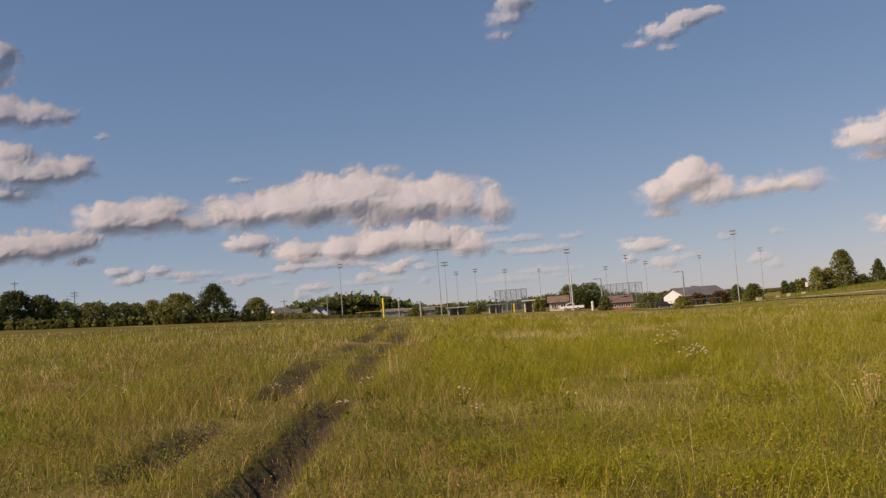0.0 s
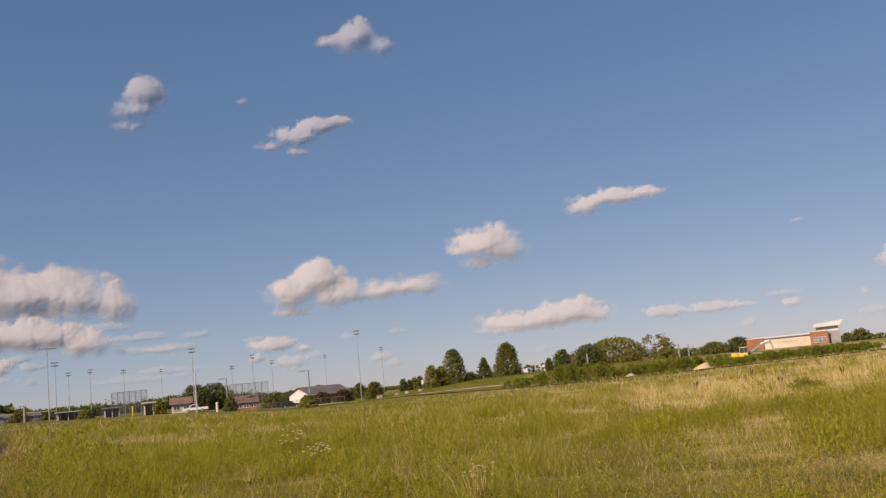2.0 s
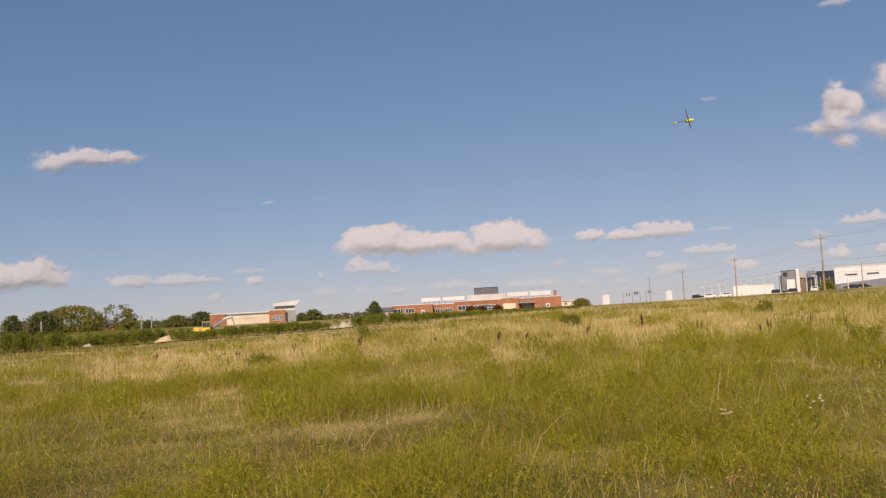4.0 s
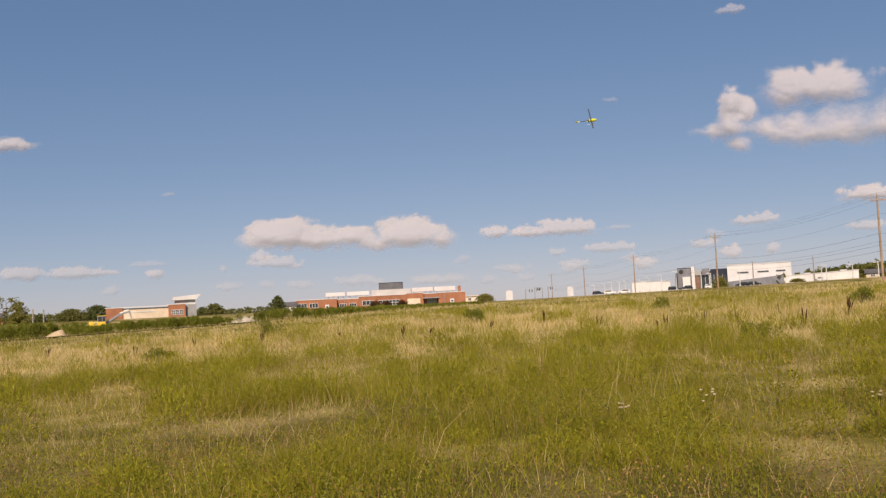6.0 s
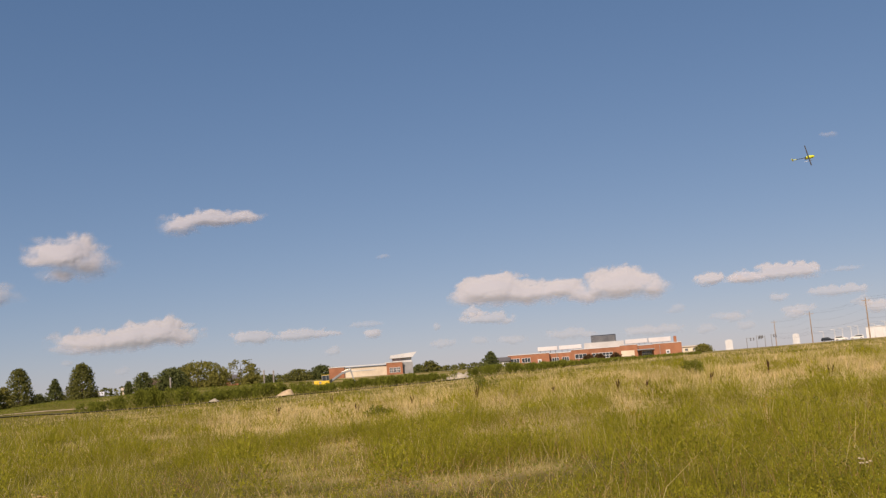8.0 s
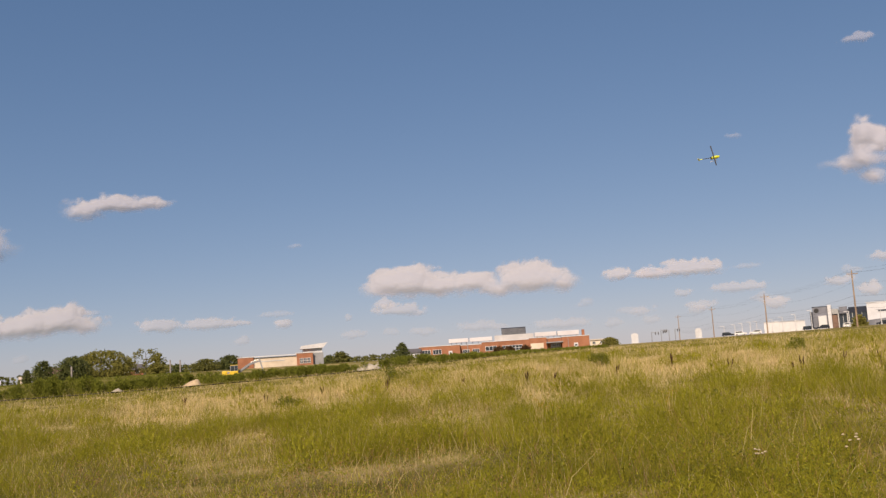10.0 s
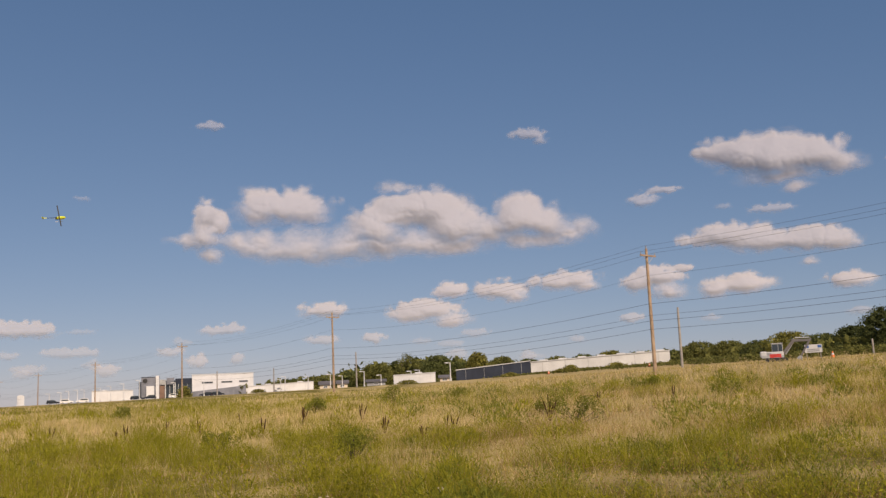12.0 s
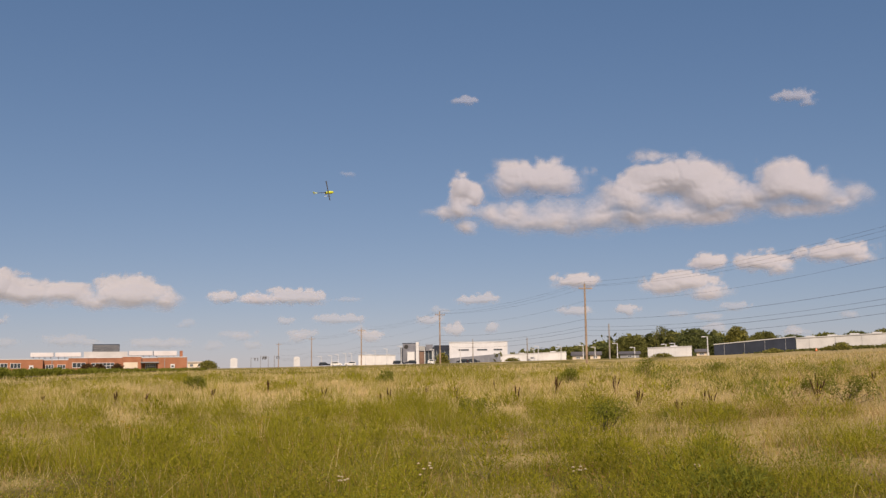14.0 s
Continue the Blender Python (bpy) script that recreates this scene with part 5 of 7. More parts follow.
for k, (az, d, w, h) in enumerate(((28.2, 21.5, 1.3, 0.7), (30.6, 59, 2.2, 1.2), (10.4, 23.5, 0.5, 0.3), (41.3, 30, 2.0, 0.8), (-8.3, 62, 2.6, 1.1), (39.8, 37, 1.6, 0.7), (20.5, 27, 1.5, 0.6),
                                   (26.0, 55, 1.8, 0.8), (15.2, 60, 2.0, 0.8), (-14.6, 40, 1.5, 0.5), (50.0, 44, 2.2, 0.8), (4.1, 55, 1.8, 0.8), (45.5, 58, 2.4, 0.9), (34.5, 62, 2.0, 0.8))):
    weed_bush(az, d, w, h, 700 + k)

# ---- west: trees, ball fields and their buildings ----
# shade on the row's left end is put into the deeper leaf colour
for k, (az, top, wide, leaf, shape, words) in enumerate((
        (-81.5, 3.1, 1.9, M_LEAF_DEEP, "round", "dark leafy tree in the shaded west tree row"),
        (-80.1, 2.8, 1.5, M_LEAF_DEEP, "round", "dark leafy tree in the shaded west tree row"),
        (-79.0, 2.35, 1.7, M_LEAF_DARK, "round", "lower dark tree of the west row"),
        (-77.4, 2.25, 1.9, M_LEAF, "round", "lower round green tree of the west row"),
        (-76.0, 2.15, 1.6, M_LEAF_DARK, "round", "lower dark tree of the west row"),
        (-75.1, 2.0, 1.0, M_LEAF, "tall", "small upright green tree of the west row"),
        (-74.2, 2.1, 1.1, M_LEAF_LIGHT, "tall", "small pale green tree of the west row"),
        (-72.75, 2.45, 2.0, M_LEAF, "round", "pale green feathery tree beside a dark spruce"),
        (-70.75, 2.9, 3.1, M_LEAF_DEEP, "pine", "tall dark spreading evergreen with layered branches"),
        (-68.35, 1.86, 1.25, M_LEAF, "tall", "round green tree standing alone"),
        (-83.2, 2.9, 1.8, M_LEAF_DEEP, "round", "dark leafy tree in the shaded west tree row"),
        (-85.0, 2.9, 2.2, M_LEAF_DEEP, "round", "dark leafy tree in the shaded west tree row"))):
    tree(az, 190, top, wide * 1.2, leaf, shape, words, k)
for k, (az, top) in enumerate(((-81.4, 3.55), (-78.35, 2.85), (-78.75, 2.5), (-66.7, 1.55), (-64.17, 1.63))):
    p = ground_at(az, 330)
    utility_pole(p.x, p.y, EYE_HEIGHT + 330 * math.tan(radians(top)), M_GREYPOLE, 2 if k in (1, 2) else 1,
                 label="far grey wooden utility pole behind the trees", facing=-az)

thicket("brush", "low bramble and brush under the west trees", M_LEAF,
        [(-87, 186, 2.2), (-78, 188, 2.0), (-72, 190, 1.7), (-68, 215, 1.6), (-66, 235, 1.7), (-65, 240, 1.3), (-62, 262, 0.8)], 31, 0.2, 120, 5, "brush")
thicket("far_woods", "long dull green wood on the horizon", M_LEAF_DARK,
        [(-67.5, 540, 4), (-66.5, 540, 8), (-65.5, 540, 12), (-63, 540, 13), (-60, 540, 10), (-59, 560, 6), (-55, 560, 8),
         (-52, 560, 7), (-47, 580, 8), (-44, 600, 6), (-41, 570, 4.5), (-39.6, 560, 2), (-36.5, 520, 1.5)], 32, 0.6, 130, 12, "woods")
thicket("distant_hedge", "thin far green hedge line on the slope", M_LEAF,
        [(-30, 520, 4), (-18, 560, 5), (-8, 600, 3.5), (-6, 600, 3)], 38, 0.6, 40, 14, "woods")
for az, d, wide, top, ridge, wall, turn, words in (
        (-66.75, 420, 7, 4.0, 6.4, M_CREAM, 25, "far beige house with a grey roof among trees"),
        (-66.15, 425, 6, 3.6, 5.6, M_BROWN, 0, "far brown house with a grey roof among trees"),
        (-64.5, 420, 8, 3.4, 6.0, M_WHITE, 75, "far white gabled house before the wood"),
        (-64.1, 422, 8, 3.2, 5.8, M_WHITE, 80, "far small white gabled house before the wood")):
    house(az, d, wide, top, ridge, wall, M_ROOF_GREY, words, turn, deep=5.0 if turn > 50 else 8.0, windows=2)

for az, d, top, lamps in ((-63.3, 255, 3.47, 3), (-57.37, 220, 3.92, 6), (-56.99, 270, 3.1, 5), (-56.32, 330, 2.47, 4), (-55.19, 315, 2.55, 4),
                          (-53.4, 325, 2.37, 4), (-51.36, 360, 2.25, 3), (-49.6, 235, 3.3, 4), (-47.4, 330, 2.06, 4), (-46.2, 270, 2.63, 3),
                          (-45.1, 320, 2.19, 4), (-41.97, 350, 2.24, 3), (-39.98, 245, 3.52, 4), (-38.6, 335, 2.38, 4)):
    sports_light(az, d, top, lamps)
for az, d, top in ((-47.75, 210, 1.36), (-43.0, 175, 1.4)):
    street_light(az, d, top, M_GREY, 1.2, 1, "dark grey parking lamp with a flat head")


def short_post(name, az, d, top, r, material, label):
    ob = thing(name, az, d, label, "post")
    h = rise(az, d, top)
    part("shaft", rod((0, 0, -0.3), (0, 0, h), r, r, 10), material, ob)
    part("cap", rod((0, 0, h), (0, 0, h + 0.12), r * 1.15, r * 0.6, 10), material, ob)
    return ob


short_post("foul_pole", -60.83, 200, 1.15, 0.22, M_YELLOW, "thick yellow foul pole of the ball field")
short_post("foul_pole", -53.0, 250, 0.22, 0.24, M_YELLOW, "short yellow padded pole of the ball field")
short_post("concrete_post", -49.5, 215, 1.75, 0.15, M_LIGHTGREY, "thick pale post beside the ball field")
short_post("wooden_post", -58.6, 210, 0.75, 0.28, M_GREYPOLE, "short thick grey wooden post")
short_post("wooden_post", -48.35, 205, 0.0, 0.3, M_CREAM, "short pale bollard post by the lot")
short_post("wooden_post", -59.9, 240, 0.95, 0.2, M_GREYPOLE, "short grey wooden post")


def backstop(az0, az1, d, top, label):
    """A tall chain-link backstop: posts, rails and wire mesh."""
    mid = (az0 + az1) / 2
    ob = thing("backstop_fence", mid, d, label, "fence", "fences of the ball fields")
    w, h = d * math.tan(radians(az1 - az0)) / 2, rise(mid, d, top)
    for k in range(7):
        x = -w + 2 * w * k / 6
        part("post", rod((x, 0, -0.3), (x, 0, h), 0.09, 0.09, 7), M_NET, ob)
    for z in (h * 0.5, h):
        part("rail", rod((-w, 0, z), (w, 0, z), 0.06, 0.06, 6), M_NET, ob)
    bm = bmesh.new()
    n = 44
    for k in range(n):
        x = -w + 2 * w * k / n
        add_box(bm, x - 0.02, x + 0.02, 0.05, 0.07, 0, h)
    for k in range(18):
        add_box(bm, -w, w, 0.05, 0.07, h * k / 18 - 0.02, h * k / 18 + 0.02)
    part("netting", bm, M_NET, ob)
    return ob


backstop(-54.1, -52.2, 265, 1.1, "tall grey chain-link backstop behind home plate")
backstop(-47.6, -45.4, 290, 0.95, "tall grey chain-link backstop beyond the snack bar")


def low_fence(az0, az1, d, h, label):
    mid = (az0 + az1) / 2
    ob = thing("chain_fence", mid, d, label, "fence", "fences of the ball fields")
    w = d * math.tan(radians(az1 - az0)) / 2
    n = max(3, int(2 * w / 3))
    for k in range(n + 1):
        x = -w + 2 * w * k / n
        part("post", rod((x, 0, -0.4), (x, 0, h), 0.05, 0.05, 6), M_NET, ob)
    part("rail", rod((-w, 0, h), (w, 0, h), 0.045, 0.045, 6), M_YELLOW if "yellow" in label else M_NET, ob)
    bm = bmesh.new()
    for k in range(int(2 * w / 0.25)):
        x = -w + k * 0.25
        add_box(bm, x - 0.008, x + 0.008, 0.03, 0.045, 0, h)
    part("netting", bm, M_NET, ob)
    return ob


low_fence(-62.5, -57.0, 235, 1.8, "low chain-link outfield fence with a yellow top guard")
low_fence(-56.8, -51.0, 240, 2.2, "low grey chain-link fence round the ball field")
low_fence(-48.0, -41.0, 255, 1.6, "low grey chain-link fence along the lot")


def shelter(az, d, wide, tall, wall, roof, label, open_front=True, deep=5.0):
    """A low ball-park building or dugout with a mono-pitch roof on posts."""
    ob = thing("shelter", az, d, label, "building", "ball-park buildings")
    w = wide / 2
    part("wall", box(-w, w, deep - 0.3, deep, -0.6, tall * 0.9), wall, ob)
    for s in (-1, 1):
        x0, x1 = sorted((s * w, s * (w - 0.25)))
        part("side_wall", box(x0, x1, 1.2, deep - 0.3, -0.6, tall * 0.85), wall, ob)
    part("roof", prism([(-0.6, tall * 0.98), (-0.6, tall * 1.08), (deep + 0.4, tall), (deep + 0.4, tall * 0.9)], -w - 0.5, w + 0.5), roof, ob)
    for k in range(3):
        x = -w + 0.3 + (wide - 0.6) * k / 2
        part("post", rod((x, 0, -0.4), (x, 0, tall), 0.09, 0.09, 7), M_WHITE, ob)
    return ob


house(-58.7, 360, 11, 2.0, 3.3, M_BROWN, M_ROOF_GREY, "wide low brown building with a dark grey hipped roof", deep=10, category="building", windows=4)
house(-60.3, 380, 9, 2.2, 3.4, M_GREY, M_ROOF_GREY, "grey low building with a dark grey roof", deep=8, category="building", windows=2)
shelter(-56.4, 245, 5.0, 1.9, M_GREY, M_LIGHTGREY, "small grey dugout with a pale flat roof")
shelter(-54.1, 250, 3.8, 2.2, M_LIGHTGREY, M_GREY, "small grey dugout behind the fence")
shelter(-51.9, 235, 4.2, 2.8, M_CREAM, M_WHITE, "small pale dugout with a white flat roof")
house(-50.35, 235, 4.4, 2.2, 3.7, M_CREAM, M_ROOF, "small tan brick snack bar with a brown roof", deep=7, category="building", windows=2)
house(-46.9, 240, 6.8, 1.9, 3.6, M_BRICK, M_REDROOF, "low red-brick building with a red-brown roof", deep=9, category="building", windows=4)

for az, d, top, wide, leaf, shape, words in (
        (-49.55, 293, 1.22, 1.6, M_LEAF_DARK, "wide", "broad green tree behind the snack bar"),
        (-48.45, 300, 1.2, 1.9, M_LEAF_DARK, "wide", "broad dark tree behind the snack bar"),
        (-47.6, 205, 0.35, 0.7, M_LEAF, "bush", "dark green rounded bush by the lot"),
        (-55.5, 240, 0.4, 0.8, M_LEAF_LIGHT, "bush", "yellow-green bush beside the dugout"),
        (-58.9, 235, 0.6, 1.0, M_LEAF, "bush", "green bush with russet leaves by the fence"),
        (-51.5, 230, 0.55, 0.7, M_LEAF_LIGHT, "round", "young yellow-green tree beside the dugout"),
        (-43.15, 175, 0.0, 1.0, M_LEAF_LIGHT, "bush", "green bush beside the parked dark car"),
        (-39.2, 230, 0.38, 1.05, M_LEAF, "bush", "feathery green shrub at the foot of a light pole"),
        (-44.0, 330, 0.35, 1.6, M_LEAF_DARK, "round", "dark tree behind the long grey building"),
        (-42.4, 340, 0.5, 1.0, M_LEAF, "round", "tree behind the long grey building"),
        (-41.0, 262, 0.12, 1.2, M_LEAF_BROWN, "round", "small russet-leaved tree before the grey building"),
        (-42.3, 262, 0.1, 1.0, M_LEAF_BROWN, "round", "small russet-leaved tree before the grey building"),
        (-45.2, 275, 0.2, 1.2, M_LEAF, "round", "green tree beside the grey building"),
        (-37.46, 320, 0.4, 0.45, M_LEAF_DARK, "round", "small round dark tree on the slope"),
        (-37.05, 325, 0.3, 0.35, M_LEAF_DARK, "round", "small round tree on the slope"),
        (-36.78, 325, 0.43, 0.35, M_LEAF_LIGHT, "round", "small pale green tree on the slope"),
        (-36.45, 325, 0.45, 0.4, M_LEAF, "round", "small round green tree on the slope"),
        (-28.69, 310, 0.78, 0.45, M_LEAF_DARK, "round", "small dark tree beside an evergreen"),
        (-20.72, 300, 0.6, 0.6, M_LEAF_DARK, "round", "small dark tree beside wooden posts"),
        (-40.1, 300, 0.4, 0.6, M_LEAF_DARK, "round", "dark tree behind the end of the gabled hall")):
    tree(az, d, top, wide, leaf, shape, words, 40, "tree" if shape != "bush" else "bush")


def gable_hall():
    """The long hall with its white gable end to the west."""
    d = 300
    ob = thing("gable_hall", -41.85, d, "long hall with a white gable end and grey roof", "building", turn=32)
    w, deep, eaves, ridge = 7.1, 12.0, 2.9, 5.2
    # the long wall's shade under the eaves is put into its brown
    part("wall", box(-w, w, 0, deep, -1.5, eaves), M_BROWN, ob)
    part("gable", side_profile([(0, -1.5), (deep, -1.5), (deep, eaves), (deep / 2, ridge - 0.15), (0, eaves)], 0, 0.25), M_WHITE, ob).matrix_basis = \
        Matrix.Translation((-w - 0.004, 0, 0)) @ Matrix.Rotation(radians(90), 4, "Z")
    part("roof", prism([(-0.9, eaves - 0.25), (deep / 2, ridge), (deep + 0.9, eaves - 0.25), (deep / 2, ridge - 0.3)], -w - 0.7, w + 0.7), M_ROOF_GREY, ob)
    part("fascia", box(-w - 0.7, w + 0.7, -0.95, -0.85, eaves - 0.5, eaves - 0.2), M_LIGHTGREY, ob)
    for k in range(7):
        x = -w + 0.3 + k * (2 * w - 0.6) / 6
        part("post", box(x - 0.1, x + 0.1, -0.8, -0.6, -1.0, eaves - 0.25), M_LIGHTGREY, ob)
    part("door", box(-w + 0.1, -w + 1.1, -0.06, -0.01, -0.3, 2.0), M_GREY, ob)
    return ob


gable_hall()
car("pickup_truck", -49.55, 225, 175, M_CARWHITE, "white pickup truck parked on the lot", True)
car("dark_suv", -44.2, 250, 8, M_CARDARK, "dark blue sport utility car parked by the road")


def marker_sign(az, d, low, top):
    """A white plate on a slim post, between two height angles."""
    ob = thing("marker_sign", az, d, "white upright marker sign on a slim grey post", "sign")
    z0, z1 = rise(az, d, low), rise(az, d, top)
    part("post", rod((0, 0.06, -0.3), (0, 0.06, z1 - 0.1), 0.05, 0.05, 8), M_GREYPOLE, ob)
    part("plate", box(-0.3, 0.3, -0.03, 0.0, z0, z1, 0.02), M_WHITE, ob)
    part("top_band", box(-0.3, 0.3, -0.045, -0.034, z1 - 0.28, z1 - 0.05), M_BLACK, ob, "dark band across the plate")
    return ob


marker_sign(-36.3, 262, -0.09, 0.24)


def stone_block(az, d, wide, tall, seed):
    rng = np.random.RandomState(seed)
    bm = box(-wide / 2, wide / 2, -0.5, 0.5, -0.2, tall, 0.08)
    for v in bm.verts:
        v.co += Vector(rng.uniform(-0.05, 0.05, 3))
    me = bpy.data.meshes.new("stone_block")
    bm.to_mesh(me)
    bm.free()
    me.materials.append(M_GRAVEL)
    ob = new("stone_block", me)
    p = ground_at(az, d)
    ob.matrix_basis = pose(p.x, p.y, p.z, 0, 0, -az + rng.uniform(-20, 20))
    tagged(ob, "pale rough stone block lying by the turnout", "stone", "stone blocks by the turnout")


for k, (az, d, wide, tall) in enumerate(((-38.9, 215, 1.0, 0.7), (-37.9, 222, 0.7, 0.55), (-37.3, 226, 0.8, 0.6), (-36.5, 231, 0.9, 0.55))):
    stone_block(az, d, wide, tall, 900 + k)

# ---- north-west and north: slope with trees, road, building site, school ----
for k, (az, d, top, wide, leaf, shape, words) in enumerate((
        (-35.72, 270, 1.05, 0.85, M_LEAF_LIGHT, "tall", "bushy upright pale green tree below the poplar"),
        (-35.15, 272, 0.95, 0.75, M_LEAF_LIGHT, "tall", "bushy upright green tree below the poplar"),
        (-34.35, 290, 1.89, 1.2, M_LEAF, "tall", "tall narrow green poplar on the slope"),
        (-33.4, 290, 0.42, 0.7, M_LEAF_DARK, "bush", "dark round bush between two tall trees"),
        (-32.55, 292, 1.18, 1.15, M_LEAF_DARK, "pine", "dark evergreen beside a tall tree"),
        (-31.15, 290, 1.98, 1.75, M_LEAF, "spire", "tall broad green tree on the slope"),
        (-27.9, 300, 1.24, 1.05, M_LEAF_DARK, "round", "small dark evergreen near a brick house"),
        (-26.35, 285, 1.4, 1.75, M_LEAF_DARK, "round", "dark rounded tree in front of larger trees"),
        (-24.8, 300, 1.7, 3.3, M_LEAF_LIGHT, "wide", "large spreading yellow-green tree"),
        (-22.45, 300, 1.6, 2.3, M_LEAF_LIGHT, "sparse", "open-crowned thin tree with bare limbs"),
        (-21.85, 270, 0.75, 1.0, M_LEAF_LIGHT, "bush", "rounded yellow-green bush beside larger trees"),
        (-19.1, 300, 0.8, 1.6, M_LEAF, "round", "low rounded green tree behind the weeds"),
        (-17.75, 330, 0.95, 1.5, M_LEAF_DARK, "round", "dark tree beside the brick building"),
        (-11.3, 340, 0.72, 1.0, M_LEAF, "round", "green tree behind the brick tower"),
        (-12.0, 345, 0.55, 0.6, M_LEAF_DARK, "round", "small dark tree behind the brick tower"),
        (-7.62, 330, 1.0, 1.35, M_LEAF_DARK, "pine", "lone dark evergreen beside the school"),
        (4.75, 340, 0.5, 1.0, M_LEAF_LIGHT, "bush", "round yellow-green bush beside the school"))):
    tree(az, d, top, wide, leaf, shape, words, 80 + k, "tree" if shape != "bush" else "bush")

for az, d, wide, top, ridge, wall, roof, words in (
        (-27.2, 330, 6, 2.6, 4.6, M_BRICK, M_ROOF, "red-brick house with a brown roof among trees"),
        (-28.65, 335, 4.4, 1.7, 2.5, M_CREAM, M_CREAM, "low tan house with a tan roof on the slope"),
        (-30.2, 340, 1.5, 0.7, 1.9, M_WHITE, M_WHITE, "small white shed on the slope beside a tall tree"),
        (-23.2, 330, 7, 2.0, 3.8, M_BRICK, M_ROOF_GREY, "brick house behind the open tree"),
        (-7.0, 345, 5.5, 2.0, 3.4, M_WHITE, M_ROOF_GREY, "small white shed with a grey gable roof")):
    house(az, d, wide, top, ridge, wall, roof, words, windows=2)

for az, d, top in ((-26.4, 250, 0.75), (-20.55, 290, 0.75), (-21.1, 290, 0.8)):
    short_post("wooden_post", az, d, top, 0.22, M_GREYPOLE, "short grey wooden pole on the slope")


def strip(name, points, wide, material, label, category, lift=0.05):
    """A road or path that follows (compass angle, distance) points on the ground."""
    line = []
    for (a0, d0), (a1, d1) in zip(points, points[1:]):
        p, q = ground_at(a0, d0), ground_at(a1, d1)
        for k in range(24):
            line.append(p.lerp(q, k / 24))
    line.append(ground_at(*points[-1]))
    v, f = [], []
    for k, p in enumerate(line):
        t = (line[min(k + 1, len(line) - 1)] - line[max(k - 1, 0)]).normalized()
        n = Vector((-t.y, t.x, 0))
        for s in (-1, -0.5, 0, 0.5, 1):
            q = p + n * wide * s / 2
            z = float(land(q.x, q.y)) + lift
            v.append((q.x, q.y, z))
        v.append((p.x + n.x * wide * 0.52, p.y + n.y * wide * 0.52, v[-1][2] - 0.3))
    for k in range(len(line) - 1):
        for j in range(5):
            f.append((k * 6 + j, k * 6 + j + 1, (k + 1) * 6 + j + 1, (k + 1) * 6 + j))
    return tagged(new(name, mesh_of(name, v, f, material, True)), label, category, kind="structure")


# dark strip of the drive; it also stands in for the ditch's shadow
strip("road", [(-52, 330), (-44, 250), (-39, 190), (-35, 155), (-31, 140), (-25, 134), (-18, 133), (-10, 135), (-4, 142), (2, 152)], 1.1, M_ASPHALT,
      "narrow dark strip of road and ditch shadow along the meadow", "road", 0.12)
strip("gravel_shoulder", [(-46, 262), (-40, 212), (-36, 180), (-33, 165), (-31, 160)], 2.6, M_SAND, "pale tan dirt turnout beside the road", "gravel", 0.07)
strip("parking_lot", [(-52, 250), (-46, 246), (-41, 240)], 14.0, M_GRAVEL, "pale concrete parking strip by the ball fields", "parking lot", 0.1)

weed_strip("tall_weeds", "dense strip of tall green weeds along the road", M_TALLWEED,
        [(a, 142, max(0.5, rise(a, 142, e))) for a, e in ((-31, -0.25), (-29.3, 0.15), (-26.8, 0.4), (-24.6, 0.2), (-24.0, -0.3), (-23.2, 0.0), (-20.5, 0.12), (-19.2, 0.1),
         (-18.4, -0.12), (-16.6, -0.12), (-15.4, 0.08), (-13, 0.06), (-10.6, 0.0))], 33, 4.0)
weed_strip("tall_weeds", "dense strip of tall green weeds before the school", M_TALLWEED,
        [(a, d, max(0.4, rise(a, d, e))) for a, d, e in ((-9.0, 146, -0.2), (-8.4, 146, 0.12), (-6.5, 147, 0.25), (-4.5, 150, 0.16), (-3.1, 156, 0.1), (0.5, 160, 0.0), (4, 160, -0.1))], 34, 4.0)
heap("dirt_mound", -19.95, 137, 3.4, 0.66 * rise(-20, 137, -0.1), M_SAND, "tan mound of loose dirt beside the weeds", 5, 0.7)
heap("gravel_pile", -24.05, 139, 2.4, 0.45, M_GRAVEL, "small pale pile of gravel in a gap of the weeds", 9)
heap("gravel_pile", -9.8, 144, 5.2, 0.85, M_GRAVEL, "pale pile of broken stone and gravel", 6)
heap("gravel_pile", -9.15, 147, 3.0, 0.85, M_GRAVEL, "smaller pale pile of gravel", 8)

excavator(-17.6, 158, 0, 0.74, M_YELLOW, M_GREY, "yellow tracked excavator with a grey boom", knee=(3.6, 2.9), elbow=(5.9, 3.5), wrist=(6.5, 1.3))


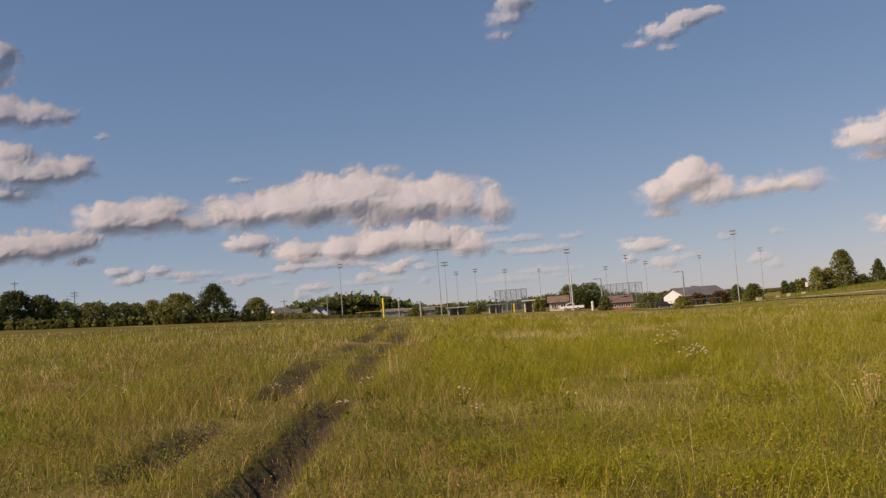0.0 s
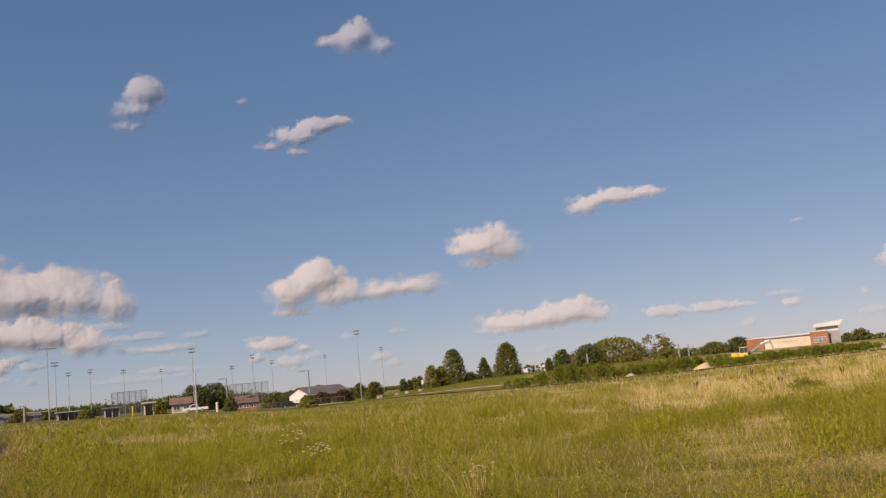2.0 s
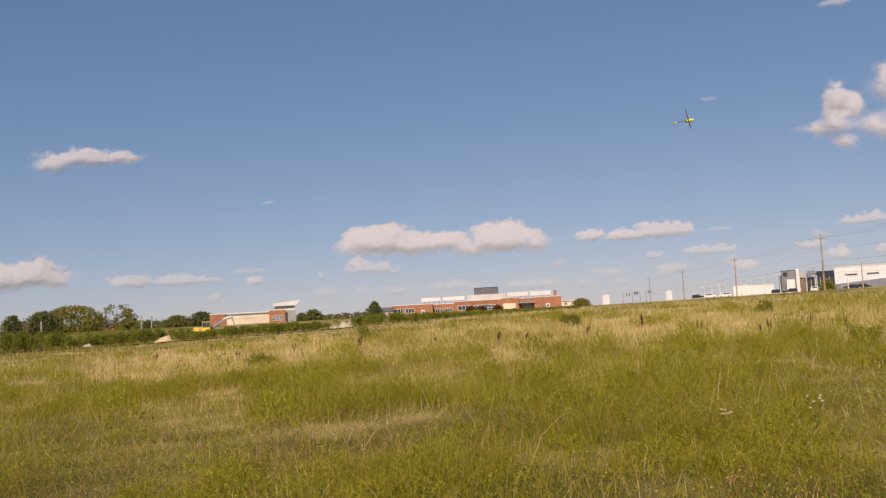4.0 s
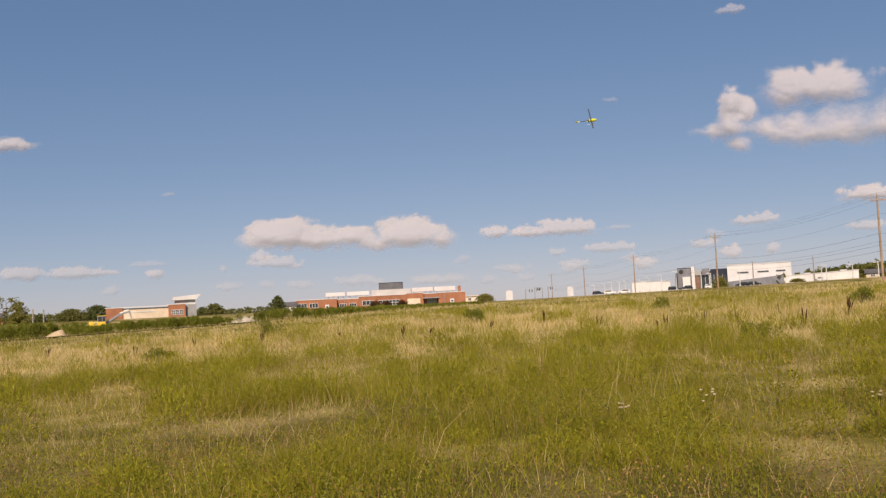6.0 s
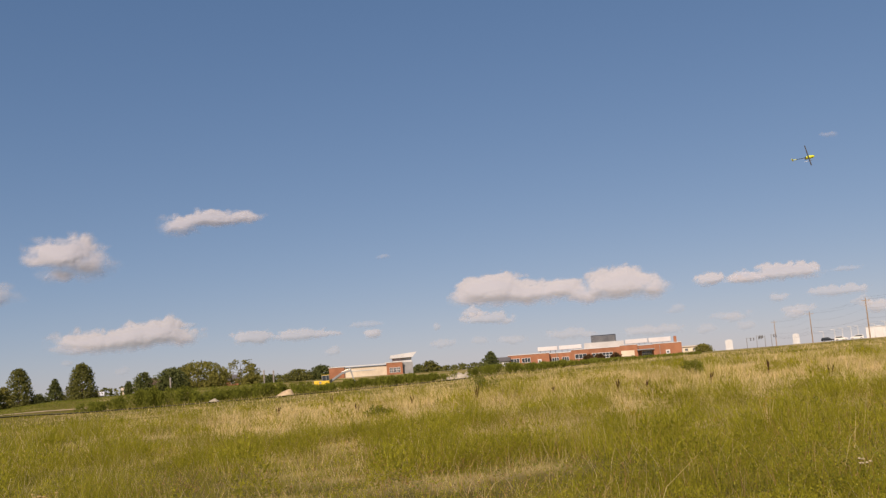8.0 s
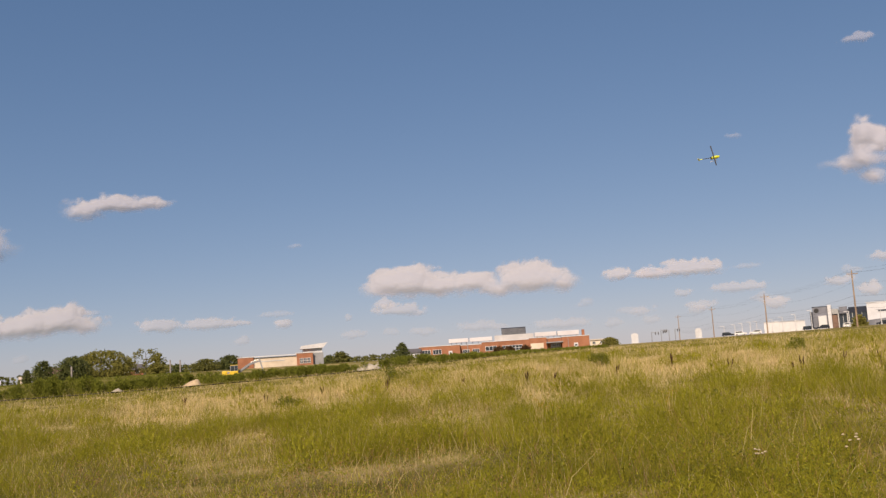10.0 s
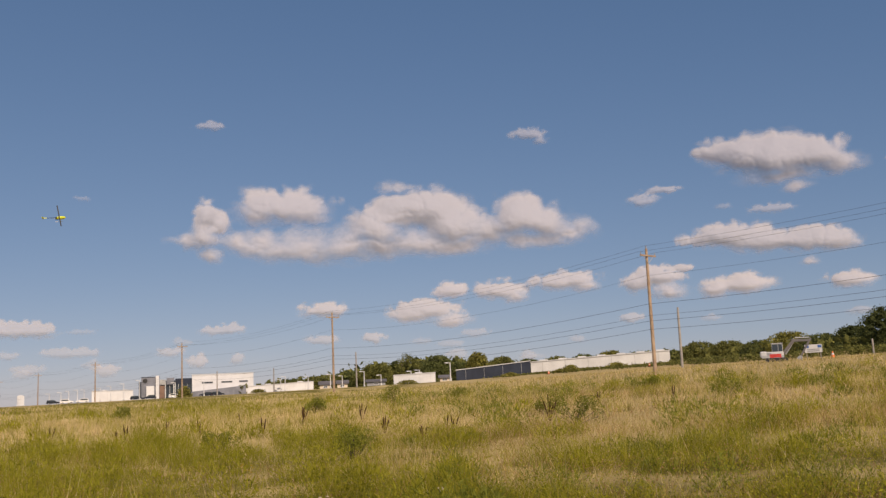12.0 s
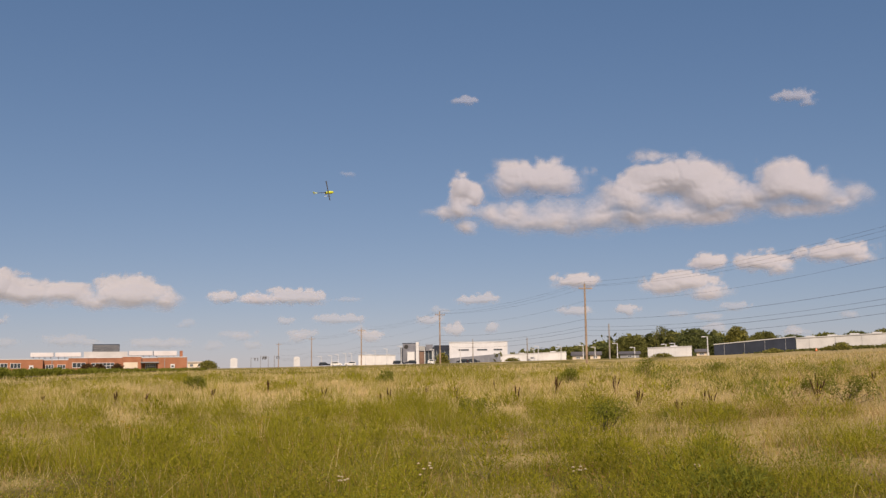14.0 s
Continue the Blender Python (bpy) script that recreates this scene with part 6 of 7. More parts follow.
def brick_annex():
    """The low cream and brick building with a tower under a tilted roof."""
    d, az0 = 300, -14.6
    ob = thing("brick_annex", az0, d, "low cream and red-brick building with a tilted tower roof", "building")

    def X(az):
        return d * math.tan(radians(az - az0))

    def Z(el):
        return rise(az0, d, el)
    part("brick_wing", box(X(-17.3), X(-16.4), 0, 10, -1, Z(0.66)), M_BRICK, ob)
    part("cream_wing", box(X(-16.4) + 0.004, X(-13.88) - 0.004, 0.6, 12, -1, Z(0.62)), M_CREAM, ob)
    part("coping", box(X(-17.35), X(-13.88), -0.12, 0.25, Z(0.66), Z(0.7)), M_WHITE, ob)
    tower = part("tower", box(X(-13.88), X(-12.93), -1.0, 9, -1, Z(0.72)), M_BRICK, ob)
    # right side of the tower: its shade is put into the grey
    part("tower_side", box(X(-12.93) + 0.004, X(-12.3), 0.5, 8, -1, Z(0.7)), M_GREY, ob)
    part("parapet", box(X(-13.95), X(-12.9), -1.1, -0.8, Z(0.72), Z(0.76)), M_WHITE, ob)
    part("clerestory", box(X(-13.5), X(-12.35), 1.5, 8, Z(0.7), Z(0.95)), M_LIGHTGREY, ob)
    part("tilted_roof", side_profile([(X(-13.66), Z(0.96)), (X(-13.6), Z(1.15)), (X(-12.02), Z(1.28)), (X(-12.3), Z(0.98))], 0.5, 9), M_WHITE, ob)
    for k in range(3):
        x = X(-13.7) + k * 1.15
        window(ob, x, x + 0.95, 0.6, Z(0.42), -1.01, 2, 2, M_WHITE, 0.1)
    part("sign_band", box(X(-16.1), X(-14.6), 0.5, 0.59, 1.8, 2.1), M_LIGHTGREY, ob)
    return ob


brick_annex()


def school():
    """The long single-storey brick school with roof units and a tall middle."""
    d, az0 = 350, -1.5
    ob = thing("school", az0, d, "long single-storey red-brick school with white roof units", "school")

    def X(az):
        return d * math.tan(radians(az - az0))

    def Z(el):
        return rise(az0, d, el)
    for a0, a1, y, top, name in ((-6.58, -4.13, -2.0, 0.6, "west_wing"), (-4.13, -2.84, 1.5, 0.56, "link"), (-2.84, -1.8, 0.0, 0.66, "west_block"),
                                 (-1.8, 0.02, 0.6, 0.66, "hall_front"), (0.02, 1.05, -0.6, 0.71, "east_block"), (1.05, 1.95, 1.2, 0.64, "entrance_bay"),
                                 (1.95, 3.56, -1.0, 0.66, "east_wing")):
        part(name, box(X(a0) + 0.004, X(a1) - 0.004, y, y + 16, -1.2, Z(top)), M_BRICK, ob)
        part("coping", box(X(a0), X(a1), y - 0.12, y + 0.3, Z(top), Z(top) + 0.22), M_WHITE, ob)
    part("hall", box(X(-2.05), X(0.3), 6, 18, Z(0.5), Z(1.03)), M_LIGHTGREY, ob)
    louvre = part("louvre_box", box(X(-1.6), X(-0.12), 7, 15, Z(1.03), Z(1.46)), M_SLATE, ob)
    for k in range(6):
        z = Z(1.06) + k * (Z(1.43) - Z(1.06)) / 6
        part("slat", box(X(-1.58), X(-0.14), 6.9, 7.0, z, z + 0.16), M_GREY, louvre)
    for a0, a1, lo, hi in ((-4.87, -3.66, 0.76, 1.0), (-3.58, -2.2, 0.76, 1.0), (0.4, 1.73, 0.8, 1.06), (1.79, 3.1, 0.78, 1.06)):
        unit = part("roof_unit", box(X(a0), X(a1), 8, 11, Z(lo), Z(hi), 0.08), M_WHITE, ob)
        for k in range(4):
            x = X(a0) + (X(a1) - X(a0)) * (k + 0.5) / 4
            part("support", box(x - 0.1, x + 0.1, 9, 9.2, Z(0.55), Z(lo)), M_GREY, unit)
    part("chimney", box(X(3.2), X(3.36), 3, 4, Z(0.6), Z(1.05)), M_BRICK, ob)
    part("roof_vent", box(X(0.12), X(0.32), 5, 6, Z(0.6), Z(1.02)), M_LIGHTGREY, ob)
    window(ob, X(-1.62), X(-0.42), 0.5, Z(0.38), 0.58, 6, 2)
    window(ob, X(-2.62), X(-1.95), 0.9, Z(0.4), -0.02, 3, 1)
    window(ob, X(-6.4), X(-5.9), 0.9, Z(0.4), -2.02, 3, 1)
    window(ob, X(-5.75), X(-5.25), 0.9, Z(0.4), -2.02, 3, 1)
    window(ob, X(-4.0), X(-3.6), 0.6, Z(0.3), 1.48, 3, 1)
    window(ob, X(-3.4), X(-3.0), 0.6, Z(0.3), 1.48, 3, 1)
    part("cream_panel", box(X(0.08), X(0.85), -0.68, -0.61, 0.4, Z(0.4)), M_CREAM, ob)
    part("canopy", box(X(1.0), X(2.0), -1.6, 1.2, Z(0.36), Z(0.42)), M_GREY, ob)
    window(ob, X(1.3), X(1.85), 0.0, Z(0.3), 1.18, 5, 2, M_WHITE, 0.16)
    for a0, a1, y in ((2.64, 2.88, -1.0), (-4.82, -4.6, -2.0)):
        door = part("door", box(X(a0), X(a1), y - 0.09, y - 0.01, -0.2, Z(0.28)), M_WHITE, ob, "white door with a narrow pane")
        part("pane", box(X(a0) + 0.35, X(a1) - 0.35, y - 0.12, y - 0.09, 0.7, Z(0.2)), M_GLASS, door)
    for a0 in (-3.7, 1.08, 2.3):
        part("downpipe", box(X(a0), X(a0) + 0.15, -1.2 if a0 > 2 else 0.9, -1.02 if a0 > 2 else 1.1, 0, Z(0.6)), M_GREY, ob)
    return ob


school()
for az in (-1.85, -1.2, -0.25):
    tree(az, 342, 0.38, 0.55, M_LEAF_BROWN, "round", "small russet ornamental tree before the school", 120)
house(4.05, 400, 6.2, 2.6, 3.0, M_CREAM, M_CREAM, "low flat tan building beside the school", category="building", windows=2)


def pylon_sign(az, d, wide, top, label):
    ob = thing("pylon_sign", az, d, label, "sign", "white pylon signs")
    w, h = d * math.tan(radians(wide)) / 2, rise(az, d, top)
    bm = side_profile([(-w, -0.5), (w, -0.5), (w, h - 0.5), (w * 0.5, h - 0.1), (0, h), (-w * 0.5, h - 0.1), (-w, h - 0.5)], -0.4, 0.4)
    body = part("panel", bm, M_WHITE, ob)
    part("plinth", box(-w * 1.15, w * 1.15, -0.6, 0.6, -0.5, 0.4), M_LIGHTGREY, ob)
    return body


pylon_sign(6.22, 400, 0.4, 0.6, "white rounded pylon sign beside the road")
pylon_sign(9.86, 390, 0.36, 0.64, "white pylon sign beside the road")


def traffic_signal(az, d, top, arm, label):
    ob = thing("traffic_signal", az, d, label, "traffic light", "traffic signals at the crossing")
    h = rise(az, d, top)
    part("pole", rod((0, 0, -0.3), (0, 0, h), 0.16, 0.12, 8), M_GREY, ob)
    part("mast_arm", rod((0, 0, h - 0.3), (arm, 0, h - 0.1), 0.09, 0.06, 7), M_GREY, ob)
    for f in (0.55, 0.95):
        head = part("signal_head", box(arm * f - 0.22, arm * f + 0.22, -0.2, 0.2, h - 1.3, h - 0.1, 0.03), M_BLACK, ob)
        for k in range(3):
            part("lens", rod((arm * f, -0.2, h - 0.3 - k * 0.38), (arm * f, -0.24, h - 0.3 - k * 0.38), 0.13, 0.13, 10), M_GREY, head)
    return ob


for az, top, arm in ((7.2, 0.6, 3.0), (7.75, 0.7, 2.5), (8.2, 0.65, -2.5), (8.55, 0.7, 2.0)):
    traffic_signal(az, 420, top, arm, "dark traffic signal on a grey mast arm")

# ---- north-east and east: pole line, dealership, long sheds, digger ----
POLES = ((63.7, 46.1, 92.0, 7.62), (127.3, 27.1, 143.0, 4.75), (204.0, 18.38, 215.0, 3.22), (267.0, 13.67, 275.0, 2.29), (345.0, 10.72, 351.0, 1.78), (425.0, 8.79, 430.0, 1.46))
tops = []
for y, az, d, top in POLES:
    p = ground_at(az, d)
    z = EYE_HEIGHT + d * math.tan(radians(top))
    tops.append((p.x, p.y, z))
    utility_pole(p.x, p.y, z, M_WOODPOLE, 1, facing=8.0)
tops.insert(0, (68.0, -2.0, 16.0))
utility_pole(68.0, -2.0, 16.0, M_WOODPOLE, 1, facing=8.0)
for side, drop in ((-1.1, 0.35), (0.0, -0.3), (1.1, 0.35)):
    power_cable([(x + side, y + 0.2, z - drop) for x, y, z in tops], 1.1, 0.009, "thin black overhead power wire between poles")
power_cable([(x - 0.2, y, z - 2.6) for x, y, z in tops], 1.2, 0.009, "thin black neutral wire below the crossarms")
for drop, thick in ((5.3, 0.014), (6.4, 0.011), (6.9, 0.013), (7.7, 0.013)):
    power_cable([(x - 0.2, y, max(z - drop, z * 0.42)) for x, y, z in tops], 0.9, thick, "thick black communication cable on the pole line")
for az, d, top in ((47.65, 125, 4.07), (28.45, 205, 2.35), (23.6, 250, 1.6), (20.35, 255, 1.55)):
    p = ground_at(az, d)
    utility_pole(p.x, p.y, EYE_HEIGHT + d * math.tan(radians(top)), M_GREYPOLE, 0, label="plain grey wooden service pole without crossarm")

for az, d, top in ((12.3, 380, 0.75), (12.75, 380, 0.8), (13.1, 385, 0.8), (13.95, 380, 0.85), (14.5, 385, 0.95), (15.2, 370, 1.05), (16.05, 350, 1.2), (11.9, 390, 0.7),
                   (11.3, 390, 0.65), (24.0, 330, 0.95), (24.25, 330, 1.1), (25.6, 320, 1.05), (26.9, 300, 1.1), (27.6, 300, 1.0), (28.9, 290, 1.2), (31.7, 280, 1.1),
                   (32.2, 280, 1.15), (34.05, 240, 1.5), (18.0, 330, 1.0), (19.6, 330, 1.0), (29.9, 290, 0.95)):
    street_light(az, d, top)


def dealership():
    """A car showroom: dark glass front with white and black portals, a white hall and a grey lower wing."""
    d, az0 = 400, 19.3
    ob = thing("showroom", az0, d, "modern showroom with dark glass and a white hall", "showroom")

    def X(az):
        return d * math.tan(radians(az - az0))

    def Z(el):
        return rise(az0, d, el)
    part("glass_front", box(X(16.2), X(18.94), 1.5, 14, -1, Z(1.12)), M_GLASS, ob)
    # sunlight on the tower's front is put into paler paint than its side
    part("west_tower", box(X(16.14), X(16.9), 0, 6, -1, Z(1.34)), M_WING, ob)
    part("tower_side", box(X(16.0), X(16.14) - 0.004, 0.4, 6, -1, Z(1.1)), M_SLATE, ob)
    part("tower_cap", box(X(16.12), X(16.91), -0.1, 6, Z(1.34), Z(1.37)), M_SLATE, ob)
    part("wood_panel", box(X(17.14), X(17.42), 0.2, 1.2, -1, Z(0.84)), M_ROOF, ob, "warm brown entrance panel")
    part("dark_fascia", box(X(18.0), X(18.93), 1.2, 1.45, Z(0.92), Z(1.22)), M_SLATE, ob)
    part("black_disc", rod((X(16.35), -0.03, Z(1.15)), (X(16.35), -0.15, Z(1.15)), 0.9, 0.9, 20), M_BLACK, ob)
    part("white_portal", box(X(16.93), X(17.12), -0.6, 6, -1, Z(1.42)), M_WHITE, ob)
    part("white_sign", box(X(16.42), X(16.86), -2.0, -1.4, -0.5, Z(0.85), 0.15), M_WHITE, ob)
    for a0, a1, top, paint in ((17.14, 17.48, 1.18, M_MIDGREY), (17.52, 17.94, 1.27, M_WING)):
        part("grey_fin", box(X(a0), X(a1), 0.4, 2.2, Z(0.9), Z(top)), paint, ob)
        part("column", box(X(a1) - 0.3, X(a1), 0.4, 1.0, -1, Z(0.9)), M_LIGHTGREY, ob)
    for k in range(7):
        x = X(17.2) + k * (X(18.9) - X(17.2)) / 7
        part("mullion", box(x, x + 0.12, 1.35, 1.49, 0, Z(0.9)), M_LIGHTGREY, ob)
    part("white_hall", box(X(18.94), X(22.42), 0, 18, -1, Z(1.38)), M_WHITE, ob)
    part("coping", box(X(18.9), X(22.46), -0.15, 0.3, Z(1.38), Z(1.41)), M_LIGHTGREY, ob)
    for a0, a1 in ((19.5, 20.1), (20.6, 21.2), (21.6, 22.1)):
        window(ob, X(a0), X(a1), Z(0.88), Z(0.96), -0.02, 3, 1, M_GREY, 0.1)
    part("grey_wing", side_profile([(X(18.9), -1), (X(21.95), -1), (X(21.95), Z(0.66)), (X(18.9), Z(0.42))], -6, -0.05), M_WING, ob)
    for k in range(8):
        x = X(19.3) + k * (X(21.9) - X(19.3)) / 8
        part("panel_joint", box(x, x + 0.1, -6.03, -6.0, 0, Z(0.42)), M_GREY, ob)
    return ob


dealership()


def flat_shed(az0, az1, d, lo_top, hi_top, material, label, units=0, deep=14.0):
    """A long low flat-roofed shed; its top rises from one end to the other with the land."""
    mid = (az0 + az1) / 2
    ob = thing("shed", mid, d, label, "shed", "flat-roofed sheds")
    w = d * math.tan(radians((az1 - az0) / 2))
    z0, z1 = rise(mid, d, lo_top), rise(mid, d, hi_top)
    part("wall", side_profile([(-w, -3.0), (w, -3.0), (w, z1), (-w, z0)], 0, deep), material, ob)
    part("parapet", side_profile([(-w - 0.1, z0), (w + 0.1, z1), (w + 0.1, z1 + 0.2), (-w - 0.1, z0 + 0.2)], -0.15, 0.3), M_LIGHTGREY, ob)
    n = max(4, int(2 * w / 5))
    for k in range(n):
        x = -w + 2 * w * (k + 0.5) / n
        part("panel_joint", box(x, x + 0.08, -0.05, -0.004, -1, z0 + (z1 - z0) * (k + 0.5) / n - 0.15), M_LIGHTGREY if material is M_WHITE else M_MIDGREY if material is M_LIGHTGREY else M_GREY, ob)
    for k in range(units):
        x = -w + 2 * w * (k + 0.6) / units
        z = z0 + (z1 - z0) * (k + 0.6) / units
        part("roof_unit", box(x - 1.0, x + 1.0, 4, 6, z, z + 0.55, 0.08), M_LIGHTGREY, ob)
    return ob


flat_shed(13.5, 15.7, 430, 0.68, 0.64, M_WHITE, "far low white building with a flat roof", 2)
flat_shed(22.1, 25.9, 335, 0.58, 0.72, M_WHITE, "long low white shed with a flat roof", 2)
flat_shed(30.65, 33.15, 265, 0.86, 0.93, M_WHITE, "low white shed with a flat roof", 1)
flat_shed(34.4, 38.85, 245, 1.0, 1.36, M_SLATE, "long low dark blue shed with a flat roof")
# a white shed; the partial shade on its wall is put into light grey
flat_shed(38.87, 47.0, 225, 1.28, 1.58, M_LIGHTGREY, "very long low white shed greyed for partial shade, with roof units", 7)
for az, d, wide, top, ridge, wall, words in (
        (26.6, 310, 3.6, 1.6, 2.8, M_CREAM, "small beige house with a grey gable roof"),
        (27.6, 305, 3.2, 1.6, 2.7, M_CREAM, "small beige house beside the pole line"),
        (33.7, 262, 2.6, 1.2, 2.0, M_CREAM, "small shed with a grey roof"),
        (29.6, 290, 5.5, 1.5, 2.3, M_GREY, "small grey shed with a low roof")):
    house(az, d, wide, top, ridge, wall, M_ROOF_GREY, words, windows=1)
for az, d, turn, paint, words in ((18.0, 360, 10, M_CARWHITE, "shiny white car parked before the showroom"), (19.7, 362, 170, M_CARDARK, "dark car parked before the showroom"),
                                  (20.4, 362, 5, M_CARDARK, "dark car parked before the grey wing"), (12.2, 380, 0, M_CARWHITE, "white van-like car on the far lot"),
                                  (11.5, 382, 0, M_CARDARK, "dark car on the far lot"), (13.0, 380, 180, M_CARWHITE, "shiny white car on the far lot"),
                                  (15.9, 370, 0, M_CARDARK, "dark car on the far lot"), (16.6, 368, 180, M_CARDARK, "dark car beside the showroom")):
    car("parked_car", az, d, turn, paint, words)

NORTH_WOOD = (
        (24.5, 400, 1.0, 2.0, M_LEAF_DARK, "round"), (26.0, 390, 1.1, 1.8, M_LEAF, "round"), (28.0, 380, 1.35, 2.2, M_LEAF_DARK, "round"),
        (29.6, 370, 1.7, 2.2, M_LEAF, "round"), (31.2, 360, 2.2, 2.3, M_LEAF, "sparse"), (32.3, 365, 1.7, 1.6, M_LEAF_DARK, "round"), (33.3, 350, 2.05, 2.0, M_LEAF_DARK, "round"),
        (34.7, 350, 1.6, 1.8, M_LEAF_DARK, "round"), (35.7, 345, 2.1, 1.5, M_LEAF_LIGHT, "tall"), (37.2, 340, 1.8, 2.0, M_LEAF, "round"), (38.7, 340, 1.6, 1.8, M_LEAF_DARK, "round"))
EAST_WOOD = (
        (40.4, 340, 1.65, 2.0, M_LEAF, "round"), (42.0, 340, 1.7, 1.8, M_LEAF_DARK, "round"), (43.6, 335, 1.8, 2.0, M_LEAF_LIGHT, "round"), (45.2, 330, 1.75, 1.8, M_LEAF, "round"),
        (47.0, 320, 1.95, 2.2, M_LEAF_DARK, "round"), (48.7, 300, 2.1, 2.4, M_LEAF, "round"), (50.3, 290, 2.2, 2.4, M_LEAF_DARK, "round"), (52.0, 280, 2.25, 2.4, M_LEAF, "round"),
        (53.6, 270, 2.3, 2.6, M_LEAF_DARK, "round"), (55.3, 260, 2.45, 2.6, M_LEAF, "round"), (57.0, 250, 2.65, 2.6, M_LEAF_DARK, "round"), (58.8, 215, 3.5, 3.0, M_LEAF_DARK, "round"),
        (61.2, 205, 3.4, 3.0, M_LEAF_DARK, "round"), (63.4, 205, 3.5, 3.0, M_LEAF_DARK, "round"), (65.5, 200, 3.4, 3.0, M_LEAF_DARK, "round"))
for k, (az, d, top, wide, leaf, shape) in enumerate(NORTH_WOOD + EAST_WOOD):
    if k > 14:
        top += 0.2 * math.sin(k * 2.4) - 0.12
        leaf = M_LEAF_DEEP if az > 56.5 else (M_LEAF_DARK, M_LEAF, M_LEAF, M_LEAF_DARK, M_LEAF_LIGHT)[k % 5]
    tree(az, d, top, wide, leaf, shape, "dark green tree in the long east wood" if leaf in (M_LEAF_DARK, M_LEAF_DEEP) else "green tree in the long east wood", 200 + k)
thicket("east_wood", "dense dull green wood behind the sheds", M_LEAF,
        [(24, 410, 4.5), (27.5, 400, 6.5), (29.5, 395, 8.2), (31.3, 390, 10.5), (33.3, 390, 9.5), (34.3, 390, 7.0), (35.5, 385, 8.5), (36.7, 380, 6.6), (39.7, 375, 6.2),
         (42, 370, 6.6), (44.3, 350, 6.2), (48, 330, 5.0), (54, 290, 3.4), (60, 250, 4.0), (68, 230, 6)], 36, 0.28, 190, 18, "woods")
thicket("brush", "ragged green brush along the east edge of the meadow", M_LEAF,
        [(38, 215, 0.35), (41, 200, 0.45), (44, 190, 0.4), (46.5, 175, 0.6), (48, 170, 1.0), (50, 165, 1.3), (54, 160, 1.2), (58, 165, 1.4), (64, 165, 1.4)], 37, 0.16, 170, 8, "brush")
for az, d, top, wide in ((41.2, 190, 1.08, 0.95), (43.9, 188, 1.1, 1.1), (40.6, 192, 0.85, 0.6), (37.6, 200, 0.8, 0.9), (31.5, 210, 0.6, 1.0), (22.7, 240, 0.45, 0.7), (18.5, 300, 0.8, 0.7)):
    tree(az, d, top, wide, M_LEAF_LIGHT, "bush", "ragged green bush on the meadow edge", 300, "bush")

excavator(52.85, 122, 0, 0.79, M_LIGHTGREY, M_ROOF_GREY, "white and red tracked excavator with dark grey boom", True, 0.0, (2.65, 3.3), (5.1, 3.15), (3.5, 0.75))


def notice_board(az, d):
    ob = thing("notice_board", az, d, "pale site sign board with dark blue corner squares", "sign")
    h, low = rise(az, d, 1.5), rise(az, d, 1.05)
    for s in (-1, 1):
        part("post", box(s * 0.8 - 0.05, s * 0.8 + 0.05, 0, 0.1, -0.3, h), M_GREYPOLE, ob)
    part("board", box(-1.0, 1.0, -0.06, -0.005, low, h, 0.01), M_LIGHTGREY, ob)
    for s in (-1, 1):
        part("dark_square", box(s * 0.72 - 0.22, s * 0.72 + 0.22, -0.075, -0.064, h - 0.4, h - 0.08), M_BLUE, ob)
    for k in range(2):
        part("text_bar", box(-0.7, 0.7, -0.075, -0.064, low + 0.15 + 0.2 * k, low + 0.25 + 0.2 * k), M_GREY, ob)
    return ob


notice_board(54.85, 125)


def traffic_drum(az, d, h):
    ob = thing("traffic_drum", az, d, "orange and white construction drum", "traffic drum", "construction drums")
    part("base", rod((0, 0, -0.05), (0, 0, 0.1), 0.35, 0.33, 14), M_BLACK, ob)
    for k in range(4):
        part("band", rod((0, 0, 0.1 + k * h / 4.5), (0, 0, 0.1 + (k + 1) * h / 4.5), 0.22 - 0.035 * k, 0.19 - 0.035 * k, 14), M_WHITE if k == 2 else M_ORANGE, ob)
    return ob


traffic_drum(55.82, 118, 0.85)
traffic_drum(39.9, 190, 0.55)
traffic_drum(45.8, 170, 0.55)
strip("gravel_pad", [(50.5, 121), (53, 119), (56.5, 119)], 5.0, M_GRAVEL, "pale gravel pad under the excavator", "gravel", 0.1)
short_post("wooden_post", 57.9, 130, 1.6, 0.12, M_GREYPOLE, "leaning grey wooden post by the wood")


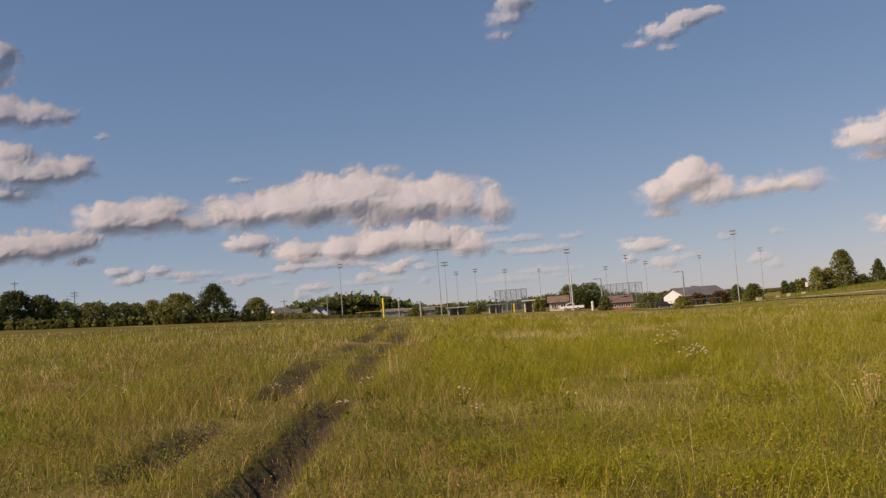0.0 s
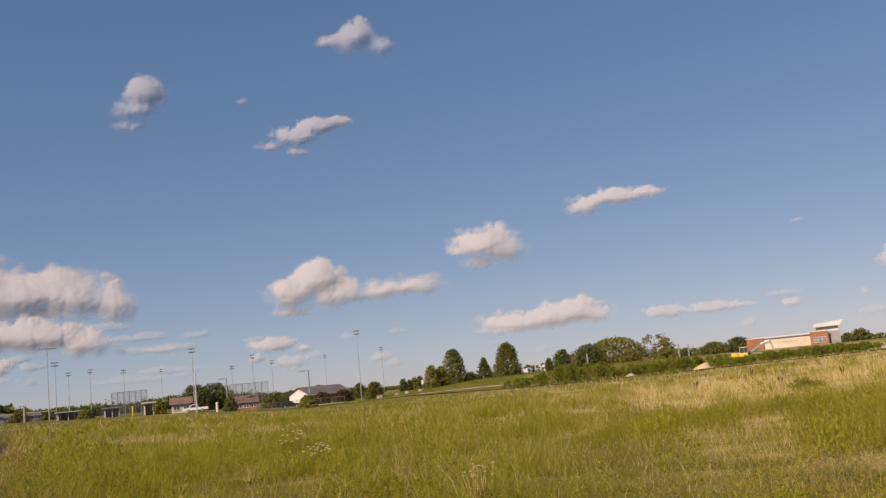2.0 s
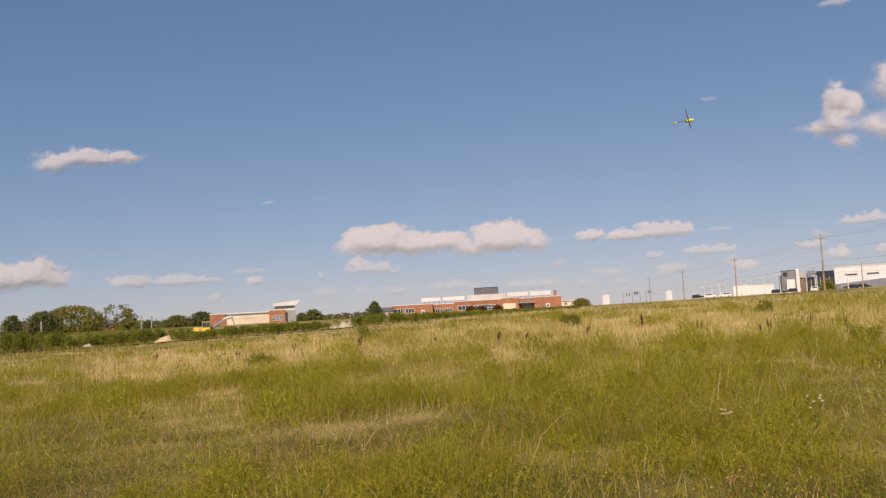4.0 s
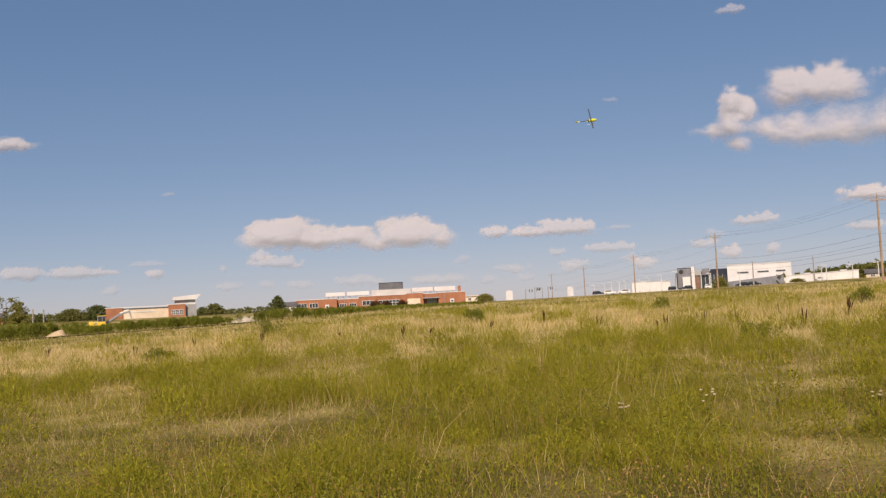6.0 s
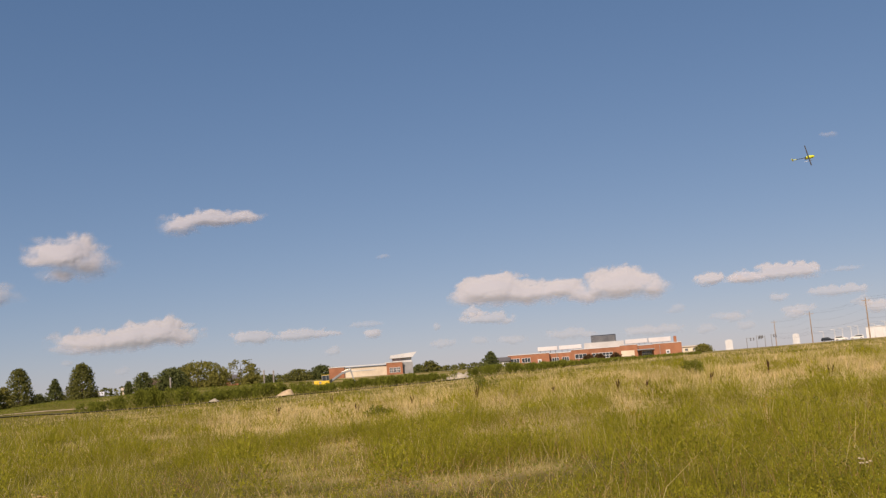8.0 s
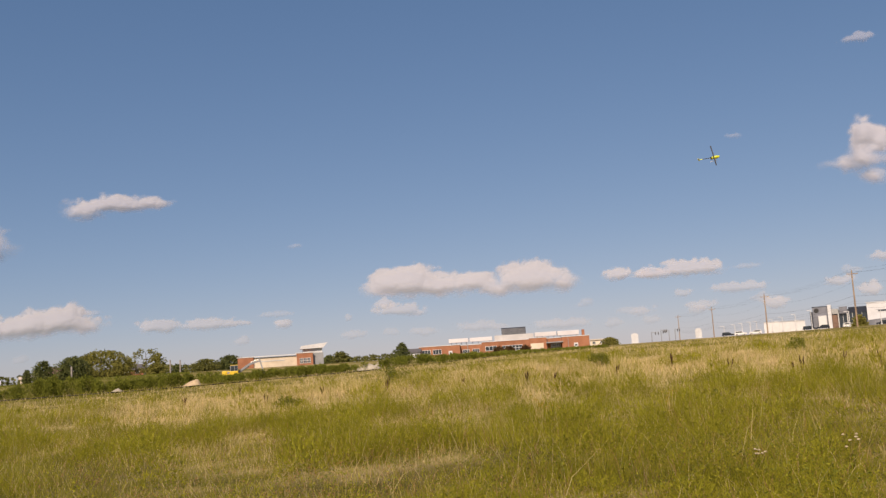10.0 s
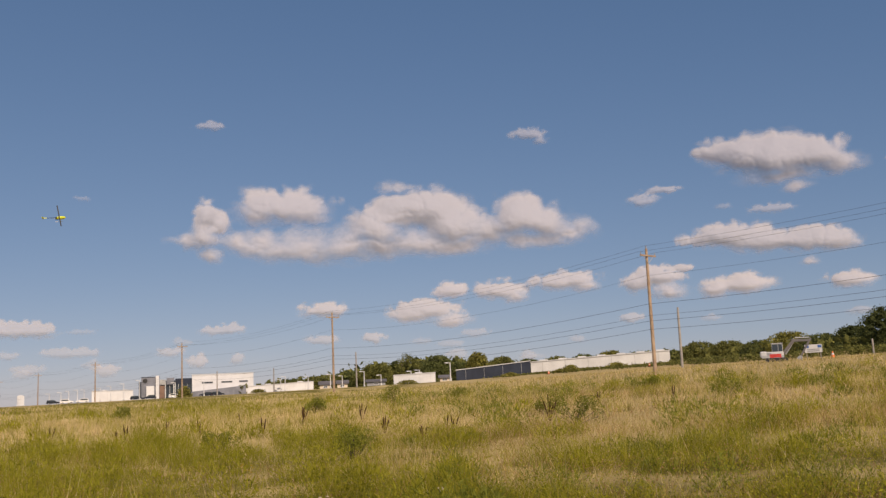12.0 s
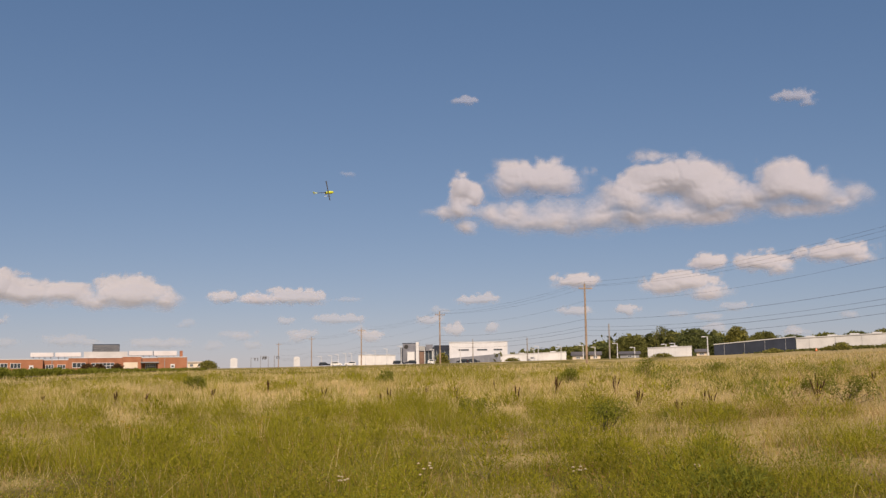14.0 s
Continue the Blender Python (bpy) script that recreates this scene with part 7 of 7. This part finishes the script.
def model_helicopter():
    """A banked radio-controlled helicopter with a yellow-green canopy and dark rotor blades."""
    ob = new("model_helicopter")
    spot = Vector((0, 0, EYE_HEIGHT)) + heading(11.65, 10.4) * 56
    ob.matrix_basis = pose(*spot, 0, 0, -11.65) @ pose(0, 0, 0, 62, -6, 8)
    tagged(ob, "lime and black model helicopter flying over the meadow", "model helicopter")
    bm = bmesh.new()
    bmesh.ops.create_uvsphere(bm, u_segments=20, v_segments=12, radius=1, matrix=Matrix.Translation((0.1, 0, 0)) @ Matrix.Diagonal((0.26, 0.085, 0.11, 1)))
    for v in bm.verts:
        if v.co.x < 0:
            v.co.z += 0.05 * -v.co.x
    canopy = part("canopy", bm, M_LIME, ob, "glossy lime canopy")
    part("canopy_stripe", box(-0.05, 0.24, -0.088, 0.088, -0.015, 0.02, 0.01), M_BLACK, canopy)
    part("mechanics", box(-0.16, 0.08, -0.035, 0.035, -0.09, 0.07), M_BLACK, ob)
    part("tail_boom", rod((-0.1, 0, 0.02), (-0.82, 0, 0.05), 0.02, 0.014, 10), M_BLACK, ob)
    part("boom_tip", rod((-0.62, 0, 0.043), (-0.8, 0, 0.05), 0.02, 0.018, 10), M_LIME, ob)
    part("tail_fin", side_profile([(-0.8, -0.08), (-0.74, 0.05), (-0.86, 0.16), (-0.9, 0.15), (-0.84, 0.03)], -0.006, 0.006), M_LIME, ob)
    for s in (-1, 1):
        part("tail_blade", box(-0.82, -0.795, 0.02, 0.028, min(0.05, 0.05 + s * 0.12), max(0.05, 0.05 + s * 0.12)), M_WHITE, ob)
        part("skid", rod((-0.2, s * 0.11, -0.19), (0.2, s * 0.11, -0.19), 0.009, 0.009, 8), M_WHITE, ob)
        for x in (-0.08, 0.1):
            part("strut", rod((x, s * 0.03, -0.09), (x, s * 0.11, -0.19), 0.008, 0.008, 6), M_WHITE, ob)
        part("rotor_blade", side_profile([(-0.03, 0.185), (-0.02, 0.195), (0.03, 0.19), (0.03, 0.186)], min(s * 0.06, s * 0.72), max(s * 0.06, s * 0.72)), M_BLACK, ob)
    part("mast", rod((0, 0, 0.05), (0, 0, 0.2), 0.01, 0.01, 8), M_STEEL, ob)
    part("rotor_hub", box(-0.03, 0.03, -0.07, 0.07, 0.175, 0.205, 0.008), M_BLACK, ob)
    return ob


model_helicopter()
